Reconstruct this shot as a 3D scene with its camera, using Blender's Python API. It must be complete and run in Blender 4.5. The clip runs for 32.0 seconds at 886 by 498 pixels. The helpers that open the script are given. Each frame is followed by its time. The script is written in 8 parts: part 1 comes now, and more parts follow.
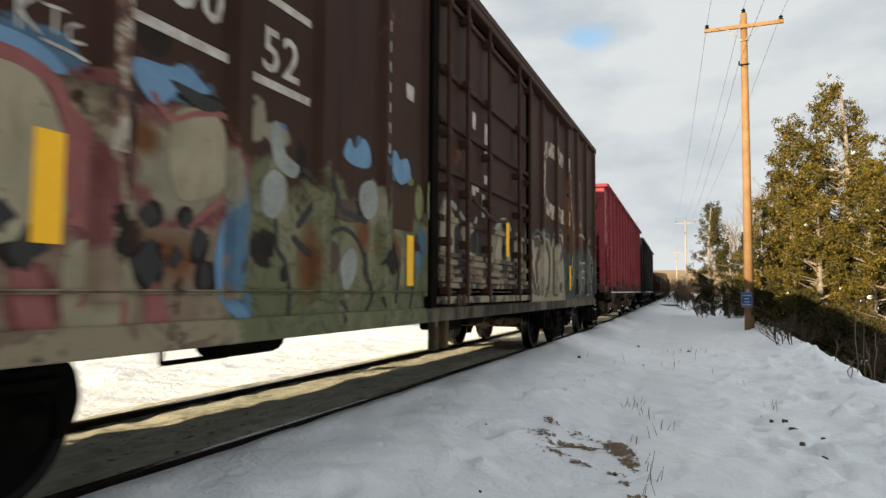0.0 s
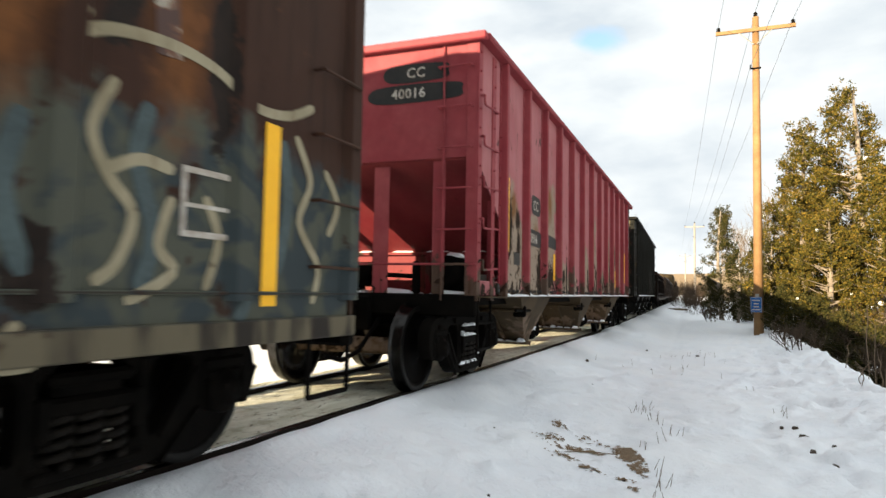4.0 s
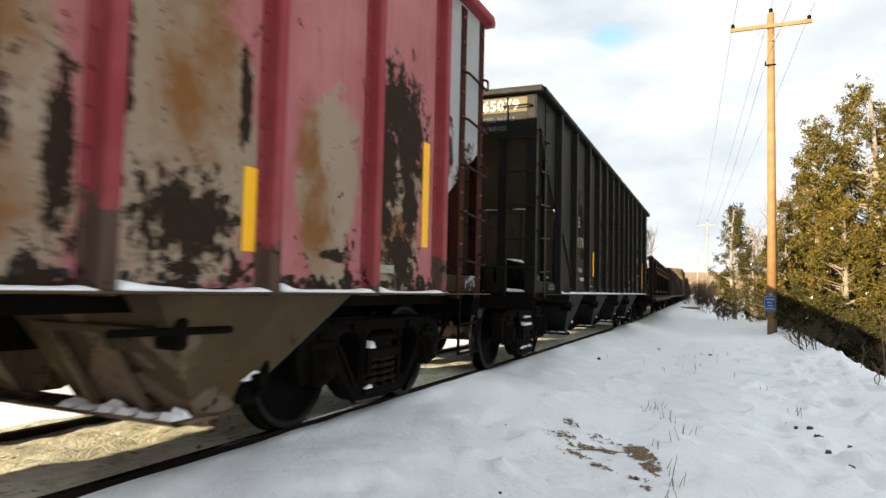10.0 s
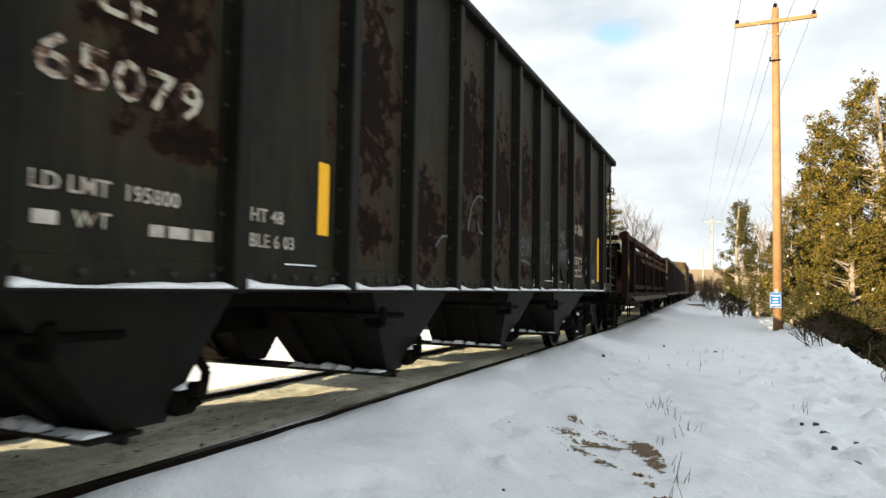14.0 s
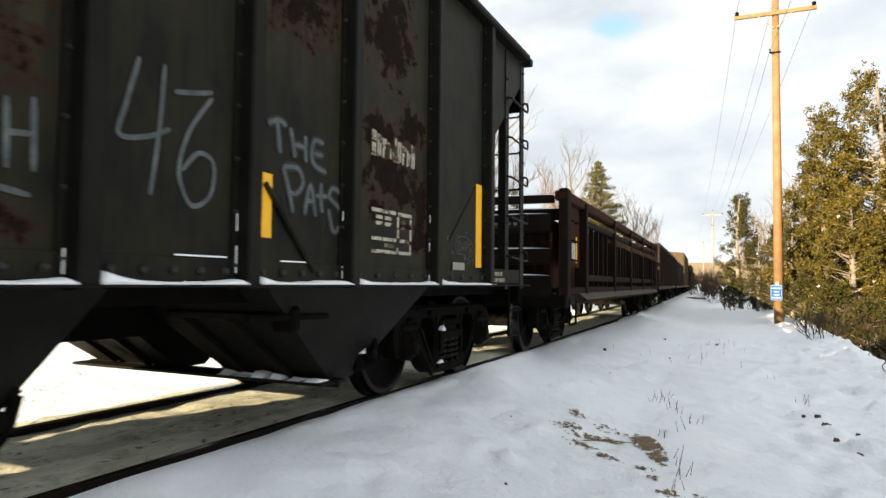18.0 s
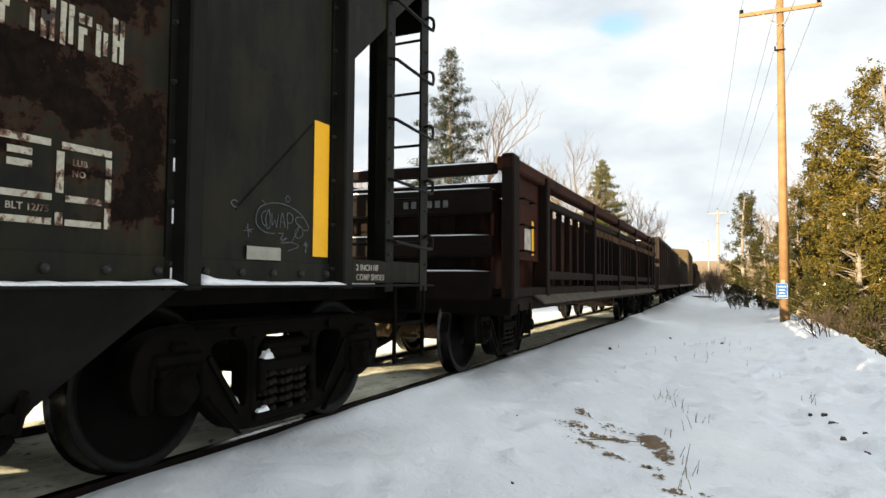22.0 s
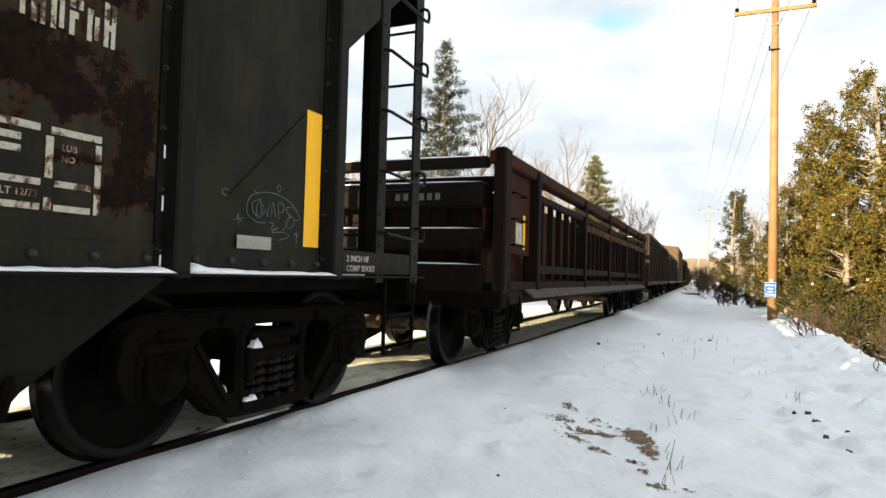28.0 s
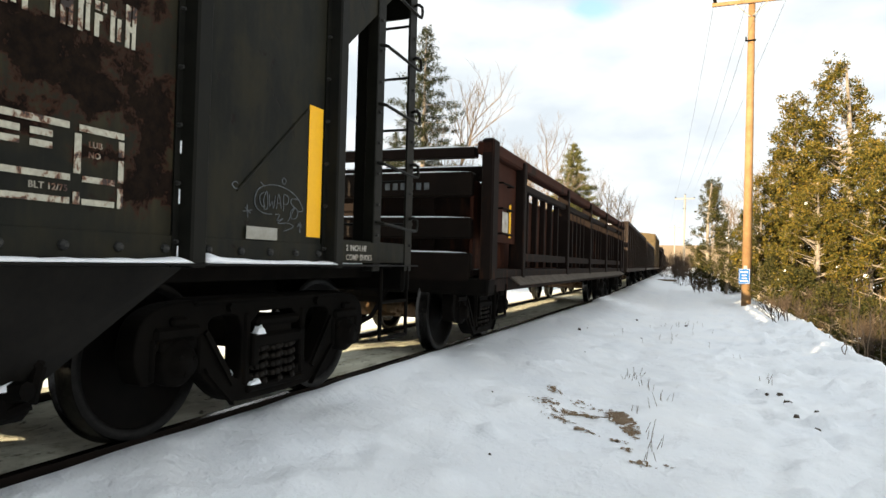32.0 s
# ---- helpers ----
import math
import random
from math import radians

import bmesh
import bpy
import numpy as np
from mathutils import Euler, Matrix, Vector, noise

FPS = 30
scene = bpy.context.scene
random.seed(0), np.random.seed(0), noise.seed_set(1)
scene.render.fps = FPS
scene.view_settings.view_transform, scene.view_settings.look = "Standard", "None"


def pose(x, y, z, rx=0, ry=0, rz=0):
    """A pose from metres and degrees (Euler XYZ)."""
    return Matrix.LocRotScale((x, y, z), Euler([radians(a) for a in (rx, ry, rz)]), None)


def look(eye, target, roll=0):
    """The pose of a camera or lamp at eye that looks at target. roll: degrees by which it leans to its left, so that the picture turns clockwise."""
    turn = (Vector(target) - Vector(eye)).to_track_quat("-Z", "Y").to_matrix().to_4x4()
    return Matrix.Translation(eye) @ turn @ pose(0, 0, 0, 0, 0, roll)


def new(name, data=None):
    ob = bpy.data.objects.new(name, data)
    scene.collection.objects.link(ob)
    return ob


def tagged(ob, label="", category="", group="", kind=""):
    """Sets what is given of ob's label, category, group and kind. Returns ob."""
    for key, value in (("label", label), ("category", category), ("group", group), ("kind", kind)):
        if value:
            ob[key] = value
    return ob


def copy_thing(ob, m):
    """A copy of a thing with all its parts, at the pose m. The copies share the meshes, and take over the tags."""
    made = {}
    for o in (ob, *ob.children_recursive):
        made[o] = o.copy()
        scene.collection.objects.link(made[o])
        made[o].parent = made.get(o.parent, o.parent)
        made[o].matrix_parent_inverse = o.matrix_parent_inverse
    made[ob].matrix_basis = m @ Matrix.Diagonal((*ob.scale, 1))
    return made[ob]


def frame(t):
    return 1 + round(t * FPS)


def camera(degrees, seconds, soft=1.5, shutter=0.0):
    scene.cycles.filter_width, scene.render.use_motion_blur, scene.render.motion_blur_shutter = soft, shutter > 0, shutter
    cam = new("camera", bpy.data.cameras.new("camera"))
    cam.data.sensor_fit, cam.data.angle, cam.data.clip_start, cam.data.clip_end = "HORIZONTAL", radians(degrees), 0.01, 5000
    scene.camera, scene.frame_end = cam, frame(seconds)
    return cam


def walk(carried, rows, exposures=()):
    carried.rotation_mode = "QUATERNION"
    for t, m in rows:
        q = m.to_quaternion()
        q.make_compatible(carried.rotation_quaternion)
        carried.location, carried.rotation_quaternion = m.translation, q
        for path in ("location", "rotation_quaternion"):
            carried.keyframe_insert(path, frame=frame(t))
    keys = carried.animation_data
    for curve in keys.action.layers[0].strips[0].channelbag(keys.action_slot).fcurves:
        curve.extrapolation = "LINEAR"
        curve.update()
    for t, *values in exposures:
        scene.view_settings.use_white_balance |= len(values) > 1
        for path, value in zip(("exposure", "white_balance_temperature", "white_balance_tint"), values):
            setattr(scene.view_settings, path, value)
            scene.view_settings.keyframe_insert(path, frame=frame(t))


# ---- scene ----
cam = camera(68.0, 32.0, soft=1.5, shutter=0.5)
PATH = [
    (0, (3.783, -1.728, 1.056), (3.048, 0.128, 1.181), 0.4),
    (0.5, (3.782, -1.727, 1.055), (3.046, 0.129, 1.177), 0.4),
    (1, (3.768, -1.73, 1.064), (3.032, 0.125, 1.187), 0.2),
    (1.5, (3.776, -1.722, 1.055), (3.034, 0.131, 1.179), 0.3),
    (2, (3.767, -1.735, 1.069), (3.026, 0.119, 1.195), 0.3),
    (2.5, (3.776, -1.703, 1.056), (3.033, 0.149, 1.185), 0.6),
    (3, (3.76, -1.718, 1.063), (3.011, 0.132, 1.192), 1.1),
    (3.5, (3.761, -1.733, 1.068), (3.007, 0.115, 1.197), 1.1),
    (5.5, (3.75, -1.716, 1.065), (2.988, 0.129, 1.194), 0.6),
    (6, (3.747, -1.702, 1.062), (2.982, 0.141, 1.194), 0.4),
    (6.5, (3.749, -1.682, 1.05), (2.985, 0.162, 1.179), 0.3),
    (7, (3.751, -1.687, 1.056), (2.987, 0.157, 1.179), 0.3),
    (7.5, (3.743, -1.689, 1.056), (2.977, 0.155, 1.175), 0.2),
    (8, (3.737, -1.689, 1.059), (2.965, 0.153, 1.174), 0.3),
    (8.5, (3.735, -1.678, 1.056), (2.961, 0.162, 1.168), 0.7),
    (9, (3.74, -1.694, 1.05), (2.963, 0.146, 1.163), 1.0),
    (9.5, (3.745, -1.723, 1.06), (2.966, 0.116, 1.175), 1.1),
    (10, (3.744, -1.719, 1.06), (2.957, 0.116, 1.18), 1.3),
    (10.5, (3.738, -1.701, 1.063), (2.949, 0.132, 1.187), 1.3),
    (11, (3.745, -1.694, 1.053), (2.954, 0.138, 1.18), 1.3),
    (11.5, (3.751, -1.697, 1.053), (2.957, 0.134, 1.182), 1.2),
    (12, (3.751, -1.688, 1.051), (2.953, 0.142, 1.181), 1.0),
    (12.5, (3.752, -1.69, 1.05), (2.953, 0.138, 1.178), 1.0),
    (13, (3.756, -1.694, 1.051), (2.956, 0.135, 1.177), 1.1),
    (13.5, (3.747, -1.687, 1.05), (2.948, 0.143, 1.17), 1.1),
    (14, (3.755, -1.695, 1.049), (2.955, 0.135, 1.164), 1.0),
    (14.5, (3.755, -1.695, 1.054), (2.959, 0.136, 1.165), 0.8),
    (16.5, (3.753, -1.693, 1.048), (2.959, 0.139, 1.15), 0.6),
    (17, (3.745, -1.686, 1.048), (2.949, 0.147, 1.147), 0.7),
    (17.5, (3.754, -1.695, 1.051), (2.954, 0.135, 1.15), 0.6),
    (18, (3.748, -1.685, 1.045), (2.947, 0.145, 1.145), 0.6),
    (18.5, (3.756, -1.698, 1.05), (2.953, 0.131, 1.15), 0.5),
    (19, (3.746, -1.688, 1.048), (2.945, 0.141, 1.149), 0.6),
    (19.5, (3.739, -1.702, 1.055), (2.937, 0.127, 1.156), 0.8),
    (20, (3.738, -1.71, 1.051), (2.935, 0.119, 1.152), 1.0),
    (20.5, (3.737, -1.71, 1.052), (2.933, 0.119, 1.152), 1.0),
    (21, (3.737, -1.698, 1.046), (2.931, 0.129, 1.143), 0.9),
    (21.5, (3.74, -1.688, 1.047), (2.93, 0.138, 1.144), 0.6),
    (22, (3.743, -1.696, 1.047), (2.93, 0.129, 1.145), 0.4),
    (22.5, (3.76, -1.643, 1.046), (2.945, 0.18, 1.149), 0.0),
    (23, (3.759, -1.644, 1.041), (2.942, 0.178, 1.148), 0.4),
    (23.5, (3.762, -1.667, 1.041), (2.946, 0.156, 1.14), 0.9),
    (24, (3.766, -1.666, 1.045), (2.962, 0.163, 1.127), 0.9),
    (24.5, (3.763, -1.675, 1.045), (2.963, 0.156, 1.125), 0.8),
    (25, (3.754, -1.683, 1.046), (2.956, 0.149, 1.124), 1.0),
    (25.5, (3.75, -1.693, 1.047), (2.955, 0.141, 1.124), 1.4),
    (27.5, (3.749, -1.695, 1.05), (2.957, 0.14, 1.13), 1.5),
    (28, (3.751, -1.699, 1.05), (2.961, 0.138, 1.125), 1.5),
    (28.5, (3.749, -1.717, 1.05), (2.973, 0.126, 1.104), 1.6),
    (29, (3.747, -1.727, 1.049), (2.978, 0.119, 1.099), 1.6),
    (29.5, (3.743, -1.76, 1.055), (2.976, 0.087, 1.117), 1.4),
    (30, (3.734, -1.782, 1.057), (2.973, 0.067, 1.123), 1.0),
    (30.5, (3.735, -1.825, 1.052), (2.987, 0.029, 1.122), 1.3),
    (31, (3.725, -1.867, 1.062), (2.989, -0.008, 1.129), 1.4),
    (31.5, (3.717, -1.909, 1.066), (2.985, -0.049, 1.126), 1.5),
    (32, (3.717, -1.921, 1.062), (2.988, -0.059, 1.098), 1.5),
]
EXPOSURES = [(0, 1.36), (1, 1.66), (2, 1.79), (3.5, 1.80), (6, 1.85), (12, 1.83), (19, 1.81), (28, 1.91), (32, 1.93)]
walk(cam, [(t, look(eye, target, roll)) for t, eye, target, roll in PATH], EXPOSURES)


# ---- world and sun ----
SUN_WAY = Vector((0.40, 0.90, -0.235)).normalized()   # the way the low winter sunlight goes


def build_world():
    w = bpy.data.worlds.new("winter_sky")
    scene.world = w
    w.use_nodes = True
    nt = w.node_tree
    for n in list(nt.nodes):
        nt.nodes.remove(n)
    out = nt.nodes.new("ShaderNodeOutputWorld")
    bg = nt.nodes.new("ShaderNodeBackground")
    sky = nt.nodes.new("ShaderNodeTexSky")
    sky.sky_type = "NISHITA"
    sky.sun_disc = False
    sky.sun_elevation = math.asin(-SUN_WAY.z)
    sky.sun_rotation = math.atan2(-SUN_WAY.x, -SUN_WAY.y)
    sky.air_density, sky.dust_density, sky.ozone_density = 1.0, 1.0, 2.0
    tc = nt.nodes.new("ShaderNodeTexCoord")
    mp = nt.nodes.new("ShaderNodeMapping")
    mp.inputs["Scale"].default_value = (1.0, 1.0, 2.6)
    nt.links.new(tc.outputs["Generated"], mp.inputs["Vector"])
    cloud = nt.nodes.new("ShaderNodeTexNoise")
    cloud.inputs["Scale"].default_value = 2.6
    cloud.inputs["Detail"].default_value = 7
    cloud.inputs["Roughness"].default_value = 0.55
    cloud.inputs["Distortion"].default_value = 0.25
    nt.links.new(mp.outputs["Vector"], cloud.inputs["Vector"])
    # two rifts in the cloud over the track, their edges torn by the cloud's own noise
    rift = None
    for way, wide in (((-0.250, 0.908, 0.345), 0.070), ((-0.148, 0.921, 0.358), 0.040), ((-0.330, 0.873, 0.358), 0.045)):
        gap, squash, there = nt.nodes.new("ShaderNodeVectorMath"), nt.nodes.new("ShaderNodeVectorMath"), nt.nodes.new("ShaderNodeVectorMath")
        gap.operation, squash.operation, there.operation = "SUBTRACT", "MULTIPLY", "LENGTH"
        gap.inputs[1].default_value = way
        squash.inputs[1].default_value = (1.0, 1.0, 2.4)
        nt.links.new(tc.outputs["Generated"], gap.inputs[0])
        nt.links.new(gap.outputs[0], squash.inputs[0])
        nt.links.new(squash.outputs[0], there.inputs[0])
        fall = nt.nodes.new("ShaderNodeMapRange")
        fall.inputs["From Min"].default_value, fall.inputs["From Max"].default_value = wide * 1.7, 0.0
        fall.inputs["To Max"].default_value = 0.235
        nt.links.new(there.outputs["Value"], fall.inputs["Value"])
        if rift is None:
            rift = fall.outputs["Result"]
        else:
            most = nt.nodes.new("ShaderNodeMath")
            most.operation = "MAXIMUM"
            nt.links.new(rift, most.inputs[0])
            nt.links.new(fall.outputs["Result"], most.inputs[1])
            rift = most.outputs[0]
    less = nt.nodes.new("ShaderNodeMath")
    less.operation = "SUBTRACT"
    nt.links.new(cloud.outputs["Fac"], less.inputs[0])
    nt.links.new(rift, less.inputs[1])
    cover = nt.nodes.new("ShaderNodeValToRGB")
    cover.color_ramp.elements[0].position, cover.color_ramp.elements[1].position = 0.20, 0.36
    nt.links.new(less.outputs[0], cover.inputs["Fac"])
    tone = nt.nodes.new("ShaderNodeTexNoise")
    tone.inputs["Scale"].default_value = 5.0
    tone.inputs["Detail"].default_value = 6
    nt.links.new(mp.outputs["Vector"], tone.inputs["Vector"])
    shade = nt.nodes.new("ShaderNodeValToRGB")
    shade.color_ramp.elements[0].position, shade.color_ramp.elements[1].position = 0.36, 0.60
    shade.color_ramp.elements[0].color = (4.30, 4.72, 5.05, 1)
    shade.color_ramp.elements[1].color = (5.75, 6.0, 6.05, 1)
    nt.links.new(tone.outputs["Fac"], shade.inputs["Fac"])
    boost = nt.nodes.new("ShaderNodeMix")
    boost.data_type, boost.blend_type = "RGBA", "MULTIPLY"
    boost.inputs["Factor"].default_value = 1.0
    boost.inputs[7].default_value = (2.3, 2.05, 1.75, 1)
    nt.links.new(sky.outputs["Color"], boost.inputs[6])
    mix = nt.nodes.new("ShaderNodeMix")
    mix.data_type = "RGBA"
    nt.links.new(cover.outputs["Color"], mix.inputs["Factor"])
    nt.links.new(boost.outputs[2], mix.inputs[6])
    nt.links.new(shade.outputs["Color"], mix.inputs[7])
    bg.inputs["Strength"].default_value = 0.05
    nt.links.new(mix.outputs[2], bg.inputs["Color"])
    nt.links.new(bg.outputs["Background"], out.inputs["Surface"])
    sun = new("sun", bpy.data.lights.new("sun", "SUN"))
    sun.data.energy, sun.data.angle, sun.data.color = 5.0, radians(0.6), (1.0, 0.82, 0.55)
    sun.matrix_world = look((-20, -60, 30), Vector((-20, -60, 30)) + SUN_WAY)


build_world()


# ---- materials ----
def nodes_of(name, rough=0.6, metal=0.0):
    m = bpy.data.materials.new(name)
    m.use_nodes = True
    b = m.node_tree.nodes["Principled BSDF"]
    b.inputs["Roughness"].default_value, b.inputs["Metallic"].default_value = rough, metal
    return m, m.node_tree, b


def coords(nt, scale=(1, 1, 1), kind="Object"):
    tc, mp = nt.nodes.new("ShaderNodeTexCoord"), nt.nodes.new("ShaderNodeMapping")
    mp.inputs["Scale"].default_value = scale
    nt.links.new(tc.outputs[kind], mp.inputs["Vector"])
    return mp.outputs["Vector"]


def noise_tex(nt, vec, scale, detail=5, rough=0.6, distortion=0.0):
    n = nt.nodes.new("ShaderNodeTexNoise")
    n.inputs["Scale"].default_value, n.inputs["Detail"].default_value = scale, detail
    n.inputs["Roughness"].default_value, n.inputs["Distortion"].default_value = rough, distortion
    nt.links.new(vec, n.inputs["Vector"])
    return n.outputs["Fac"]


def ramp(nt, fac, lo, hi, a=(0, 0, 0, 1), b=(1, 1, 1, 1)):
    r = nt.nodes.new("ShaderNodeValToRGB")
    r.color_ramp.elements[0].position, r.color_ramp.elements[1].position = lo, hi
    r.color_ramp.elements[0].color, r.color_ramp.elements[1].color = a, b
    nt.links.new(fac, r.inputs["Fac"])
    return r.outputs["Color"]


def mixed(nt, fac, a, b, blend="MIX"):
    m = nt.nodes.new("ShaderNodeMix")
    m.data_type, m.blend_type = "RGBA", blend
    for socket, value in ((m.inputs["Factor"], fac), (m.inputs[6], a), (m.inputs[7], b)):
        if isinstance(value, (int, float)):
            socket.default_value = value
        elif isinstance(value, tuple):
            socket.default_value = (*value[:3], 1)
        else:
            nt.links.new(value, socket)
    return m.outputs[2]


def calc(nt, op, a, b=0.0):
    m = nt.nodes.new("ShaderNodeMath")
    m.operation = op
    for socket, value in ((m.inputs[0], a), (m.inputs[1], b)):
        if isinstance(value, (int, float)):
            socket.default_value = value
        else:
            nt.links.new(value, socket)
    return m.outputs[0]


def bumped(nt, b, height, strength=0.3, distance=0.01):
    n = nt.nodes.new("ShaderNodeBump")
    n.inputs["Strength"].default_value, n.inputs["Distance"].default_value = strength, distance
    nt.links.new(height, n.inputs["Height"])
    nt.links.new(n.outputs["Normal"], b.inputs["Normal"])


def plain(name, colour, other=None, rough=0.6, metal=0.0, scale=6.0, bump=0.15, depth=0.005, gloss=0.25):
    """A surface that wavers between two colours at two sizes."""
    m, nt, b = nodes_of(name, rough, metal)
    other = other or tuple(c * 0.65 for c in colour)
    b.inputs["Specular IOR Level"].default_value = gloss
    v = coords(nt)
    big, small = noise_tex(nt, v, scale), noise_tex(nt, v, scale * 9, 4)
    both = calc(nt, "ADD", calc(nt, "MULTIPLY", big, 0.65), calc(nt, "MULTIPLY", small, 0.35))
    col = mixed(nt, ramp(nt, both, 0.36, 0.64), colour, other)
    nt.links.new(col, b.inputs["Base Color"])
    nt.links.new(ramp(nt, small, 0.2, 0.8, (rough * 0.8,) * 3 + (1,), (min(1, rough * 1.2),) * 3 + (1,)), b.inputs["Roughness"])
    bumped(nt, b, both, bump, depth)
    return m


def height_of(nt, lo, hi):
    """1 at height lo of the object's space, 0 at hi."""
    tc, sep = nt.nodes.new("ShaderNodeTexCoord"), nt.nodes.new("ShaderNodeSeparateXYZ")
    nt.links.new(tc.outputs["Object"], sep.inputs["Vector"])
    mr = nt.nodes.new("ShaderNodeMapRange")
    mr.inputs["From Min"].default_value, mr.inputs["From Max"].default_value = lo, hi
    mr.inputs["To Min"].default_value, mr.inputs["To Max"].default_value = 1, 0
    nt.links.new(sep.outputs["Z"], mr.inputs["Value"])
    return mr.outputs["Result"], sep


def worn_paint(name, paint, faded, primer, bare, rust, peel_lo, peel_hi, peel=0.5, rough=0.55):
    """Old car paint: faded cloudily, peeled to primer and bare dark steel lower down, with rust runs."""
    m, nt, b = nodes_of(name, rough)
    b.inputs["Specular IOR Level"].default_value = 0.08
    v = coords(nt)
    random_of = nt.nodes.new("ShaderNodeObjectInfo").outputs["Random"]
    add = nt.nodes.new("ShaderNodeVectorMath")
    nt.links.new(v, add.inputs[0])
    comb = nt.nodes.new("ShaderNodeCombineXYZ")
    nt.links.new(calc(nt, "MULTIPLY", random_of, 3.0), comb.inputs["X"])
    nt.links.new(comb.outputs["Vector"], add.inputs[1])
    v = add.outputs[0]
    low, sep = height_of(nt, peel_lo, peel_hi)
    soft = ramp(nt, noise_tex(nt, v, 1.3, 3), 0.3, 0.7)
    col = mixed(nt, soft, paint, faded)
    col = mixed(nt, ramp(nt, noise_tex(nt, v, 7, 6), 0.35, 0.75, (0, 0, 0, 1), (0.35,) * 3 + (1,)), col, tuple(c * 0.6 for c in paint))
    patch = noise_tex(nt, v, 1.7, 5, 0.55, 0.3)
    where = calc(nt, "ADD", patch, calc(nt, "MULTIPLY", calc(nt, "SUBTRACT", low, 0.5), peel))
    to_primer = ramp(nt, where, 0.60, 0.63)
    col = mixed(nt, to_primer, col, primer)
    flake = noise_tex(nt, v, 5.0, 6, 0.65, 0.6)
    chips = calc(nt, "ADD", flake, calc(nt, "MULTIPLY", calc(nt, "SUBTRACT", low, 0.62), peel * 0.55))
    to_bare = ramp(nt, chips, 0.62, 0.645)
    streaks = noise_tex(nt, coords(nt, (3, 3, 0.35)), 3.0, 5, 0.6)
    runs = ramp(nt, calc(nt, "ADD", streaks, calc(nt, "MULTIPLY", calc(nt, "SUBTRACT", low, 0.6), 0.18)), 0.58, 0.72, (0, 0, 0, 1), (0.8,) * 3 + (1,))
    col = mixed(nt, runs, col, rust)
    col = mixed(nt, to_bare, col, mixed(nt, noise_tex(nt, v, 20, 3), bare, tuple(0.5 * (p + q) for p, q in zip(bare, rust))))
    nt.links.new(col, b.inputs["Base Color"])
    nt.links.new(mixed(nt, to_bare, (rough,) * 3, (0.85,) * 3), b.inputs["Roughness"])
    fine = noise_tex(nt, v, 40, 3)
    bumped(nt, b, calc(nt, "ADD", calc(nt, "MULTIPLY", fine, 0.3), calc(nt, "MULTIPLY", calc(nt, "ADD", to_bare, to_primer), -0.5)), 0.25, 0.004)
    return m


def nearest_blot(nt, blots):
    """Distance to the nearest of the ellipses (along, up, half length, half height), 1 at an edge."""
    tc = nt.nodes.new("ShaderNodeTexCoord")
    least = None
    for y, z, ry, rz in blots:
        mp, ln = nt.nodes.new("ShaderNodeMapping"), nt.nodes.new("ShaderNodeVectorMath")
        mp.inputs["Location"].default_value = (0.0, -y / ry, -z / rz)
        mp.inputs["Scale"].default_value = (0.0, 1.0 / ry, 1.0 / rz)
        ln.operation = "LENGTH"
        nt.links.new(tc.outputs["Object"], mp.inputs["Vector"])
        nt.links.new(mp.outputs["Vector"], ln.inputs[0])
        least = ln.outputs["Value"] if least is None else calc(nt, "MINIMUM", least, ln.outputs["Value"])
    return least


def blot_mask(nt, blots, ragged, amount, soft=0.04, full=1.0):
    edge = calc(nt, "ADD", nearest_blot(nt, blots), calc(nt, "MULTIPLY", calc(nt, "SUBTRACT", ragged, 0.5), amount))
    return ramp(nt, calc(nt, "MULTIPLY", edge, 0.5), 0.5 - soft, 0.5 + soft, (full,) * 3 + (1,), (0, 0, 0, 1))


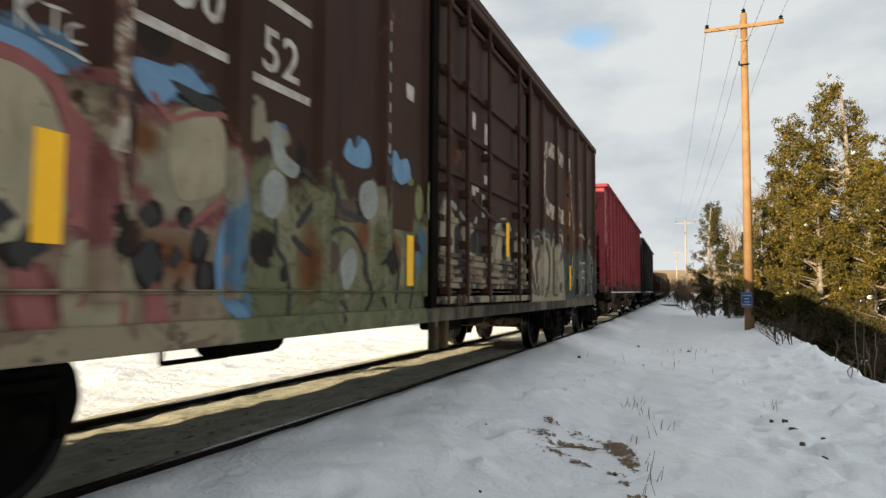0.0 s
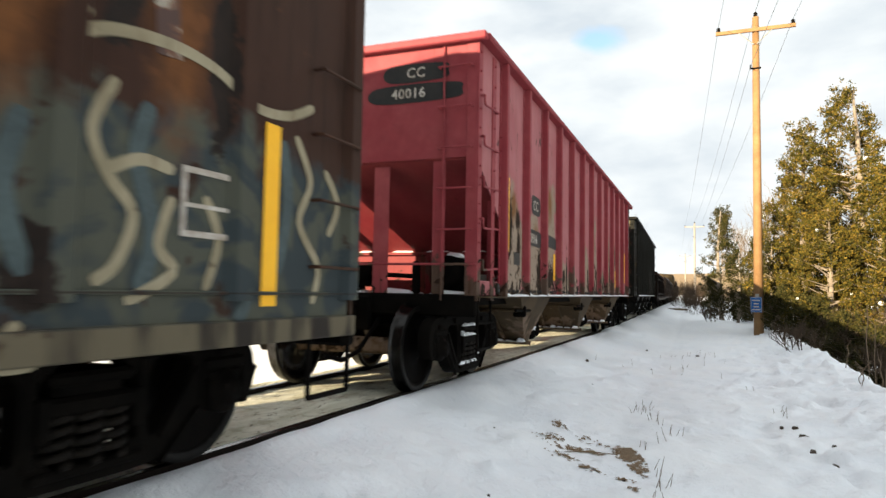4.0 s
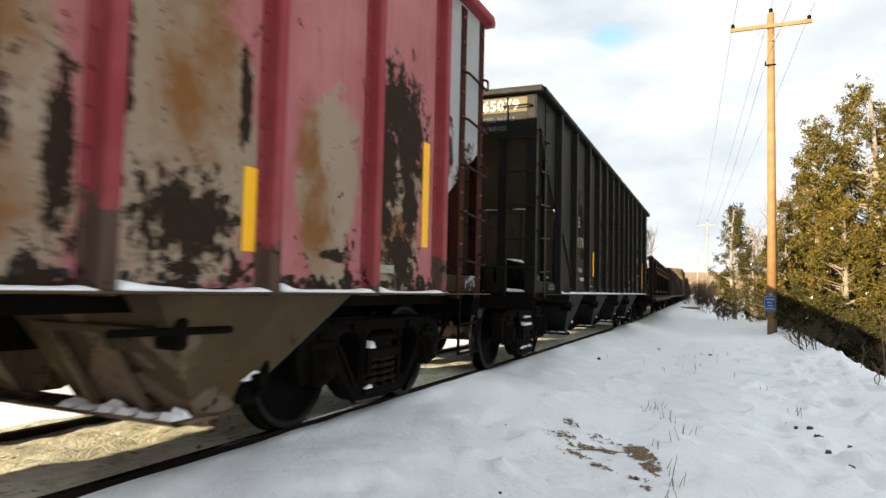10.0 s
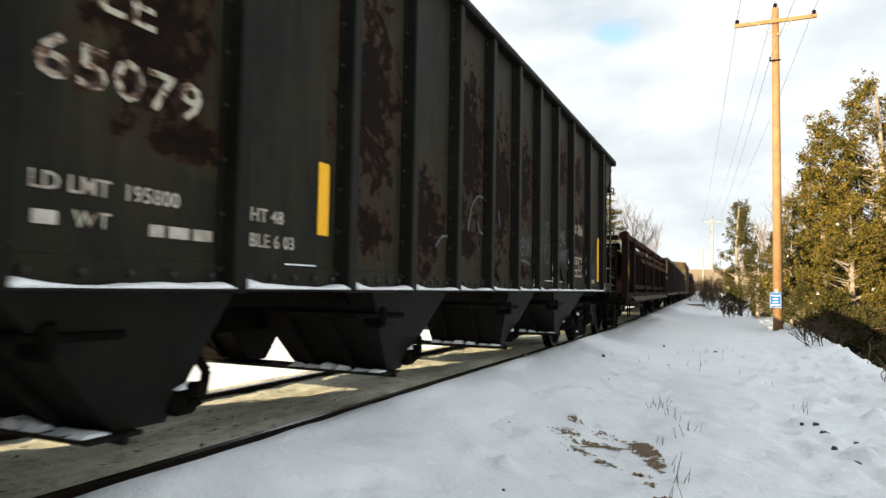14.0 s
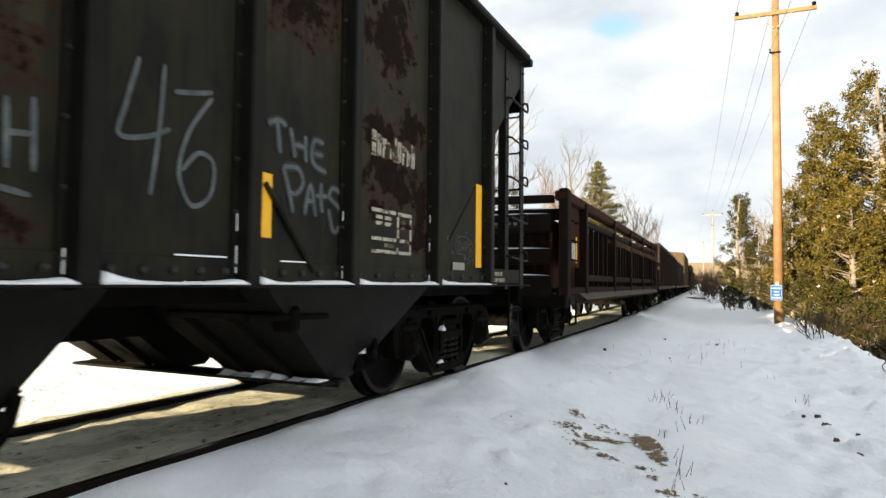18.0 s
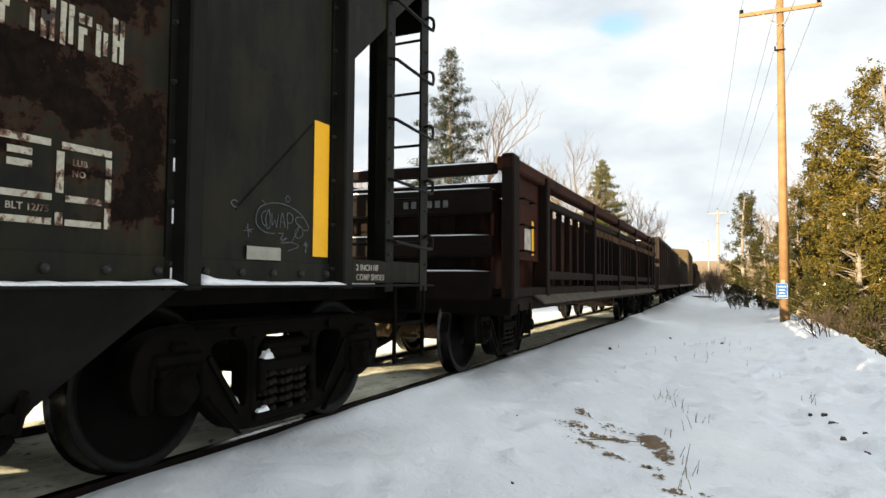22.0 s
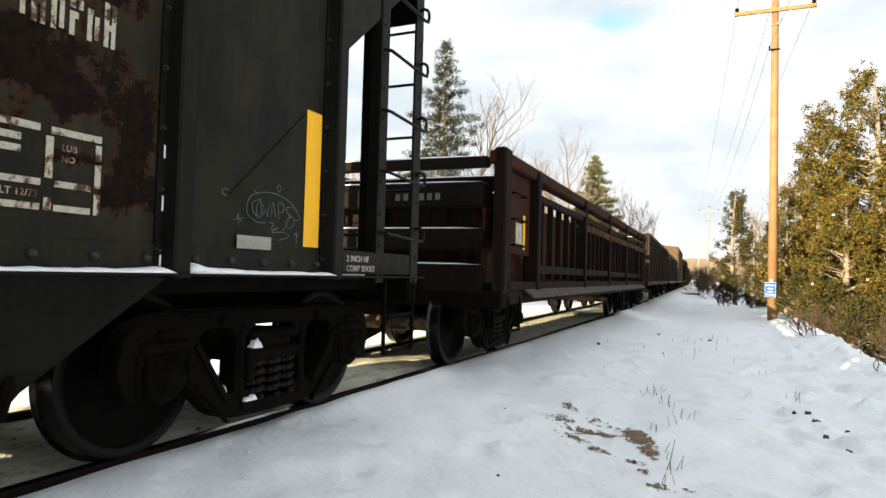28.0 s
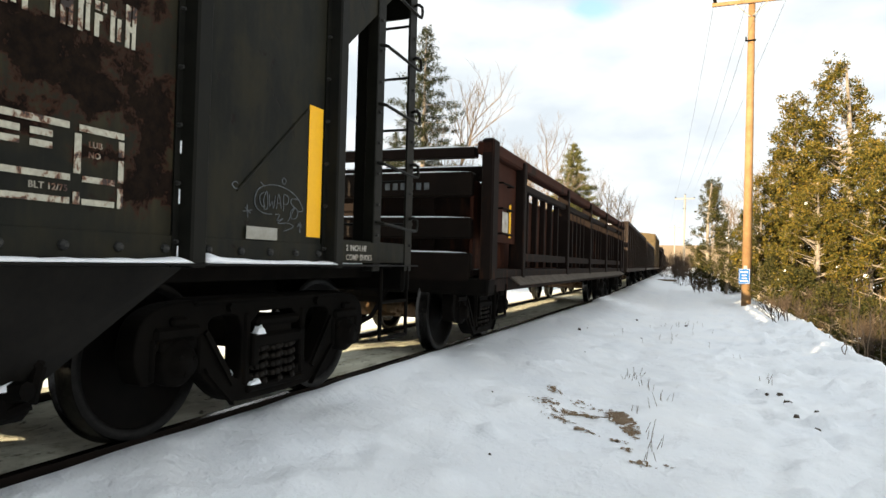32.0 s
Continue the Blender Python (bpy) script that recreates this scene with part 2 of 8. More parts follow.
PRIMER_BLOTS = [(-6.0, 1.45, 0.52, 0.90), (-5.0, 1.30, 0.47, 0.85), (-3.95, 1.95, 0.40, 0.80), (-2.95, 1.15, 0.52, 0.42), (-2.05, 1.18, 0.46, 0.42), (-0.66, 1.48, 0.37, 0.52), (0.38, 1.75, 0.44, 0.98),
                (1.50, 1.14, 0.48, 0.38), (2.60, 1.65, 0.34, 0.74), (3.56, 1.75, 0.44, 0.95), (4.75, 1.65, 0.30, 0.74), (5.68, 1.50, 0.36, 0.75)]
BARE_BLOTS = [(-5.80, 2.00, 0.10, 0.10), (-6.18, 1.85, 0.12, 0.34), (-5.76, 1.60, 0.08, 0.26), (-5.37, 1.36, 0.10, 0.26), (-4.62, 1.35, 0.12, 0.30), (-3.88, 1.30, 0.30, 0.16), (-3.12, 1.52, 0.08, 0.08),
              (-2.86, 1.33, 0.15, 0.11), (-2.58, 1.40, 0.06, 0.28), (-1.91, 1.39, 0.06, 0.05), (-1.60, 1.30, 0.05, 0.04), (-1.82, 1.24, 0.05, 0.04), (-0.36, 1.36, 0.06, 0.22), (0.70, 1.49, 0.13, 0.11), (0.77, 1.28, 0.07, 0.24), (0.34, 1.25, 0.20, 0.12),
              (0.50, 1.66, 0.07, 0.05), (1.01, 1.34, 0.05, 0.08), (1.28, 1.28, 0.17, 0.10), (1.46, 1.19, 0.20, 0.05), (1.82, 1.46, 0.06, 0.15), (1.74, 1.24, 0.10, 0.09), (2.20, 1.45, 0.10, 0.22), (2.20, 1.20, 0.10, 0.10), (2.90, 1.60, 0.06, 0.34),
              (2.56, 1.70, 0.12, 0.20), (3.56, 1.37, 0.29, 0.20), (3.16, 2.00, 0.05, 0.28), (3.93, 2.05, 0.04, 0.28), (4.84, 1.26, 0.16, 0.04), (5.45, 1.95, 0.20, 0.62), (5.85, 2.25, 0.26, 0.42),
              (5.62, 2.45, 0.30, 0.30), (5.72, 1.28, 0.24, 0.18), (5.86, 1.75, 0.14, 0.30), (6.52, 2.38, 0.14, 0.26), (7.05, 2.10, 0.24, 0.28), (6.85, 1.25, 0.3, 0.5), (-2.19, 2.69, 0.05, 0.08), (-3.33, 1.73, 0.12, 0.04)]
RUST_BLOTS = [(0.35, 2.15, 0.18, 0.26), (0.34, 1.74, 0.10, 0.16), (2.62, 2.10, 0.18, 0.28), (2.58, 1.38, 0.27, 0.20), (3.60, 2.12, 0.30, 0.50), (4.6, 1.5, 0.2, 0.3), (-3.95, 2.42, 0.18, 0.28), (-6.0, 2.15, 0.16, 0.18), (-4.85, 1.92, 0.14, 0.14), (-0.78, 1.95, 0.12, 0.22),
              (4.5, 1.9, 0.12, 0.3), (5.62, 1.42, 0.3, 0.2)]


def near_blots(blots, y0, y1):
    return [q for q in blots if q[0] + q[2] * 1.5 > y0 and q[0] - q[2] * 1.5 < y1] or [(60.0, 0.0, 0.1, 0.1)]


def red_panel_paint(y0=-1.4, y1=-0.4):
    """Faded pinkish red, worn to grey-tan primer low down, with bare black patches and rust bleeding through."""
    m, nt, b = nodes_of("faded_red_paint", 0.6)
    here = [near_blots(q, y0, y1) for q in (PRIMER_BLOTS, RUST_BLOTS, BARE_BLOTS)]
    b.inputs["Specular IOR Level"].default_value = 0.10
    v = coords(nt)
    wide, mid, fine = noise_tex(nt, v, 1.6, 5), noise_tex(nt, v, 5.5, 7, 0.68, 0.4), noise_tex(nt, v, 22, 5, 0.7)
    run = noise_tex(nt, coords(nt, (4, 4, 0.5)), 3.0, 5, 0.6)
    col = mixed(nt, ramp(nt, wide, 0.32, 0.68), (0.300, 0.092, 0.103), (0.350, 0.138, 0.146))
    col = mixed(nt, ramp(nt, run, 0.45, 0.75, (0, 0, 0, 1), (0.45,) * 3 + (1,)), col, (0.17, 0.060, 0.062))
    scratch = ramp(nt, noise_tex(nt, coords(nt, (1, 1.0, 0.6)), 6.5, 6, 0.62, 1.0), 0.640, 0.655)
    col = mixed(nt, scratch, col, (0.05, 0.028, 0.022))
    primer = blot_mask(nt, here[0], wide, 2.2, 0.05)
    ends = nt.nodes.new("ShaderNodeSeparateXYZ")
    nt.links.new(coords(nt), ends.inputs["Vector"])
    tail = calc(nt, "GREATER_THAN", ends.outputs["Y"], 6.50)
    bleached = mixed(nt, wide, (0.215, 0.165, 0.120), (0.285, 0.225, 0.175))
    col = mixed(nt, primer, col, bleached)
    col = mixed(nt, tail, col, mixed(nt, mid, (0.30, 0.31, 0.32), (0.24, 0.245, 0.245)))
    stain = blot_mask(nt, here[1], mid, 2.0, 0.20, 0.95)
    col = mixed(nt, calc(nt, "MULTIPLY", stain, ramp(nt, wide, 0.3, 0.55)), col, (0.150, 0.062, 0.014))
    worn = calc(nt, "MULTIPLY", calc(nt, "ADD", primer, 0.10), ramp(nt, calc(nt, "ADD", calc(nt, "MULTIPLY", fine, 0.5), calc(nt, "MULTIPLY", mid, 0.5)), 0.575, 0.600))
    col = mixed(nt, worn, col, mixed(nt, mid, (0.028, 0.020, 0.015), (0.09, 0.048, 0.022)))
    low, _ = height_of(nt, 1.02, 1.62)
    ragged_low = ramp(nt, calc(nt, "ADD", calc(nt, "MULTIPLY", mid, 1.0), calc(nt, "MULTIPLY", low, 0.30)), 0.752, 0.772)
    flake = noise_tex(nt, coords(nt, (1, 1, 0.75)), 11.0, 9, 0.78, 0.3)
    edge = calc(nt, "MULTIPLY", calc(nt, "ADD", nearest_blot(nt, here[2]), calc(nt, "ADD", calc(nt, "MULTIPLY", calc(nt, "SUBTRACT", flake, 0.5), 4.6), calc(nt, "MULTIPLY", calc(nt, "SUBTRACT", mid, 0.5), 1.8))), 0.5)
    rim = ramp(nt, edge, 0.52, 0.68, (0.75,) * 3 + (1,), (0, 0, 0, 1))
    col = mixed(nt, calc(nt, "MULTIPLY", rim, ramp(nt, fine, 0.42, 0.56)), col, (0.085, 0.042, 0.020))
    bare = calc(nt, "MAXIMUM", ramp(nt, edge, 0.50, 0.54, (1, 1, 1, 1), (0, 0, 0, 1)), ragged_low)
    col = mixed(nt, bare, col, mixed(nt, fine, (0.010, 0.007, 0.005), (0.034, 0.021, 0.013)))
    nt.links.new(col, b.inputs["Base Color"])
    nt.links.new(mixed(nt, bare, (0.6,) * 3, (0.9,) * 3), b.inputs["Roughness"])
    bumped(nt, b, calc(nt, "ADD", calc(nt, "MULTIPLY", fine, 0.5), calc(nt, "MULTIPLY", calc(nt, "ADD", bare, primer), -0.6)), 0.3, 0.004)
    return m


SCAB_BLOTS = [(-4.40, 2.25, 0.36, 0.55), (-4.15, 1.72, 0.30, 0.12), (-2.45, 2.4, 0.45, 0.8), (-2.4, 1.45, 0.3, 0.2), (-0.55, 2.40, 0.45, 0.9), (-0.6, 1.50, 0.40, 0.20), (0.38, 2.1, 0.42, 0.9), (1.3, 2.4, 0.42, 0.6), (1.2, 1.25, 0.35, 0.12),
              (4.30, 1.84, 0.50, 0.17), (4.60, 1.74, 0.34, 0.15), (4.86, 1.62, 0.12, 0.30), (4.78, 1.38, 0.16, 0.14), (4.15, 2.12, 0.35, 0.16), (4.65, 2.25, 0.25, 0.18), (4.15, 1.56, 0.16, 0.08), (4.62, 1.47, 0.16, 0.05), (4.3, 2.9, 0.4, 0.4), (3.2, 2.9, 0.45, 0.4), (-1.5, 1.6, 0.42, 0.45)]


def black_panel_paint(y0=50.0, y1=51.0):
    """Dull black with a green cast, scabbed with crusts of dark rust that redden at their edges."""
    m, nt, b = nodes_of("weathered_black_paint", 0.55)
    b.inputs["Specular IOR Level"].default_value = 0.07
    v = coords(nt)
    wide, mid, fine = noise_tex(nt, v, 1.6, 5), noise_tex(nt, v, 5.5, 8, 0.74, 0.2), noise_tex(nt, v, 20, 5, 0.7)
    run = noise_tex(nt, coords(nt, (4, 4, 0.4)), 3.0, 5, 0.6)
    col = mixed(nt, ramp(nt, wide, 0.3, 0.7), (0.0064, 0.0070, 0.0060), (0.0122, 0.0128, 0.0102))
    col = mixed(nt, ramp(nt, run, 0.45, 0.7, (0, 0, 0, 1), (0.7,) * 3 + (1,)), col, (0.0185, 0.0175, 0.0108))
    cloud = noise_tex(nt, coords(nt, (1, 1, 0.7)), 3.4, 6, 0.68, 0.3)
    col = mixed(nt, ramp(nt, cloud, 0.47, 0.66, (0, 0, 0, 1), (0.75,) * 3 + (1,)), col, (0.0200, 0.0175, 0.0100))
    col = mixed(nt, ramp(nt, cloud, 0.30, 0.44, (0.7,) * 3 + (1,), (0, 0, 0, 1)), col, (0.0048, 0.0052, 0.0044))
    spot = ramp(nt, noise_tex(nt, v, 8.5, 4, 0.62, 0.4), 0.66, 0.70, (0, 0, 0, 1), (0.8,) * 3 + (1,))
    col = mixed(nt, spot, col, (0.0080, 0.0050, 0.0042))
    near = near_blots(SCAB_BLOTS, y0, y1)
    if near[0][0] < 50:
        far = nearest_blot(nt, near)
        area = ramp(nt, calc(nt, "MULTIPLY", far, 0.5), 0.45, 0.95, (1, 1, 1, 1), (0, 0, 0, 1))
        col = mixed(nt, calc(nt, "MULTIPLY", area, ramp(nt, run, 0.28, 0.60)), col, (0.0290, 0.0250, 0.0135))
        col = mixed(nt, calc(nt, "MULTIPLY", area, ramp(nt, mid, 0.42, 0.58, (0, 0, 0, 1), (0.8,) * 3 + (1,))), col, (0.0150, 0.0130, 0.0085))
        level = calc(nt, "SUBTRACT", calc(nt, "ADD", mid, calc(nt, "MULTIPLY", fine, 0.25)), calc(nt, "MULTIPLY", calc(nt, "SUBTRACT", far, 0.75), 0.22))
        stain, crust = ramp(nt, level, 0.550, 0.600), ramp(nt, level, 0.600, 0.640)
        col = mixed(nt, stain, col, mixed(nt, fine, (0.0210, 0.0092, 0.0054), (0.0350, 0.0132, 0.0070)))
        col = mixed(nt, crust, col, mixed(nt, ramp(nt, fine, 0.4, 0.7), (0.0048, 0.0030, 0.0024), (0.0140, 0.0085, 0.0055)))
    else:
        crust = ramp(nt, fine, 0.66, 0.70, (0, 0, 0, 1), (0.6,) * 3 + (1,))
        col = mixed(nt, crust, col, (0.0220, 0.0125, 0.0080))
    nt.links.new(col, b.inputs["Base Color"])
    nt.links.new(mixed(nt, crust, (0.52,) * 3, (0.9,) * 3), b.inputs["Roughness"])
    bumped(nt, b, calc(nt, "ADD", calc(nt, "ADD", calc(nt, "MULTIPLY", fine, 0.5), calc(nt, "MULTIPLY", wide, 3.0)), calc(nt, "MULTIPLY", calc(nt, "ADD", crust, spot), -0.6)), 0.4, 0.005)
    return m


# paler than the black posts: the rivets' sky highlights are put into the colour
RIVET_STEEL = plain("highlit_rivet_steel", (0.020, 0.020, 0.018), (0.009, 0.009, 0.008), 0.5, 0.0, 20, 0.1, gloss=0.3)
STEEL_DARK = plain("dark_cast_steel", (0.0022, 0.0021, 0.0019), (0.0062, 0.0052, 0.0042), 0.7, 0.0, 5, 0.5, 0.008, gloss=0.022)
STEEL_WHEEL = plain("worn_wheel_tread", (0.085, 0.082, 0.080), (0.030, 0.028, 0.026), 0.24, 0.95, 12, 0.06)
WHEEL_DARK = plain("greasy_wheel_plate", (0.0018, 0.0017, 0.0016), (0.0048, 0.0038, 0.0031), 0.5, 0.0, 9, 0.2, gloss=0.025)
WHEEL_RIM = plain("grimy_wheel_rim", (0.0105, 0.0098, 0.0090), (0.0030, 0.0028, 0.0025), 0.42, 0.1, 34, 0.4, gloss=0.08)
WHEEL_TREAD = plain("grimy_wheel_tread", (0.055, 0.053, 0.051), (0.010, 0.009, 0.008), 0.22, 0.9, 16, 0.08)
SPRING = plain("spring_steel", (0.0085, 0.0078, 0.0070), (0.0180, 0.0148, 0.0118), 0.55, 0.1, 14, gloss=0.06)
RAIL_SIDE = plain("rusty_rail", (0.007, 0.006, 0.005), (0.015, 0.010, 0.008), 0.8, 0.0, 8, gloss=0.05)
YELLOW = plain("reflective_yellow", (0.86, 0.46, 0.012), (0.78, 0.40, 0.012), 0.45, 0, 4, 0.03)
WHITE_PAINT = plain("stencil_white", (0.50, 0.48, 0.44), (0.24, 0.20, 0.16), 0.6, 0, 10)
RED_POST = worn_paint("red_post_paint", (0.215, 0.030, 0.040), (0.260, 0.062, 0.068), (0.075, 0.048, 0.036), (0.014, 0.010, 0.008), (0.05, 0.022, 0.011), 0.9, 2.0, 0.55)
RED_END = worn_paint("red_end_paint", (0.15, 0.018, 0.024), (0.16, 0.035, 0.034), (0.08, 0.04, 0.033), (0.022, 0.016, 0.014), (0.07, 0.035, 0.02), 1.0, 2.0, 0.2)
BLACK_PAINT = black_panel_paint()
POST_BLACK = plain("post_black_paint", (0.0030, 0.0032, 0.0026), (0.0085, 0.0084, 0.0062), 0.5, 0.0, 2.6, 0.4, gloss=0.09)
BROWN_PAINT = worn_paint("boxcar_brown_paint", (0.040, 0.019, 0.013), (0.052, 0.028, 0.019), (0.040, 0.024, 0.016), (0.010, 0.008, 0.006), (0.08, 0.034, 0.015), 0.8, 4.0, 0.1, 0.6)
GON_RUST = worn_paint("gondola_rust_sheet", (0.028, 0.0098, 0.0060), (0.044, 0.0148, 0.0085), (0.015, 0.0082, 0.0053), (0.006, 0.0045, 0.0035), (0.075, 0.026, 0.010), 0.8, 2.6, 0.1, 0.85)
GON_PAINT = worn_paint("gondola_brown_paint", (0.0066, 0.0040, 0.0031), (0.0100, 0.0060, 0.0045), (0.0080, 0.0053, 0.0038), (0.005, 0.0038, 0.003), (0.034, 0.0130, 0.0060), 0.8, 2.6, 0.1, 0.8)
# the gondola's brown darkened: the shade on its end is put into this colour
BEAM_SHADED = plain("shaded_end_beam", (0.0050, 0.0036, 0.0028), (0.0095, 0.0062, 0.0046), 0.7, 0.0, 4.0, 0.4, gloss=0.06)
CHUTE = worn_paint("chute_steel", (0.042, 0.030, 0.018), (0.080, 0.056, 0.031), (0.135, 0.096, 0.068), (0.007, 0.006, 0.005), (0.080, 0.041, 0.015), 0.3, 1.3, 0.34, 0.7)
DUSTY_BLACK = worn_paint("dusty_black_paint", (0.032, 0.025, 0.015), (0.044, 0.035, 0.021), (0.036, 0.028, 0.018), (0.012, 0.009, 0.007), (0.040, 0.024, 0.012), 0.9, 3.6, 0.1, 0.7)
CHUTE_BLACK = plain("black_chute_steel", (0.0040, 0.0037, 0.0033), (0.0115, 0.0103, 0.0086), 0.6, 0.0, 3.2, 0.35, gloss=0.06)


def snow_material(name, dirt=None, amount=0.0):
    m, nt, b = nodes_of(name, 0.75)
    v = coords(nt)
    big, fine = noise_tex(nt, v, 0.9, 5), noise_tex(nt, v, 14, 6, 0.65)
    col = mixed(nt, ramp(nt, big, 0.3, 0.7), (0.80, 0.83, 0.87), (0.86, 0.875, 0.89))
    if dirt:
        spots = noise_tex(nt, v, 3.2, 8, 0.72)
        col = mixed(nt, ramp(nt, spots, 0.5 - amount, 0.62 - amount * 0.5), col, dirt)
    else:
        crumbs = ramp(nt, noise_tex(nt, v, 28, 3, 0.7), 0.745, 0.77)
        col = mixed(nt, crumbs, col, (0.10, 0.08, 0.06))
    nt.links.new(col, b.inputs["Base Color"])
    b.inputs["Subsurface Weight"].default_value = 0.0
    lumps = noise_tex(nt, v, 4.5, 5, 0.6)
    bumped(nt, b, calc(nt, "ADD", calc(nt, "ADD", big, calc(nt, "MULTIPLY", lumps, 0.8)), calc(nt, "MULTIPLY", fine, 0.42)), 0.85 if not dirt else 0.35, 0.06)
    return m


SNOW = snow_material("trodden_snow")
SNOW_CLEAN = plain("lying_snow", (0.86, 0.88, 0.91), (0.80, 0.83, 0.87), 0.7, 0, 9, 0.4, 0.01)


def trackbed_material():
    """Packed snow full of sand, streaked along the rails and strewn with dark crumbs."""
    m, nt, b = nodes_of("sandy_trackbed", 0.85)
    v = coords(nt)
    streak = noise_tex(nt, coords(nt, (1.0, 0.25, 1.0)), 5.0, 6, 0.65, 0.5)
    mid, fine = noise_tex(nt, v, 4.0, 7, 0.7), noise_tex(nt, v, 30, 4, 0.7)
    col = mixed(nt, ramp(nt, streak, 0.36, 0.62), (0.62, 0.61, 0.50), (0.42, 0.40, 0.295))
    col = mixed(nt, ramp(nt, mid, 0.52, 0.62, (0, 0, 0, 1), (0.7,) * 3 + (1,)), col, (0.27, 0.25, 0.17))
    crumbs = ramp(nt, noise_tex(nt, coords(nt, (1.0, 0.5, 1.0)), 13, 6, 0.72, 0.4), 0.585, 0.63)
    col = mixed(nt, crumbs, col, (0.085, 0.075, 0.048))
    nt.links.new(col, b.inputs["Base Color"])
    bumped(nt, b, calc(nt, "ADD", mid, calc(nt, "MULTIPLY", fine, 0.3)), 0.8, 0.05)
    return m


TRACKBED = trackbed_material()
POLE_WOOD = plain("weathered_pole_wood", (0.255, 0.153, 0.068), (0.178, 0.092, 0.038), 0.75, 0, 2.2, 0.3)
POLE_GREY = plain("silvered_pole_wood", (0.30, 0.27, 0.23), (0.22, 0.19, 0.155), 0.8, 0, 2.2, 0.3)


def foliage(name, dark, mid, light):
    """Leaves that differ one from another and patch by patch over the crown."""
    m, nt, b = nodes_of(name, 0.65)
    geo = nt.nodes.new("ShaderNodeNewGeometry")
    patchy = noise_tex(nt, coords(nt), 0.9, 4)
    both = calc(nt, "ADD", calc(nt, "MULTIPLY", geo.outputs["Random Per Island"], 0.6), calc(nt, "MULTIPLY", patchy, 0.5))
    r = nt.nodes.new("ShaderNodeValToRGB")
    r.color_ramp.elements[0].position, r.color_ramp.elements[1].position = 0.2, 0.85
    r.color_ramp.elements[0].color, r.color_ramp.elements[1].color = (*dark, 1), (*light, 1)
    e = r.color_ramp.elements.new(0.5)
    e.color = (*mid, 1)
    nt.links.new(both, r.inputs["Fac"])
    nt.links.new(r.outputs["Color"], b.inputs["Base Color"])
    b.inputs["Specular IOR Level"].default_value = 0.08
    return m


CEDAR_LEAF = foliage("cedar_foliage", (0.011, 0.014, 0.004), (0.058, 0.053, 0.010), (0.160, 0.103, 0.017))
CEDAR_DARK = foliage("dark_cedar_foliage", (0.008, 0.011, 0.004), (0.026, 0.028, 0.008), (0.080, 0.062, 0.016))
CEDAR_DULL = foliage("dull_conifer_foliage", (0.030, 0.034, 0.010), (0.075, 0.074, 0.022), (0.135, 0.120, 0.040))
SPRUCE_LEAF = foliage("spruce_needles", (0.008, 0.012, 0.006), (0.018, 0.022, 0.009), (0.042, 0.040, 0.017))
SIGN_BLUE = plain("sign_blue", (0.010, 0.075, 0.23), (0.014, 0.090, 0.27), 0.5, 0, 3, 0.02, gloss=0.12)
EARTH = plain("bare_sandy_earth", (0.135, 0.085, 0.046), (0.25, 0.18, 0.115), 0.9, 0, 26, 0.7, 0.012)
CLOD = plain("dark_clod", (0.045, 0.034, 0.024), (0.085, 0.066, 0.048), 0.9, 0, 22, 0.6)
STALK = plain("dead_grass", (0.10, 0.075, 0.045), (0.20, 0.15, 0.09), 0.8, 0, 20)
WIRE = plain("aluminium_wire", (0.16, 0.16, 0.16), (0.10, 0.10, 0.10), 0.5, 0.3, 3)
HILL = plain("far_winter_wood", (0.150, 0.115, 0.080), (0.100, 0.078, 0.058), 0.95, 0, 0.05, 0.0)
def worn_spray(name, one, two, rust):
    """Sprayed paint, cloudy, with rust specks and short runs breaking through."""
    m, nt, b = nodes_of(name, 0.7)
    v = coords(nt)
    b.inputs["Specular IOR Level"].default_value = 0.12
    cloud, fleck = noise_tex(nt, v, 2.6, 6, 0.6, 0.4), noise_tex(nt, v, 9, 7, 0.7, 0.3)
    run = noise_tex(nt, coords(nt, (6, 6, 0.7)), 3.0, 5, 0.6)
    col = mixed(nt, ramp(nt, cloud, 0.36, 0.64), one, two)
    col = mixed(nt, ramp(nt, run, 0.56, 0.74, (0, 0, 0, 1), (0.55,) * 3 + (1,)), col, rust)
    col = mixed(nt, ramp(nt, fleck, 0.63, 0.67), col, tuple(0.35 * c for c in rust))
    nt.links.new(col, b.inputs["Base Color"])
    bumped(nt, b, fleck, 0.2, 0.003)
    return m


CHALK = plain("chalky_spray", (0.13, 0.145, 0.155), (0.045, 0.05, 0.055), 0.8, 0, 16)
CREAM = worn_spray("cream_spray", (0.29, 0.26, 0.18), (0.20, 0.175, 0.115), (0.10, 0.052, 0.026))
BLUE_SPRAY = plain("blue_spray", (0.13, 0.24, 0.36), (0.09, 0.17, 0.28), 0.7, 0, 6)
MAROON = plain("maroon_spray", (0.17, 0.05, 0.05), (0.23, 0.09, 0.08), 0.7, 0, 5)
GREEN_SPRAY = plain("olive_spray", (0.20, 0.21, 0.12), (0.14, 0.15, 0.085), 0.7, 0, 4)
DARK_SPRAY = plain("dark_spray", (0.012, 0.013, 0.014), (0.024, 0.022, 0.020), 0.6, 0, 6)
TAPE_GREY = plain("bare_plate", (0.30, 0.30, 0.27), (0.22, 0.21, 0.18), 0.5, 0.3, 8)
BARK = plain("grey_bark", (0.16, 0.13, 0.10), (0.28, 0.23, 0.18), 0.85, 0, 7, 0.4)
# darker copy of the twig colour, with the shade under the trees painted in
BRUSH_SHADED = plain("shaded_brush_stems", (0.034, 0.023, 0.015), (0.072, 0.048, 0.030), 0.85, 0, 5, 0.1)
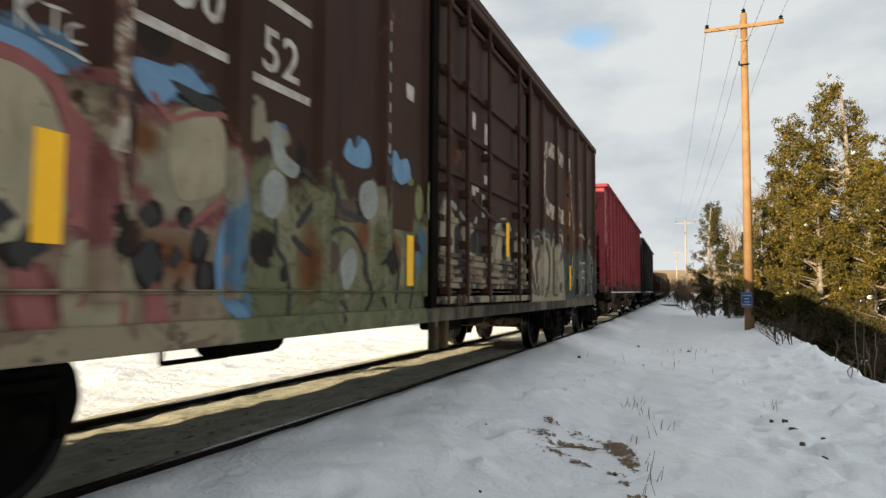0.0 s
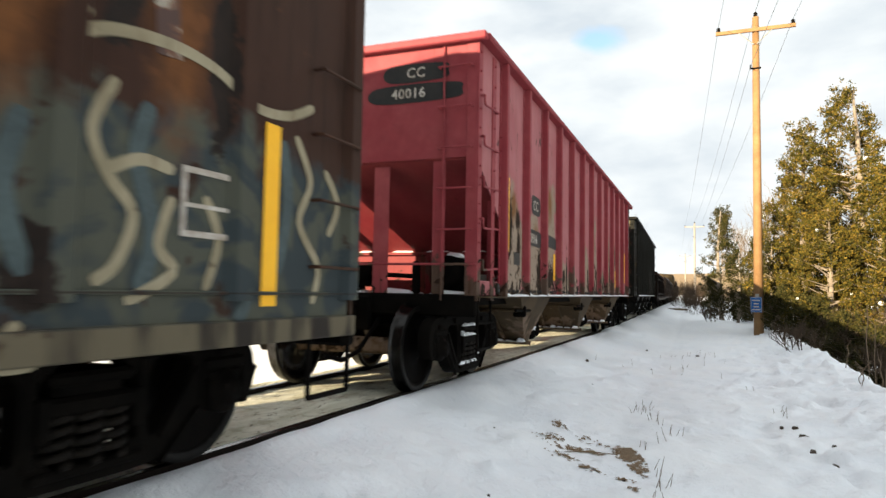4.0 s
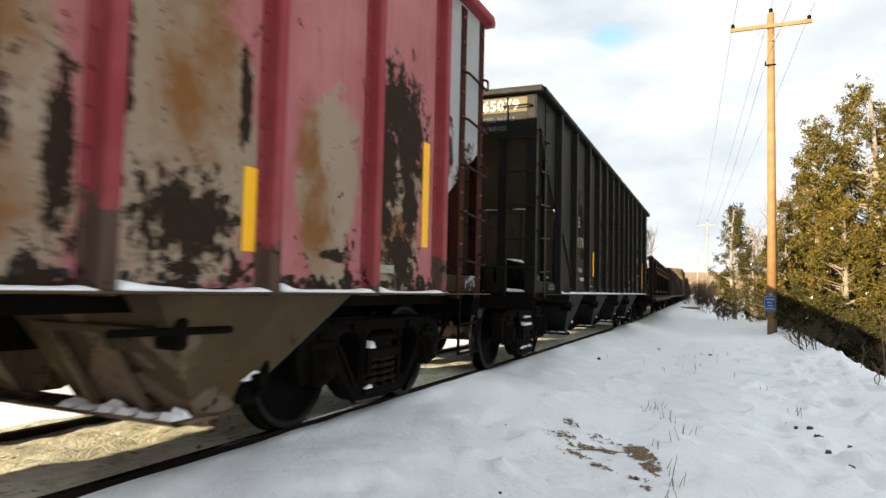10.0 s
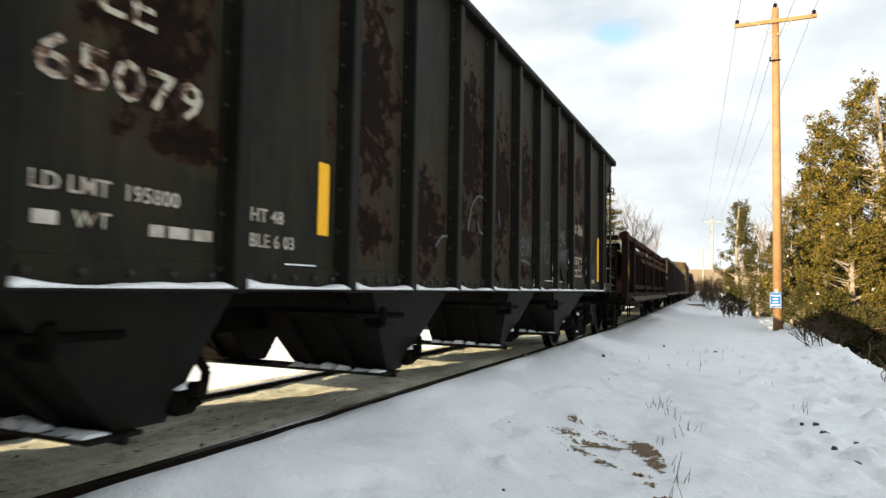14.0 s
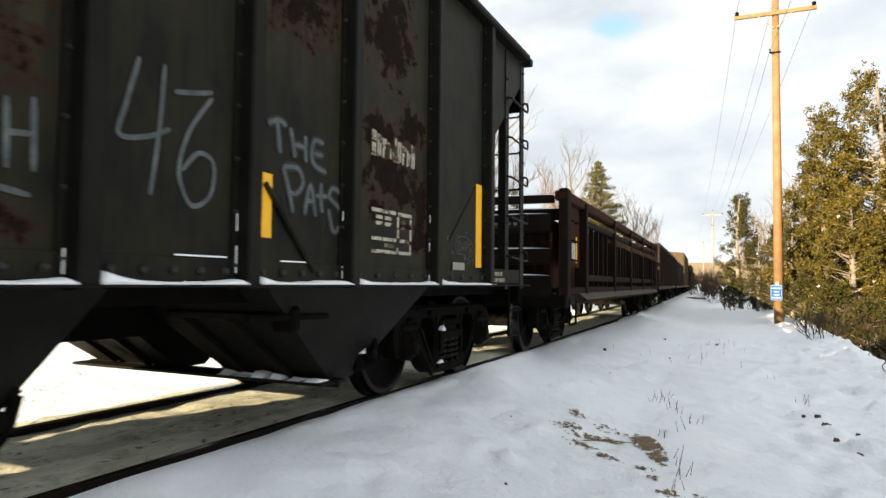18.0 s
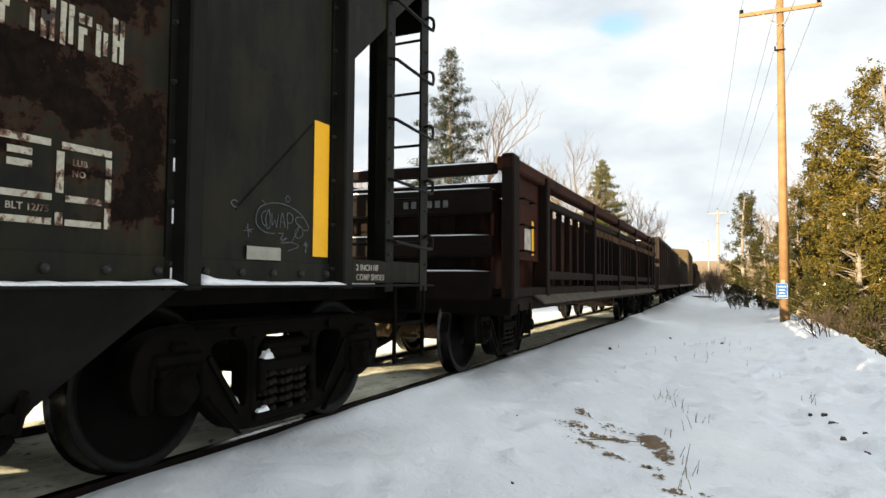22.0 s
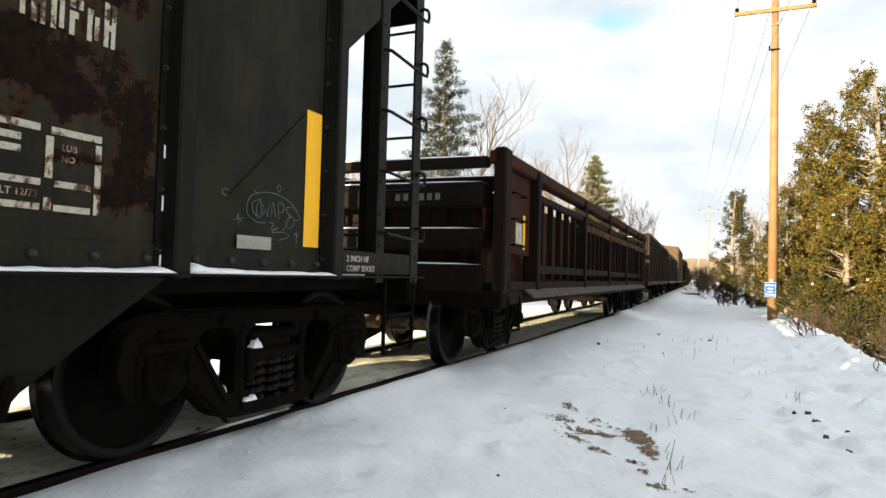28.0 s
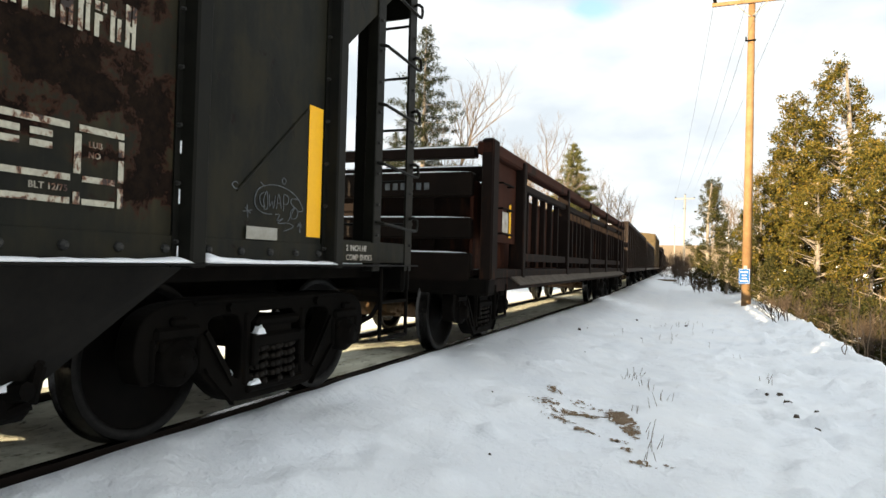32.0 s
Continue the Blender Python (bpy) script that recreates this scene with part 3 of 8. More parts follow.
TWIG = plain("bare_twigs", (0.11, 0.078, 0.050), (0.17, 0.125, 0.085), 0.85, 0, 5, 0.1)


def worn_white(name, white, under, lo, hi, scale, edge=(0.12, 0.045, 0.018)):
    """Old white paint flaked through to what lies under it."""
    m, nt, b = nodes_of(name, 0.7)
    v = coords(nt)
    flake, small = noise_tex(nt, v, scale, 7, 0.68, 0.3), noise_tex(nt, v, scale * 5, 4)
    col = mixed(nt, ramp(nt, small, 0.35, 0.7), white, tuple(0.7 * c for c in white))
    col = mixed(nt, ramp(nt, flake, lo - 0.05, lo), col, edge)
    nt.links.new(mixed(nt, ramp(nt, flake, lo, hi), col, under), b.inputs["Base Color"])
    bumped(nt, b, flake, 0.2, 0.003)
    return m


FLAKED_WHITE = worn_white("flaked_white", (0.34, 0.31, 0.25), (0.045, 0.020, 0.015), 0.52, 0.56, 4.0)
SHREDDED_WHITE = worn_white("shredded_white", (0.30, 0.27, 0.22), (0.050, 0.022, 0.016), 0.45, 0.50, 5.0)
EATEN_WHITE = worn_white("rust_eaten_white", (0.42, 0.40, 0.32), (0.016, 0.009, 0.007), 0.54, 0.58, 10.0)
TAG_BROWN = plain("brown_spray", (0.070, 0.045, 0.034), (0.048, 0.029, 0.022), 0.7, 0, 5)
CLOUD_SPRAY = plain("pale_cloud_spray", (0.26, 0.275, 0.255), (0.16, 0.175, 0.165), 0.7, 0, 5)
SLATE_SPRAY = plain("slate_green_spray", (0.060, 0.085, 0.088), (0.035, 0.050, 0.054), 0.7, 0, 5)
BAND_TAN = plain("tan_band_paint", (0.115, 0.095, 0.052), (0.085, 0.066, 0.034), 0.65, 0, 6)
BAND_WHITE = plain("fresh_stencil_white", (0.62, 0.60, 0.52), (0.50, 0.47, 0.40), 0.6, 0, 10)
FAINT_CHALK = plain("faint_chalk_spray", (0.105, 0.120, 0.125), (0.040, 0.048, 0.052), 0.85, 0, 14)
CHALK_HAZE = plain("spray_haze", (0.026, 0.031, 0.033), (0.014, 0.017, 0.017), 0.85, 0, 9)
LEDGE = worn_white("grimy_cream_ledge", (0.20, 0.165, 0.10), (0.028, 0.020, 0.015), 0.50, 0.55, 4.0)


# ---- mesh building ----
class Shape:
    """Gathers boxes, bars, prisms and lathes into one mesh."""

    def __init__(self):
        self.v, self.f = [], []

    def add(self, verts, faces):
        n = len(self.v)
        self.v += [tuple(p) for p in verts]
        self.f += [tuple(i + n for i in q) for q in faces]
        return self

    def box(self, x0, x1, y0, y1, z0, z1, c=0.0):
        """A box, with its edges cut by c."""
        x0, x1, y0, y1, z0, z1 = min(x0, x1), max(x0, x1), min(y0, y1), max(y0, y1), min(z0, z1), max(z0, z1)
        if c <= 0:
            p = [(x, y, z) for x in (x0, x1) for y in (y0, y1) for z in (z0, z1)]
            return self.add(p, [(0, 1, 3, 2), (4, 6, 7, 5), (0, 4, 5, 1), (2, 3, 7, 6), (0, 2, 6, 4), (1, 5, 7, 3)])
        c = min(c, (x1 - x0) * 0.45, (y1 - y0) * 0.45, (z1 - z0) * 0.45)
        p, index = [], {}
        lo, hi = (x0, y0, z0), (x1, y1, z1)
        for s in [(a, b, d) for a in (0, 1) for b in (0, 1) for d in (0, 1)]:
            for axis in range(3):
                q = []
                for k in range(3):
                    edge, inward = (hi[k], -1) if s[k] else (lo[k], 1)
                    q.append(edge if k == axis else edge + inward * c)
                index[s, axis] = len(p)
                p.append(q)
        f = []
        for axis in range(3):
            k, l = (axis + 1) % 3, (axis + 2) % 3
            for side in (0, 1):
                quad = []
                for a, b in ((0, 0), (1, 0), (1, 1), (0, 1)):
                    s = [0, 0, 0]
                    s[axis], s[k], s[l] = side, a, b
                    quad.append(index[tuple(s), axis])
                f.append(quad if side else quad[::-1])
            for a in (0, 1):
                for b in (0, 1):
                    s0, s1 = [0, 0, 0], [0, 0, 0]
                    s0[axis], s1[axis] = 0, 1
                    s0[k] = s1[k] = a
                    s0[l] = s1[l] = b
                    s0, s1 = tuple(s0), tuple(s1)
                    quad = [index[s0, k], index[s1, k], index[s1, l], index[s0, l]]
                    f.append(quad if (a == b) else quad[::-1])
        for s in [(a, b, d) for a in (0, 1) for b in (0, 1) for d in (0, 1)]:
            tri = [index[s, 0], index[s, 1], index[s, 2]]
            f.append(tri if sum(s) % 2 else tri[::-1])
        return self.add(p, f)

    def tube(self, a, b, r, r2=None, n=8, caps=True):
        a, b = Vector(a), Vector(b)
        way = (b - a).normalized()
        side = way.orthogonal().normalized()
        other = way.cross(side)
        r2 = r if r2 is None else r2
        p = []
        for q, rad in ((a, r), (b, r2)):
            for i in range(n):
                w = 2 * math.pi * i / n
                p.append(q + rad * (math.cos(w) * side + math.sin(w) * other))
        f = [(i, (i + 1) % n, n + (i + 1) % n, n + i) for i in range(n)]
        if caps:
            f += [tuple(range(n))[::-1], tuple(range(n, 2 * n))]
        return self.add(p, f)

    def pipe(self, points, r, n=6):
        for a, b in zip(points, points[1:]):
            self.tube(a, b, r, None, n)
        return self

    def prism(self, outline, lo, hi, axis="x"):
        """A flat outline pushed from lo to hi along an axis; (u, v) are the two other axes in order."""
        n = len(outline)
        put = {"x": lambda u, v, w: (w, u, v), "y": lambda u, v, w: (u, w, v), "z": lambda u, v, w: (u, v, w)}[axis]
        p = [put(u, v, lo) for u, v in outline] + [put(u, v, hi) for u, v in outline]
        f = [(i, (i + 1) % n, n + (i + 1) % n, n + i) for i in range(n)] + [tuple(range(n))[::-1], tuple(range(n, 2 * n))]
        return self.add(p, f)

    def hull(self, lower, upper):
        """Two outlines of the same number of corners joined by walls, both closed."""
        n = len(lower)
        f = [(i, (i + 1) % n, n + (i + 1) % n, n + i) for i in range(n)] + [tuple(range(n))[::-1], tuple(range(n, 2 * n))]
        return self.add(list(lower) + list(upper), f)

    def lathe(self, profile, axis_x=True, n=40, at=(0, 0, 0)):
        """Turns (along, radius) points round the x axis."""
        p, f, m = [], [], len(profile)
        for i in range(n):
            w = 2 * math.pi * i / n
            for along, r in profile:
                p.append((at[0] + along, at[1] + r * math.cos(w), at[2] + r * math.sin(w)))
        for i in range(n):
            for j in range(m - 1):
                a, b = i * m + j, ((i + 1) % n) * m + j
                f.append((a, a + 1, b + 1, b))
        return self.add(p, f)

    def mesh(self, name, smooth=False):
        me = bpy.data.meshes.new(name)
        me.from_pydata(self.v, [], self.f)
        bm = bmesh.new()
        bm.from_mesh(me)
        bmesh.ops.recalc_face_normals(bm, faces=bm.faces)
        bm.to_mesh(me)
        bm.free()
        if smooth:
            me.polygons.foreach_set("use_smooth", [True] * len(me.polygons))
        return me


def part(name, shape, material, parent=None, label="", smooth=False):
    me = shape if isinstance(shape, bpy.types.Mesh) else shape.mesh(name, smooth)
    if material and not me.materials:
        me.materials.append(material)
    ob = new(name, me)
    if parent:
        ob.parent = parent
    if label:
        ob["label"] = label
    return ob


def thing(name, label, category, group="", at=None):
    ob = tagged(new(name), label, category, group)
    ob.empty_display_size = 0.2
    if at is not None:
        ob.matrix_basis = at
    return ob


def text_shape(words, size, depth=0.002, bold=0.012):
    """Letters in the built-in font as a mesh in the x-z plane, x along the words."""
    cu = bpy.data.curves.new("words", "FONT")
    cu.body, cu.size, cu.extrude, cu.space_character, cu.offset = words, size, depth, 1.05, bold * size
    cu.resolution_u = 2
    ob = new("words", cu)
    me = bpy.data.meshes.new_from_object(ob.evaluated_get(bpy.context.evaluated_depsgraph_get()))
    bpy.data.objects.remove(ob)
    bpy.data.curves.remove(cu)
    return me


def side_text(words, size, y, z, x, material, parent, name="lettering", label="", wide=1.0):
    """Words on a car's camera side (facing +x): they run along +y."""
    cu_me = text_shape(words, size, 0.0015)
    for p in cu_me.vertices:
        u, v, w = p.co
        p.co = (x + w, y + u * wide, z + v)
    return part(name, cu_me, material, parent, label)


# ---- the track's line ----
BEND, BEND_FROM, BEND_TO = 1 / 526, -10.0, 26.0


def line_at(s):
    """Place and heading (radians to the left) of the track's middle s metres along."""
    u = min(max(s, BEND_FROM), BEND_TO)
    turn = BEND * (u - 8)
    x, y = -BEND * (u - 8) ** 2 / 2, u
    rest = s - u
    return x - math.sin(turn) * rest, y + math.cos(turn) * rest, turn


def line_pose(s):
    x, y, turn = line_at(s)
    return Matrix.Translation((x, y, 0)) @ Matrix.Rotation(turn, 4, "Z")


def along_track(outline, s_list, closed=True):
    """A cross outline (across, up) swept along the track."""
    sh, n = Shape(), len(outline)
    p, f = [], []
    for s in s_list:
        m = line_pose(s)
        p += [m @ Vector((u, 0, v)) for u, v in outline]
    for i in range(len(s_list) - 1):
        for j in range(n if closed else n - 1):
            k = (j + 1) % n
            f.append((i * n + j, i * n + k, (i + 1) * n + k, (i + 1) * n + j))
    if closed:
        f += [tuple(range(n)), tuple((len(s_list) - 1) * n + j for j in range(n))[::-1]]
    return sh.add(p, f)


# ---- ground ----
def wave(x, y, scale, seed=0.0):
    return noise.noise(Vector((x * scale + seed, y * scale - seed, seed * 0.7)))


lump_rng = random.Random(77)
SNOW_LUMPS = [(lump_rng.uniform(1.3, 7.2), lump_rng.uniform(1.0, 14.0), lump_rng.uniform(0.05, 0.13), lump_rng.uniform(0.015, 0.06)) for _ in range(90)]
SNOW_LUMPS += [(lump_rng.uniform(3.9, 7.0), lump_rng.uniform(3.0, 16.0), lump_rng.uniform(0.06, 0.16), lump_rng.uniform(-0.05, 0.07)) for _ in range(150)]
SNOW_LUMPS += [(2.12, 3.35, 0.075, 0.09), (1.75, 6.4, 0.07, 0.06), (2.5, 9.3, 0.09, 0.06), (2.15, 8.2, 0.08, 0.05)]


def ground_z(x, y):
    """Height of the snow: a low bank beside the track, a flat walk, and a fall to the wood beyond it."""
    cx = line_at(y)[0]
    u = x - cx
    ridge = 6.3 + 0.35 * wave(0.0, y, 0.13, 3.1)
    if u > 0.765:
        z = -0.016 + 0.010 * wave(x, y, 2.2, 9.0) - 0.46 * min(1.0, max(0.0, (u - 0.85) / 1.9)) ** 0.85
        if x > ridge - 1.4:
            d = x - (ridge - 1.4)
            z += 0.16 * math.exp(-((d - 1.2) / 0.7) ** 2)
            if d > 1.4:
                z -= min(2.6, (d - 1.4) * 0.62 + 0.02 * (d - 1.4) ** 2)
        z += 0.24 * math.exp(-((x - 3.7) / 0.9) ** 2 - ((y - 35.0) / 2.6) ** 2)
    elif u > -1.5:
        z = -0.13
    else:
        d = -1.5 - u
        z = -0.13 - 0.10 * min(1.0, d / 1.5)
        z += 0.30 * math.exp(-((d - 9.0) / 1.6) ** 2)
    if u > 0.95 or u < -1.6:
        near = 1.0 if abs(y - 12) < 40 else 0.3
        z += near * (0.05 * wave(x, y, 0.55, 1.7) + 0.030 * wave(x, y, 1.9, 4.4))
        if -4 < y < 30 and -9 < x < 10:
            lump = wave(x, y, 3.6, 8.2)
            rough = 1.0 + 2.6 * min(1.0, max(0.0, (x - 3.6) / 1.6))
            z += rough * (0.036 * max(0.0, lump) ** 2 * 2.0 + 0.012 * wave(x, y, 7.5, 2.9))
            if u > 1.0:
                print_ = max(0.0, wave(x, y, 2.6, 6.3) - 0.18)
                z -= rough * 0.10 * min(0.25, print_)
        for lx, ly, r, h in SNOW_LUMPS:
            if abs(x - lx) < 3 * r and abs(y - ly) < 3 * r:
                z += h * math.exp(-((x - lx) ** 2 + (y - ly) ** 2) / (r * r))
    z += 0.22 * math.exp(-((x - 3.9) / 0.9) ** 2 - ((y - 38.0) / 2.2) ** 2)
    far = math.hypot(x, y - 10)
    if far > 120:
        z += (far - 120) * 0.004
    return z


def build_ground():
    def spread(near, step, growth, limit):
        out, p, s = [], near, step
        while p < limit:
            s *= growth
            p += s
            out.append(p)
        return out

    xs = [-9 + 0.14 * i for i in range(70)] + [0.8 + 0.06 * i for i in range(118)] + [7.88 + 0.11 * i for i in range(15)]
    xs = [-q for q in spread(-xs[0], 0.11, 1.16, 2600)][::-1] + xs + spread(xs[-1], 0.11, 1.16, 2600)
    ys = [-3 + 0.065 * i for i in range(215)] + [10.975 + 0.11 * i for i in range(90)]
    ys = [-q for q in spread(-ys[0], 0.11, 1.2, 2600)][::-1] + ys + spread(ys[-1], 0.11, 1.05, 3200)
    n = len(xs)
    v = [(x, y, ground_z(x, y)) for y in ys for x in xs]
    f = [(j * n + i, j * n + i + 1, (j + 1) * n + i + 1, (j + 1) * n + i) for j in range(len(ys) - 1) for i in range(n - 1)]
    me = bpy.data.meshes.new("ground")
    me.from_pydata(v, [], f)
    me.polygons.foreach_set("use_smooth", [True] * len(me.polygons))
    me.materials.append(SNOW)
    return tagged(new("ground", me), "snow-covered ground, trodden beside the track", "snow", "", "structure")


build_ground()
S_LIST = [-60, -30, -15] + [0.5 * i - 10 for i in range(80)] + [30 + 5 * i for i in range(60)]
RAIL = [(-0.037, 0.0), (0.037, 0.0), (0.037, -0.035), (0.010, -0.05), (0.010, -0.14), (0.07, -0.155), (0.07, -0.17), (-0.07, -0.17), (-0.07, -0.155), (-0.010, -0.14), (-0.010, -0.05), (-0.037, -0.035)]
for rail_side in (-0.755, 0.755):
    rail = part("rail", along_track([(u + rail_side, v) for u, v in RAIL], S_LIST), RAIL_SIDE)
    tagged(rail, "dark rusty steel rail half buried in snow", "rail", "rails of the track", "structure")
    top = along_track([(u, v) for u, v in ((rail_side - 0.026, 0.0015), (rail_side + 0.026, 0.0015), (rail_side + 0.026, -0.004), (rail_side - 0.026, -0.004))], S_LIST)
    part("running_surface", top, STEEL_WHEEL, rail, "polished running surface")


def build_trackbed():
    v, f = [], []
    us = [-1.35 + 0.06 * i for i in range(37)]
    ss = [-8 + 0.09 * i for i in range(420)] + [30 + 1.0 * i for i in range(200)]
    for s in ss:
        m = line_pose(s)
        for u in us:
            p = m @ Vector((u, 0, 0))
            edge = min(1.0, (u + 1.35) / 0.25, (0.82 - u) / 0.06)
            z = -0.105 + 0.050 * max(0.0, edge) + 0.018 * wave(p.x, p.y, 1.4, 6.0) + 0.016 * wave(p.x, p.y, 5.5, 2.0) * (s < 30)
            v.append((p.x, p.y, z))
    n = len(us)
    f = [(j * n + i, j * n + i + 1, (j + 1) * n + i + 1, (j + 1) * n + i) for j in range(len(ss) - 1) for i in range(n - 1)]
    me = bpy.data.meshes.new("trackbed")
    me.from_pydata(v, [], f)
    me.polygons.foreach_set("use_smooth", [True] * len(me.polygons))
    me.materials.append(TRACKBED)
    tagged(new("trackbed", me), "sandy dirty snow packed between the rails", "trackbed", "", "structure")


build_trackbed()


# ---- rolling stock: trucks ----
WHEEL_R = 0.457


def wheel_meshes():
    """Plate and rim of a wheel whose outer face looks along +x, and its tread with the flange."""
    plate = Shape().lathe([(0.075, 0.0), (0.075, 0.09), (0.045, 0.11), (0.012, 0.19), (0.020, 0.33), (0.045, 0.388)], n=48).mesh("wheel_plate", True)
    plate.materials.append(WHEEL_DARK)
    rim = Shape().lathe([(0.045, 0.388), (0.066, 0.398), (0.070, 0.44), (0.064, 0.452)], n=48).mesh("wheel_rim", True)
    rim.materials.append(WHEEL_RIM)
    tread = Shape().lathe([(0.064, 0.452), (0.05, 0.455), (-0.035, 0.459), (-0.05, 0.466), (-0.058, 0.482), (-0.066, 0.484), (-0.074, 0.47), (-0.074, 0.395), (-0.045, 0.385), (-0.02, 0.33), (-0.03, 0.19), (-0.06, 0.11), (-0.08, 0.09)], n=48).mesh("wheel_tread", True)
    tread.materials.append(WHEEL_TREAD)
    return plate, rim, tread


PLATE, RIM, TREAD = wheel_meshes()
AXLE = Shape().lathe([(-0.78, 0.0), (-0.78, 0.10), (-0.6, 0.095), (0.6, 0.095), (0.78, 0.10), (0.78, 0.0)], n=20).mesh("axle", True)
AXLE.materials.append(CHUTE)


def spring_mesh(r, h, turns, wire):
    sh, n = Shape(), int(turns * 12)
    pts = [(r * math.cos(2 * math.pi * i / 12), r * math.sin(2 * math.pi * i / 12), h * i / n) for i in range(n + 1)]
    sh.pipe(pts, wire, 6)
    return sh.mesh("spring", True)


SPRING_MESH = spring_mesh(0.064, 0.235, 4.2, 0.0210)
SPRING_MESH.materials.append(SPRING)


def rounded(points, times=2):
    """The closed outline with its corners cut round."""
    for _ in range(times):
        out = []
        for k, p in enumerate(points):
            q = points[(k + 1) % len(points)]
            out += [(0.80 * p[0] + 0.20 * q[0], 0.80 * p[1] + 0.20 * q[1]), (0.20 * p[0] + 0.80 * q[0], 0.20 * p[1] + 0.80 * q[1])]
        points = out
    return points


def side_frame_mesh(half):
    """Cast side frame in its own (along, up) plane, with two windows and the spring opening cut right through it."""
    right = [(0.60, 0.805), (1.00, 0.785), (1.15, 0.70), (1.19, 0.52), (1.13, 0.36), (1.05, 0.35), (1.04, 0.56), (0.74, 0.56), (0.73, 0.40), (0.66, 0.33), (0.50, 0.185), (0.36, 0.135)]
    outline = rounded(right + [(-a, b) for a, b in reversed(right)])
    window = [(0.345, 0.695), (0.60, 0.695), (0.655, 0.65), (0.60, 0.54), (0.42, 0.30), (0.345, 0.285)]
    holes = [rounded(window), rounded([(-a, b) for a, b in window]), rounded([(-0.285, 0.70), (0.285, 0.70), (0.285, 0.225), (-0.285, 0.225)], 1)]
    bm, t = bmesh.new(), 0.07
    edges = []
    for loop in [outline] + holes:
        vs = [bm.verts.new((t, a, b)) for a, b in loop]
        edges += [bm.edges.new((p, q)) for p, q in zip(vs, vs[1:] + vs[:1])]
    bmesh.ops.triangle_fill(bm, use_beauty=True, use_dissolve=False, edges=edges)
    inside = []
    for f in bm.faces:
        x, y, z = f.calc_center_median()
        if any(within(y, z, h) for h in holes) or not within(y, z, outline):
            inside.append(f)
    bmesh.ops.delete(bm, geom=inside, context="FACES")
    got = bmesh.ops.extrude_face_region(bm, geom=list(bm.faces))
    bmesh.ops.translate(bm, vec=(-2 * t, 0, 0), verts=[q for q in got["geom"] if isinstance(q, bmesh.types.BMVert)])
    bmesh.ops.recalc_face_normals(bm, faces=list(bm.faces))
    rims = [e for e in bm.edges if len(e.link_faces) == 2 and e.calc_face_angle() > 1.2]
    bmesh.ops.bevel(bm, geom=rims, offset=0.012, segments=2, profile=0.5, affect="EDGES")
    me = bpy.data.meshes.new("side_frame")
    bm.to_mesh(me)
    bm.free()
    sh = Shape()
    for s in (-1, 1):     # rims round the openings, jaws of the bearings, wear plates
        sh.box(-0.085, 0.085, s * 0.30 - 0.028, s * 0.30 + 0.028, 0.24, 0.70, 0.012)
        sh.box(-0.095, 0.095, s * half - 0.17, s * half + 0.17, 0.58, 0.66, 0.02)
        sh.box(-0.05, 0.085, s * half - 0.19, s * half - 0.155, 0.37, 0.60, 0.012)
        sh.box(-0.05, 0.085, s * half + 0.155, s * half + 0.19, 0.37, 0.60, 0.012)
        # ribs along the tension arm and round its window, and lugs for the brake beam
        sh.hull([(0.055, s * 0.68, 0.395), (0.095, s * 0.68, 0.395), (0.095, s * 0.66, 0.36), (0.055, s * 0.66, 0.36)], [(0.055, s * 0.44, 0.165), (0.095, s * 0.44, 0.165), (0.095, s * 0.42, 0.13), (0.055, s * 0.42, 0.13)])
        sh.hull([(0.055, s * 0.665, 0.62), (0.09, s * 0.665, 0.62), (0.09, s * 0.69, 0.60), (0.055, s * 0.69, 0.60)], [(0.055, s * 0.41, 0.275), (0.09, s * 0.41, 0.275), (0.09, s * 0.44, 0.255), (0.055, s * 0.44, 0.255)])
        sh.box(0.05, 0.10, s * half - 0.06, s * half + 0.06, 0.66, 0.71, 0.015)
        sh.tube((0.05, s * 0.47, 0.74), (0.10, s * 0.47, 0.74), 0.035, 0.028, 10)
    sh.box(-0.095, 0.095, -0.78, 0.78, 0.765, 0.808, 0.018)
    sh.box(-0.095, 0.10, -0.30, 0.30, 0.185, 0.232, 0.012)
    sh.box(-0.11, 0.115, -0.25, 0.25, 0.465, 0.555, 0.02)
    sh.box(-0.11, 0.10, -0.22, 0.24, 0.60, 0.665, 0.02)
    sh.box(0.02, 0.115, -0.285, -0.22, 0.36, 0.56, 0.01).box(0.02, 0.115, 0.22, 0.285, 0.36, 0.56, 0.01)
    extra = sh.mesh("side_frame_trim")
    bm = bmesh.new()
    bm.from_mesh(me)
    bm.from_mesh(extra)
    bm.to_mesh(me)
    bm.free()
    bpy.data.meshes.remove(extra)
    return me


def within(a, b, loop):
    hit = False
    for (a0, b0), (a1, b1) in zip(loop, loop[1:] + loop[:1]):
        if (b0 > b) != (b1 > b) and a < a0 + (b - b0) * (a1 - a0) / (b1 - b0):
            hit = not hit
    return hit


HALF_BASE = 0.889
FRAME_MESH = side_frame_mesh(HALF_BASE)
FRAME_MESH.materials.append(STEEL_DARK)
WHEELS = []     # (wheelset, car): turned as the train rolls


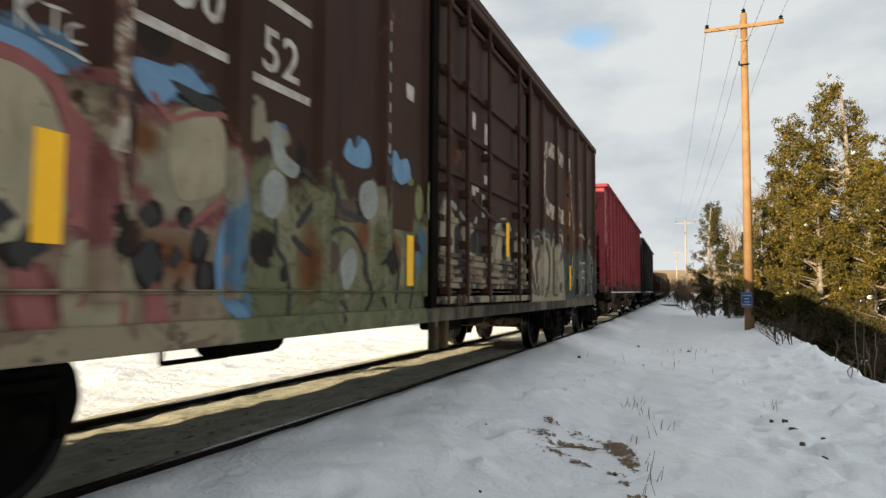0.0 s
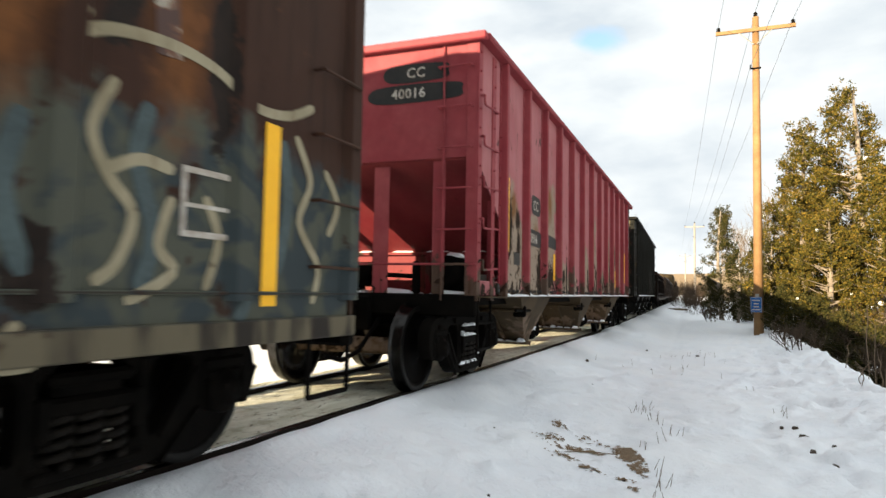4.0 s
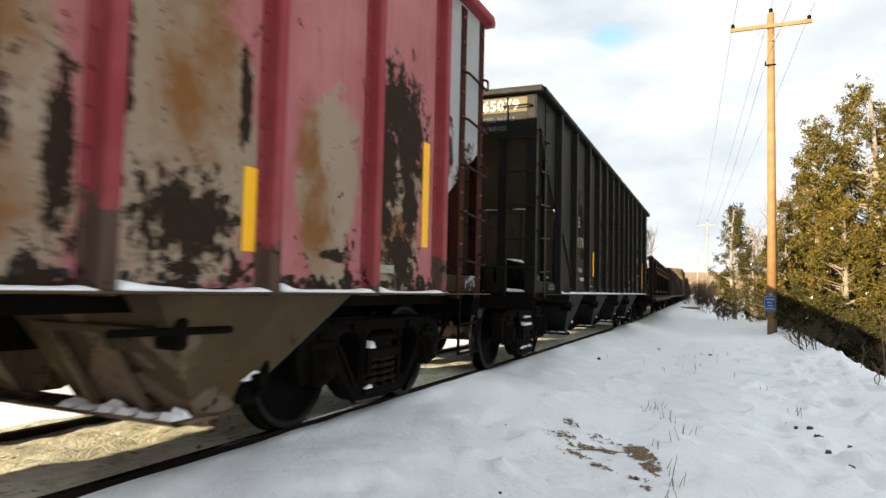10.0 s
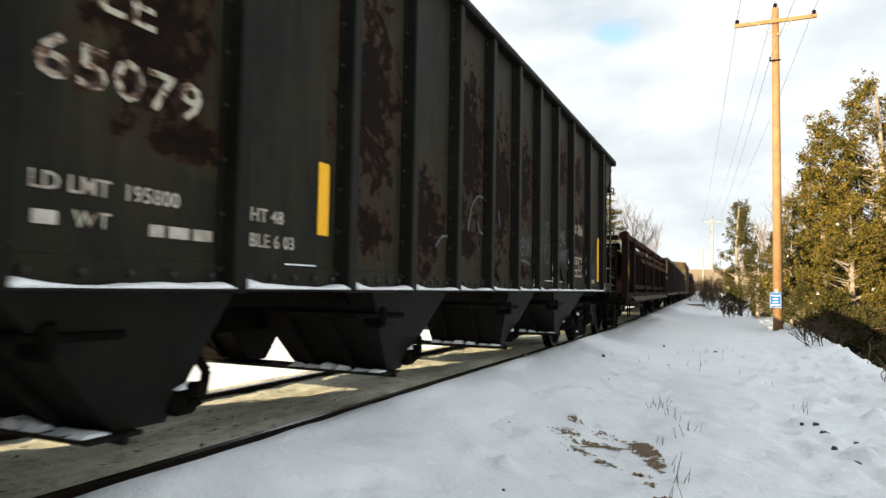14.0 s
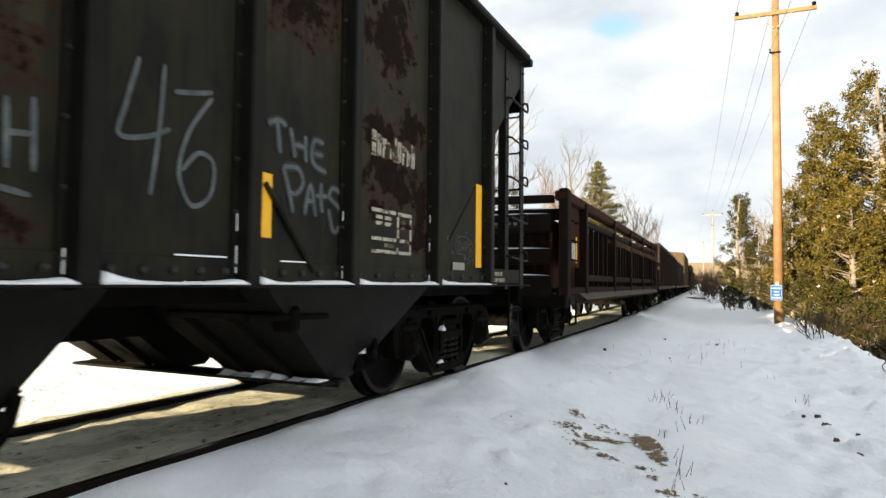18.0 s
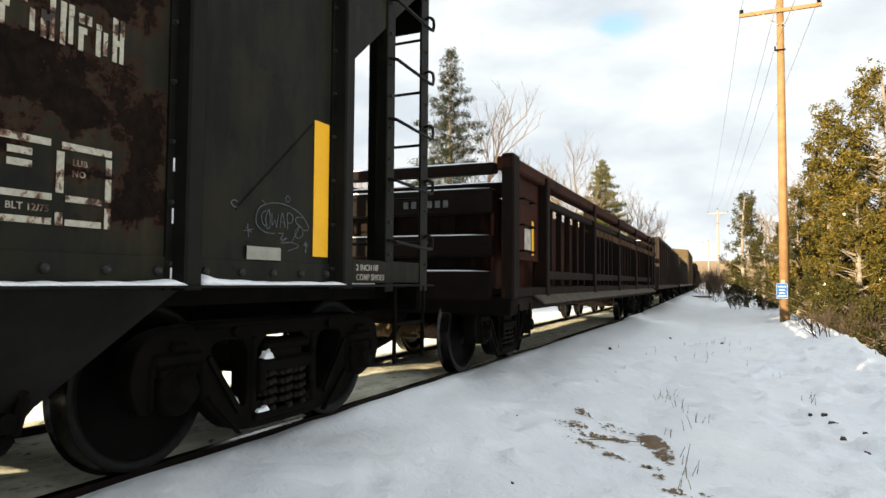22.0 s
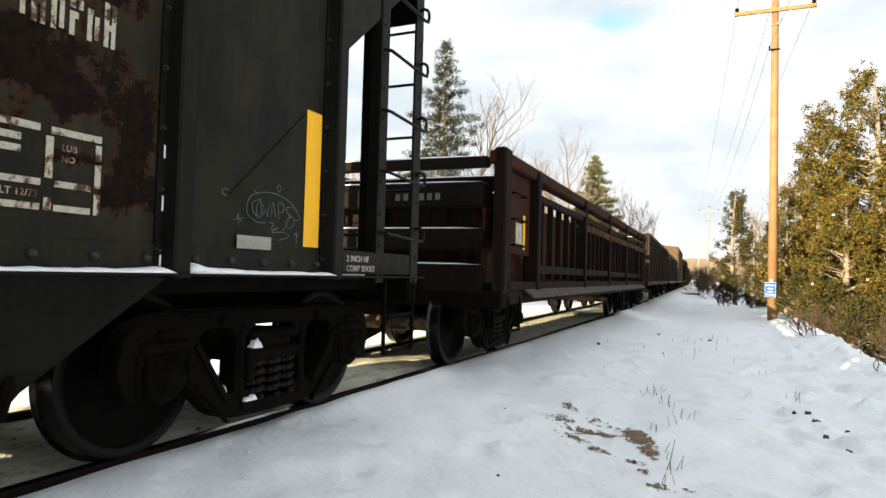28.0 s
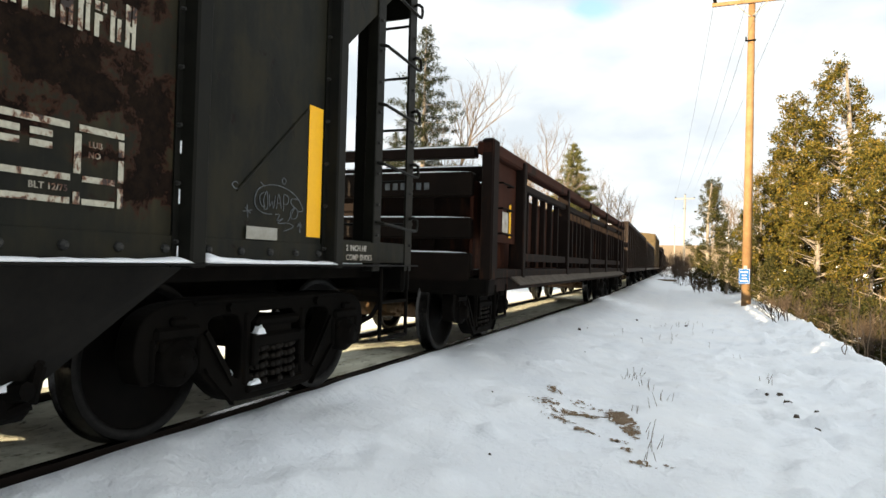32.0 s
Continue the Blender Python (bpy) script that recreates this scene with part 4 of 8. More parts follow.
def snow_cap(sh, x0, x1, y0, y1, z, h=0.03, seed=1, steps=10):
    """A strip of lying snow with an uneven upper edge."""
    rng = random.Random(seed)
    pts, n = [], max(2, steps)
    heights = [h * rng.uniform(0.25, 1.3) for _ in range(n + 1)]
    for i in range(n + 1):
        y = y0 + (y1 - y0) * i / n
        k = heights[i] * (0.15 if i in (0, n) else 1)
        wide = x0 + (x1 - x0) * rng.uniform(0.0, 0.12)
        pts.append([(wide, y, z), (x1, y, z), (x1 - 0.12 * (x1 - x0), y, z + k * 0.75), (wide + 0.2 * (x1 - x0), y, z + k)])
    v = [p for ring in pts for p in ring]
    f = []
    for i in range(n):
        for j in range(4):
            k = (j + 1) % 4
            f.append((i * 4 + j, i * 4 + k, (i + 1) * 4 + k, (i + 1) * 4 + j))
    f += [(0, 1, 2, 3), (n * 4, n * 4 + 3, n * 4 + 2, n * 4 + 1)]
    sh.add(v, f)


def sill_drift(x0, x1, y0, y1, z, seed):
    """Old snow along a sill, banked against the post at its near end and worn thin beyond."""
    sh, v, f = Shape(), [], []
    n = 26
    for i in range(n + 1):
        u = i / n
        d = u * (y1 - y0)
        k = 0.016 + 0.050 * math.exp(-d / 0.10) + 0.018 * math.exp(-(y1 - y0 - d) / 0.12) + 0.016 * noise.noise(Vector((d * 2.3, seed * 1.7, 0))) + 0.006 * noise.noise(Vector((d * 11.0, seed * 0.9, 2.0)))
        k = max(0.003, k) * (0.35 if i in (0, n) else 1.0)
        out = x1 + (0.006 * noise.noise(Vector((d * 7.0, seed, 5.0))) - 0.004)
        for q in range(6):
            w = q / 5
            v.append((x0 + (out - x0) * w, y0 + d, z + k * math.sqrt(max(0.0, 1 - w ** 3)) if q < 5 else z))
        v.append((x0, y0 + d, z))
    m = 7
    for i in range(n):
        for j in range(m):
            k = (j + 1) % m
            f.append((i * m + j, i * m + k, (i + 1) * m + k, (i + 1) * m + j))
    f += [tuple(range(m)), tuple(n * m + j for j in range(m))[::-1]]
    return sh.add(v, f)


def add_truck(car, at, snow=True, seed=0):
    """A two-axle truck under a car, its middle at y = at."""
    for s in (-1, 1):
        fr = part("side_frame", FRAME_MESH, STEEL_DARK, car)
        fr.matrix_basis = pose(s * 1.0, at, 0)
        for k in (-0.13, 0.0, 0.13):
            sp = part("spring", SPRING_MESH, SPRING, fr)
            sp.matrix_basis = pose(0.025 * s if k else 0.035 * s, k * 1.16, 0.232)
            inner = part("spring", SPRING_MESH, SPRING, fr)
            inner.matrix_basis = pose(-0.115 * s, k * 1.16, 0.232)
        for e in (-1, 1):
            box_sh = Shape().lathe([(0.0, 0.135), (0.08, 0.135), (0.105, 0.115), (0.11, 0.085), (0.15, 0.08), (0.155, 0.0)], n=24)
            bearing = part("bearing_cap", box_sh, STEEL_DARK, fr, "", True)
            bearing.matrix_basis = Matrix.Translation((0.0, e * HALF_BASE, WHEEL_R)) @ (Matrix.Identity(4) if s > 0 else Matrix.Rotation(math.pi, 4, "Z"))
            for i in range(3):
                w = 2 * math.pi * i / 3 + 0.4
                bolts = Shape().tube((0.13 * s, e * HALF_BASE + 0.06 * math.cos(w), WHEEL_R + 0.06 * math.sin(w)), (0.155 * s, e * HALF_BASE + 0.06 * math.cos(w), WHEEL_R + 0.06 * math.sin(w)), 0.016, n=6)
                part("bearing_bolt", bolts, STEEL_DARK, fr)
            part("adapter", Shape().box(-0.09, 0.09, e * HALF_BASE - 0.13, e * HALF_BASE + 0.13, 0.52, 0.585, 0.012), STEEL_DARK, fr)
        if snow:
            lying = Shape()
            snow_cap(lying, 0.05 * s, 0.11 * s, -0.245, -0.15, 0.554, 0.062, seed + 3, 7)
            if at < 0:
                snow_cap(lying, 0.02 * s, 0.10 * s, -0.20, 0.22, 0.664, 0.030, seed + 12, 9)
                snow_cap(lying, 0.03 * s, 0.11 * s, -0.14, 0.24, 0.554, 0.040, seed + 13, 9)
                snow_cap(lying, 0.03 * s, 0.095 * s, -0.30, 0.28, 0.231, 0.040, seed + 14, 12)
                snow_cap(lying, 0.02 * s, 0.065 * s, 0.38, 0.46, 0.300, 0.04, seed + 9, 5)
            snow_cap(lying, 0.05 * s, 0.098 * s, -0.28, -0.17, 0.231, 0.030, seed + 5, 6)
            snow_cap(lying, 0.07 * s, 0.098 * s, 0.0, 0.05, 0.231, 0.02, seed + 6, 3)
            snow_cap(lying, 0.02 * s, 0.06 * s, -0.46, -0.40, 0.300, 0.045, seed + 8, 5)
            tagged(part("caught_snow", lying, SNOW_CLEAN, fr, "thin snow caught on the casting"), kind="stuff")
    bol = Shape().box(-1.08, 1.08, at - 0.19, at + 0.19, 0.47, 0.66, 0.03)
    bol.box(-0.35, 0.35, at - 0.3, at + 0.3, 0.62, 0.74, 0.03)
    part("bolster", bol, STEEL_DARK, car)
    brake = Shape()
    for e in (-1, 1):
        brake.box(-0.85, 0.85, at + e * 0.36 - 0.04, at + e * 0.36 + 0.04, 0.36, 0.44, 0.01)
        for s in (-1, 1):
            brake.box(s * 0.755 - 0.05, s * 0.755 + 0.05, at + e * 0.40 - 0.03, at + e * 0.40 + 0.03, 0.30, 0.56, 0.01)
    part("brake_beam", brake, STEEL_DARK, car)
    for e in (-1, 1):
        ws = part("wheelset", AXLE, STEEL_DARK, car)
        ws.matrix_basis = pose(0, at + e * HALF_BASE, WHEEL_R)
        for s in (-1, 1):
            w = part("wheel", PLATE, WHEEL_DARK, ws)
            w.matrix_basis = Matrix.Translation((s * 0.755, 0, 0)) @ (Matrix.Identity(4) if s > 0 else Matrix.Rotation(math.pi, 4, "Z"))
            for name, me in (("wheel_rim", RIM), ("wheel_tread", TREAD)):
                q = part(name, me, WHEEL_TREAD if me is TREAD else WHEEL_RIM, ws)
                q.matrix_basis = w.matrix_basis
        WHEELS.append((ws, car, at + e * HALF_BASE))


def add_coupler(car, y, way):
    sh = Shape().box(-0.075, 0.075, y, y + way * 0.55, 0.74, 0.93, 0.02)
    sh.box(-0.15, 0.17, y + way * 0.50, y + way * 0.74, 0.70, 0.98, 0.04)
    sh.box(0.02, 0.15, y + way * 0.70, y + way * 0.90, 0.72, 0.96, 0.03)
    part("coupler", sh, STEEL_DARK, car, "dark cast coupler")
    part("striker", Shape().box(-0.24, 0.24, y - way * 0.10, y + way * 0.06, 0.62, 1.02, 0.03), STEEL_DARK, car)
    hose = Shape().pipe([(0.32, y, 0.75), (0.33, y + way * 0.2, 0.62), (0.30, y + way * 0.42, 0.42), (0.22, y + way * 0.62, 0.34), (0.12, y + way * 0.78, 0.40)], 0.026, 7)
    part("air_hose", hose, WHEEL_DARK, car)


def grab(points, r=0.011):
    return Shape().pipe(points, r, 6)


def rivet_row(sh, x, y, z0, z1, step, r=0.018, out=0.014):
    n = max(1, int((z1 - z0) / step))
    for i in range(n + 1):
        z = z0 + (z1 - z0) * i / n
        s = 1 if x > 0 else -1
        sh.tube((x - s * 0.004, y, z), (x + s * out, y, z), r, r * 0.55, 6)


# ---- open hopper car ----
def hopper(label, at_a, posts, half, corner, top, paint, post_paint, end_paint, chute, bays, trucks, seed, slope_top, slope_rate, deep_by, tail=None):
    car = thing("hopper_car", label, "freight car", "cars of the train")
    X, sill = 1.46, 1.02
    lo, hi = posts[0], posts[-1]
    rivet = RIVET_STEEL if chute is CHUTE_BLACK else post_paint
    paints = [paint] * (len(posts) + 1)
    if callable(paint):
        paints = [paint(a, b) for a, b in zip([-9.0] + posts, posts + [9.0])]
    for s in (-1, 1):
        for k, (a, b) in enumerate(zip(posts, posts[1:])):
            part("side_panel", Shape().box(s * (X - 0.012), s * X, a + 0.02, b - 0.02, sill + 0.10, top - 0.06), paints[k + 1], car)
            part("lower_plate", Shape().box(s * (X - 0.012), s * (X + 0.008), a + 0.03, b - 0.03, sill + 0.015, sill + 0.13, 0.003), paints[k + 1], car)
        for i, y in enumerate(posts):
            wide = 0.064 if tail else 0.056
            pitch = 0.265 if tail else 0.155
            hat = [(s * X, y - wide - 0.035), (s * (X + 0.012), y - wide - 0.035), (s * (X + 0.014), y - wide), (s * (X + 0.078), y - wide * 0.80), (s * (X + 0.088), y - wide * 0.62), (s * (X + 0.088), y + wide * 0.62), (s * (X + 0.078), y + wide * 0.80),
                   (s * (X + 0.014), y + wide), (s * (X + 0.012), y + wide + 0.035), (s * X, y + wide + 0.035)]
            post = part("side_post", Shape().prism(hat, sill - 0.022, top - 0.06, "z"), post_paint, car)
            if s > 0:
                rv = Shape()
                rivet_row(rv, X + 0.012, y - wide - 0.018, sill + 0.10, top - 0.15, pitch, 0.016, 0.020)
                rivet_row(rv, X + 0.012, y + wide + 0.018, sill + 0.16, top - 0.15, pitch, 0.016, 0.020)
                tagged(part("riveting", rv, rivet, post), kind="stuff")
        part("top_chord", Shape().box(s * (X - 0.06), s * (X + 0.125), -half, half, top - 0.075, top, 0.02), post_paint, car)
        part("side_sill", Shape().box(s * (X - 0.10), s * (X + 0.13), -corner + 0.02, corner - 0.02, sill - 0.012, sill, 0.004), chute, car)
        part("sill_web", Shape().box(s * (X - 0.30), s * (X - 0.28), -corner + 0.05, corner - 0.05, sill - 0.11, sill - 0.012), STEEL_DARK, car)
        if s > 0:
            rv = Shape()
            for i, (a, b) in enumerate(zip(posts, posts[1:])):
                part("sill_snow", sill_drift(X + 0.006, X + 0.122, a + 0.052, b - 0.058, sill, seed + i), SNOW_CLEAN, car, "ridge of old snow along the sill", True)
                for j in range(5):
                    y = a + 0.14 + (b - a - 0.28) * j / 4
                    rv.tube((s * (X + 0.006), y, sill + 0.066), (s * (X + 0.022), y, sill + 0.066), 0.024, 0.020, 8)
                    rv.tube((s * (X + 0.022), y, sill + 0.066), (s * (X + 0.034), y, sill + 0.066), 0.020, 0.009, 8)
            tagged(part("sill_riveting", rv, RIVET_STEEL, car), kind="stuff")
    # ends: upper head plate, slope sheet, corner posts, platform, ladder
    for e in (-1, 1):
        frame_paint = GON_RUST if e > 0 and chute is CHUTE else post_paint
        more = 0.0
        if e > 0 and tail:
            half, slope_top, slope_rate, more = tail
        y_end, y_in = e * half, e * abs(lo if e < 0 else hi)
        head = Shape().box(-X + 0.01, X - 0.01, y_end - e * 0.015, y_end, min(slope_top, 3.10), top - 0.02)
        part("head_plate", head, post_paint, car)
        part("end_chord", Shape().box(-X - 0.1, X + 0.1, y_end - e * 0.02, y_end + e * 0.09, top - 0.09, top, 0.015), post_paint, car)
        deep, low_z = e * (half - deep_by), slope_top - slope_rate * deep_by
        slope = Shape().hull([(-X + 0.02, deep, low_z), (X - 0.02, deep, low_z), (X - 0.02, deep, low_z + 0.03), (-X + 0.02, deep, low_z + 0.03)],
                             [(-X + 0.02, y_end - e * 0.02, slope_top - 0.02), (X - 0.02, y_end - e * 0.02, slope_top - 0.02), (X - 0.02, y_end - e * 0.02, slope_top + 0.01), (-X + 0.02, y_end - e * 0.02, slope_top + 0.01)])
        part("slope_sheet", slope, end_paint, car)
        part("bulkhead", Shape().box(-X + 0.03, X - 0.03, deep, deep + e * 0.015, sill, low_z), end_paint, car)
        for x in (-1.0, -0.35, 0.35, 1.0):
            part("bulkhead_stiffener", Shape().box(x - 0.035, x + 0.035, deep, deep + e * 0.05, sill, low_z, 0.008), end_paint, car)
        ledge = Shape().box(-X + 0.03, X - 0.03, deep, deep + e * 0.07, low_z - 0.04, low_z, 0.006)
        part("ledge", ledge, end_paint, car)
        dust = Shape()
        for k in range(5):
            snow_cap(dust, -1.2 + k * 0.5, -0.85 + k * 0.5, min(deep + e * 0.01, deep + e * 0.06), max(deep + e * 0.01, deep + e * 0.06), low_z, 0.02, seed + k, 3)
        part("ledge_snow", dust, SNOW_CLEAN, car)
        for s in (-1, 1):
            gusset = [(y_in, slope_top - slope_rate * abs(y_end - y_in) - 0.03), (y_in, top - 0.07), (y_end, top - 0.07), (y_end, slope_top - 0.03)]
            part("end_gusset", Shape().prism(gusset, s * (X - 0.012), s * X), paints[0 if e < 0 else -1], car)
            stile = Shape().box(s * (X - 0.012), s * (X + 0.008), y_end - e * 0.115, y_end + e * 0.012, sill - 0.05, top - 0.08, 0.004)
            stile.box(s * (X - (0.03 if more else 0.13)), s * (X - 0.012), y_end - e * 0.004, y_end + e * 0.012, sill - 0.05, top - 0.08, 0.004)
            part("corner_post", stile, frame_paint, car)
            rv = Shape()
            rivet_row(rv, s * (X + 0.008), y_end - e * 0.035, sill + 0.16, top - 0.2, 0.20, 0.016, 0.018)
            rivet_row(rv, s * (X + 0.012), y_end - e * (0.535 + more), sill + 0.22, top - 0.2, 0.225, 0.017, 0.018)
            tagged(part("corner_riveting", rv, rivet, car), kind="stuff")
            for k in range(6):
                z = 1.33 + 0.445 * k
                if z > top - 0.35:
                    continue
                g = s * (X + 0.065)
                hook = [(s * (X + 0.01), y_end - e * (0.55 + more), z + 0.01), (g, y_end - e * (0.53 + more), z), (g, y_end - e * 0.07, z - 0.03), (g, y_end - e * 0.025, z - 0.025), (g, y_end - e * 0.01, z + 0.02),
                        (g, y_end - e * 0.02, z + 0.065), (s * (X + 0.045), y_end - e * 0.05, z + 0.08), (s * (X + 0.008), y_end - e * 0.05, z + 0.07)]
                part("rung", grab(hook, 0.0125), frame_paint, car)
                part("end_rung", grab([(s * (X - 0.06), y_end + e * 0.012, z + 0.40), (s * (X - 0.07), y_end + e * 0.07, z + 0.40), (s * (X - 0.44), y_end + e * 0.07, z + 0.40), (s * (X - 0.44), y_end + e * 0.0, z + 0.40)], 0.0115), frame_paint, car)
            rail = Shape().box(s * (X - 0.075), s * (X + 0.012), y_end - e * (0.585 + more), y_end - e * (0.575 + more), sill - 0.05, top - 0.10, 0.003)
            rail.box(s * (X - 0.004), s * (X + 0.012), y_end - e * (0.575 + more), y_end - e * (0.465 + more), sill - 0.05, top - 0.10, 0.004)
            part("ladder_rail", rail, frame_paint, car)
            part("inner_rail", Shape().box(s * 0.93, s * 1.075, y_end - e * 0.05, y_end - e * 0.03, sill - 0.05, top - 0.10, 0.006).box(s * 1.055, s * 1.075, y_end - e * 0.03, y_end + e * 0.03, sill - 0.05, top - 0.10, 0.006), frame_paint, car)
            step = Shape().pipe([(s * X, y_end - e * 0.05, sill), (s * X, y_end - e * 0.05, 0.45), (s * X, y_end - e * 0.50, 0.45), (s * X, y_end - e * 0.50, sill)], 0.016, 6)
            step.tube((s * X, y_end - e * 0.05, 0.73), (s * X, y_end - e * 0.5, 0.73), 0.013)
            part("sill_step", step, STEEL_DARK, car)
            part("end_plate", Shape().box(s * (X - 0.02), s * X, y_end - e * 0.03, y_in, sill + 0.01, sill + 0.17, 0.005), paints[0 if e < 0 else -1], car)
        rail_bar = grab([(-X, y_end + e * 0.03, 1.36), (X, y_end + e * 0.03, 1.36)], 0.014)
        part("end_handrail", rail_bar, frame_paint, car)
        part("end_sill", Shape().box(-X, X, y_end - e * 0.12, y_end + e * 0.02, sill - 0.22, sill + 0.02, 0.02), STEEL_DARK, car)
        part("platform", Shape().box(-X + 0.1, X - 0.1, y_end - e * 1.2, y_end - e * 0.1, sill - 0.03, sill, 0.005), STEEL_DARK, car)
        lying = Shape()
        for k in range(4):
            snow_cap(lying, -1.2 + k * 0.65, -0.75 + k * 0.65, min(y_end - e * 0.9, y_end - e * 0.15), max(y_end - e * 0.9, y_end - e * 0.15), sill, 0.06, seed + 31 * k, 6)
        part("platform_snow", lying, SNOW_CLEAN, car, "clumps of snow on the platform")
        for x in (-0.29, 0.29):
            part("slope_brace", Shape().box(x - 0.095, x + 0.095, y_end - e * 0.07, y_end - e * 0.055, sill, slope_top - 0.05, 0.004).box(x - 0.095, x - 0.08, y_end - e * 0.16, y_end - e * 0.07, sill, slope_top - 0.15, 0.004), post_paint, car)
        if e < 0:
            tank = Shape()
            for a_, b_, r0_, r1_ in ((0.50, 0.56, 0.10, 0.19), (0.56, 1.02, 0.21, 0.21), (1.02, 1.09, 0.19, 0.08)):
                tank.tube((0.92, y_end + a_, 1.28), (0.92, y_end + b_, 1.28), r0_, r1_, 20)
            part("air_reservoir", tank, STEEL_DARK, car, "black air reservoir on the end platform", True)
            over = Shape()
            snow_cap(over, 0.84, 1.06, y_end + 0.57, y_end + 0.80, 1.465, 0.055, seed + 5, 8)
            snow_cap(over, 0.86, 1.05, y_end + 0.84, y_end + 1.0, 1.465, 0.045, seed + 6, 6)
            part("reservoir_snow", over, SNOW_CLEAN, car, "snow lying on the reservoir", True)
            valve = Shape().box(1.16, 1.34, y_end + 1.02, y_end + 1.06, 1.10, 1.28, 0.01).pipe([(1.30, y_end + 1.0, 1.2), (1.36, y_end + 1.1, 1.26), (1.36, y_end + 1.22, 1.24)], 0.014, 6)
            part("release_valve", valve, TAPE_GREY, car, "pale release valve and handle")
            part("notice_plate", Shape().box(1.462, 1.474, y_end + 0.68, y_end + 1.12, 1.05, 1.17, 0.003), BLACK_PAINT, car, "small black plate with white stencil")
            for k in range(2):
                part("writing_bar", Shape().box(1.475, 1.477, y_end + 0.76, y_end + 1.06, 1.075 + 0.048 * k, 1.105 + 0.048 * k), CHALK, car, "worn white stencil line")
        gear = Shape().tube((-0.75, y_end - e * 0.55, 1.26), (-0.05, y_end - e * 0.55, 1.26), 0.15, n=16)
        gear.tube((-0.05, y_end - e * 0.55, 1.26), (0.05, y_end - e * 0.55, 1.26), 0.15, 0.05, n=16)
        gear.tube((0.05, y_end - e * 0.55, 1.26), (0.50, y_end - e * 0.55, 1.24), 0.028, n=8)
        gear.box(-0.62, -0.20, y_end - e * 0.66, y_end - e * 0.44, 1.0, 1.14, 0.03)
        part("brake_cylinder", gear, STEEL_DARK, car, "black brake cylinder and push rod", True)
        lever = Shape().box(0.48, 0.56, y_end - e * 0.60, y_end - e * 0.50, 1.02, 1.42, 0.02).box(-0.95, -0.72, y_end - e * 0.70, y_end - e * 0.42, 1.02, 1.22, 0.03)
        part("brake_lever", lever, STEEL_DARK, car)
        add_coupler(car, y_end, e)
    # brake wheel on the far end
    wheel = Shape()
    for i in range(16):
        w0, w1 = 2 * math.pi * i / 16, 2 * math.pi * (i + 1) / 16
        wheel.tube((-0.7 + 0.26 * math.cos(w0), half + 0.14, 2.55 + 0.26 * math.sin(w0)), (-0.7 + 0.26 * math.cos(w1), half + 0.14, 2.55 + 0.26 * math.sin(w1)), 0.014)
    for i in range(3):
        wheel.tube((-0.7, half + 0.14, 2.55), (-0.7 + 0.26 * math.cos(2.1 * i), half + 0.14, 2.55 + 0.26 * math.sin(2.1 * i)), 0.010)
    wheel.box(-0.82, -0.58, half, half + 0.12, 2.4, 2.72, 0.02)
    part("brake_wheel", wheel, STEEL_DARK, car)
    part("brake_step", Shape().box(-1.05, -0.35, half + 0.01, half + 0.30, 1.98, 2.01, 0.005), STEEL_DARK, car)
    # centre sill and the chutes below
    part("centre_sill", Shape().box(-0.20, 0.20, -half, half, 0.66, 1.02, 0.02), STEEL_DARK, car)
    for y0, y1, b0, b1 in bays:
        for s in (-1, 1):
            lower = [(s * 0.26, b0, 0.34), (s * 1.18, b0, 0.34), (s * 1.16, b1, 0.33), (s * 0.30, b1, 0.33)]
            upper = [(s * 0.22, y0, 1.0), (s * 1.42, y0, 1.0), (s * 1.42, y1, 1.0), (s * 0.22, y1, 1.0)]
            ch = part("discharge_chute", Shape().hull(lower, upper), chute, car)
            door = Shape().box(s * 0.004, s * 1.26, b0 - 0.20, b0 + 0.10, 0.322, 0.345, 0.005).box(s * 0.004, s * 1.275, b0 - 0.03, b0 + 0.01, 0.295, 0.350, 0.006)
            part("chute_door", door, chute, ch, "chute door plate with a worn lip")
            lock = Shape().pipe([(s * 1.2, b1 + 0.02, 0.38), (s * 1.28, b1 + 0.12, 0.44), (s * 1.26, b1 + 0.17, 0.58), (s * 1.22, b1 + 0.10, 0.70)], 0.028, 7)
            lock.box(s * 1.10, s * 1.25, b1 - 0.02, b1 + 0.16, 0.36, 0.50, 0.03)
            lock.tube((s * 1.15, b1 + 0.05, 0.48), (s * 1.32, b1 + 0.08, 0.50), 0.05, 0.04, 8)
            part("door_lock", lock, STEEL_DARK, ch)
            n = Vector((0, -(1.0 - 0.34), -(b0 - y0))).normalized() * 0.035
            for x in (0.50, 0.90):
                top_, bot = Vector((s * x, y0 + 0.28 * (b0 - y0), 1.0 - 0.28 * 0.66)), Vector((s * x, b0 - 0.06, 0.37))
                w = Vector((0.022, 0, 0))
                part("chute_rib", Shape().hull([bot - w, bot + w, top_ + w, top_ - w], [bot - w + n, bot + w + n, top_ + w + n, top_ - w + n]), chute, ch)
            bar_y, bar_z = y0 + 0.26 * (b0 - y0), 1.0 - 0.26 * 0.66
            part("chute_bar", Shape().box(s * 0.40, s * 1.30, bar_y - 0.05, bar_y, bar_z - 0.03, bar_z + 0.01, 0.006), chute, ch)
            hinge = Shape().box(s * 1.22, s * 1.40, bar_y + 0.02, bar_y + 0.10, bar_z - 0.10, bar_z + 0.06, 0.02)
            hinge.tube((s * 1.36, bar_y - 0.34, bar_z), (s * 1.36, bar_y + 0.42, bar_z - 0.015), 0.020, n=8)
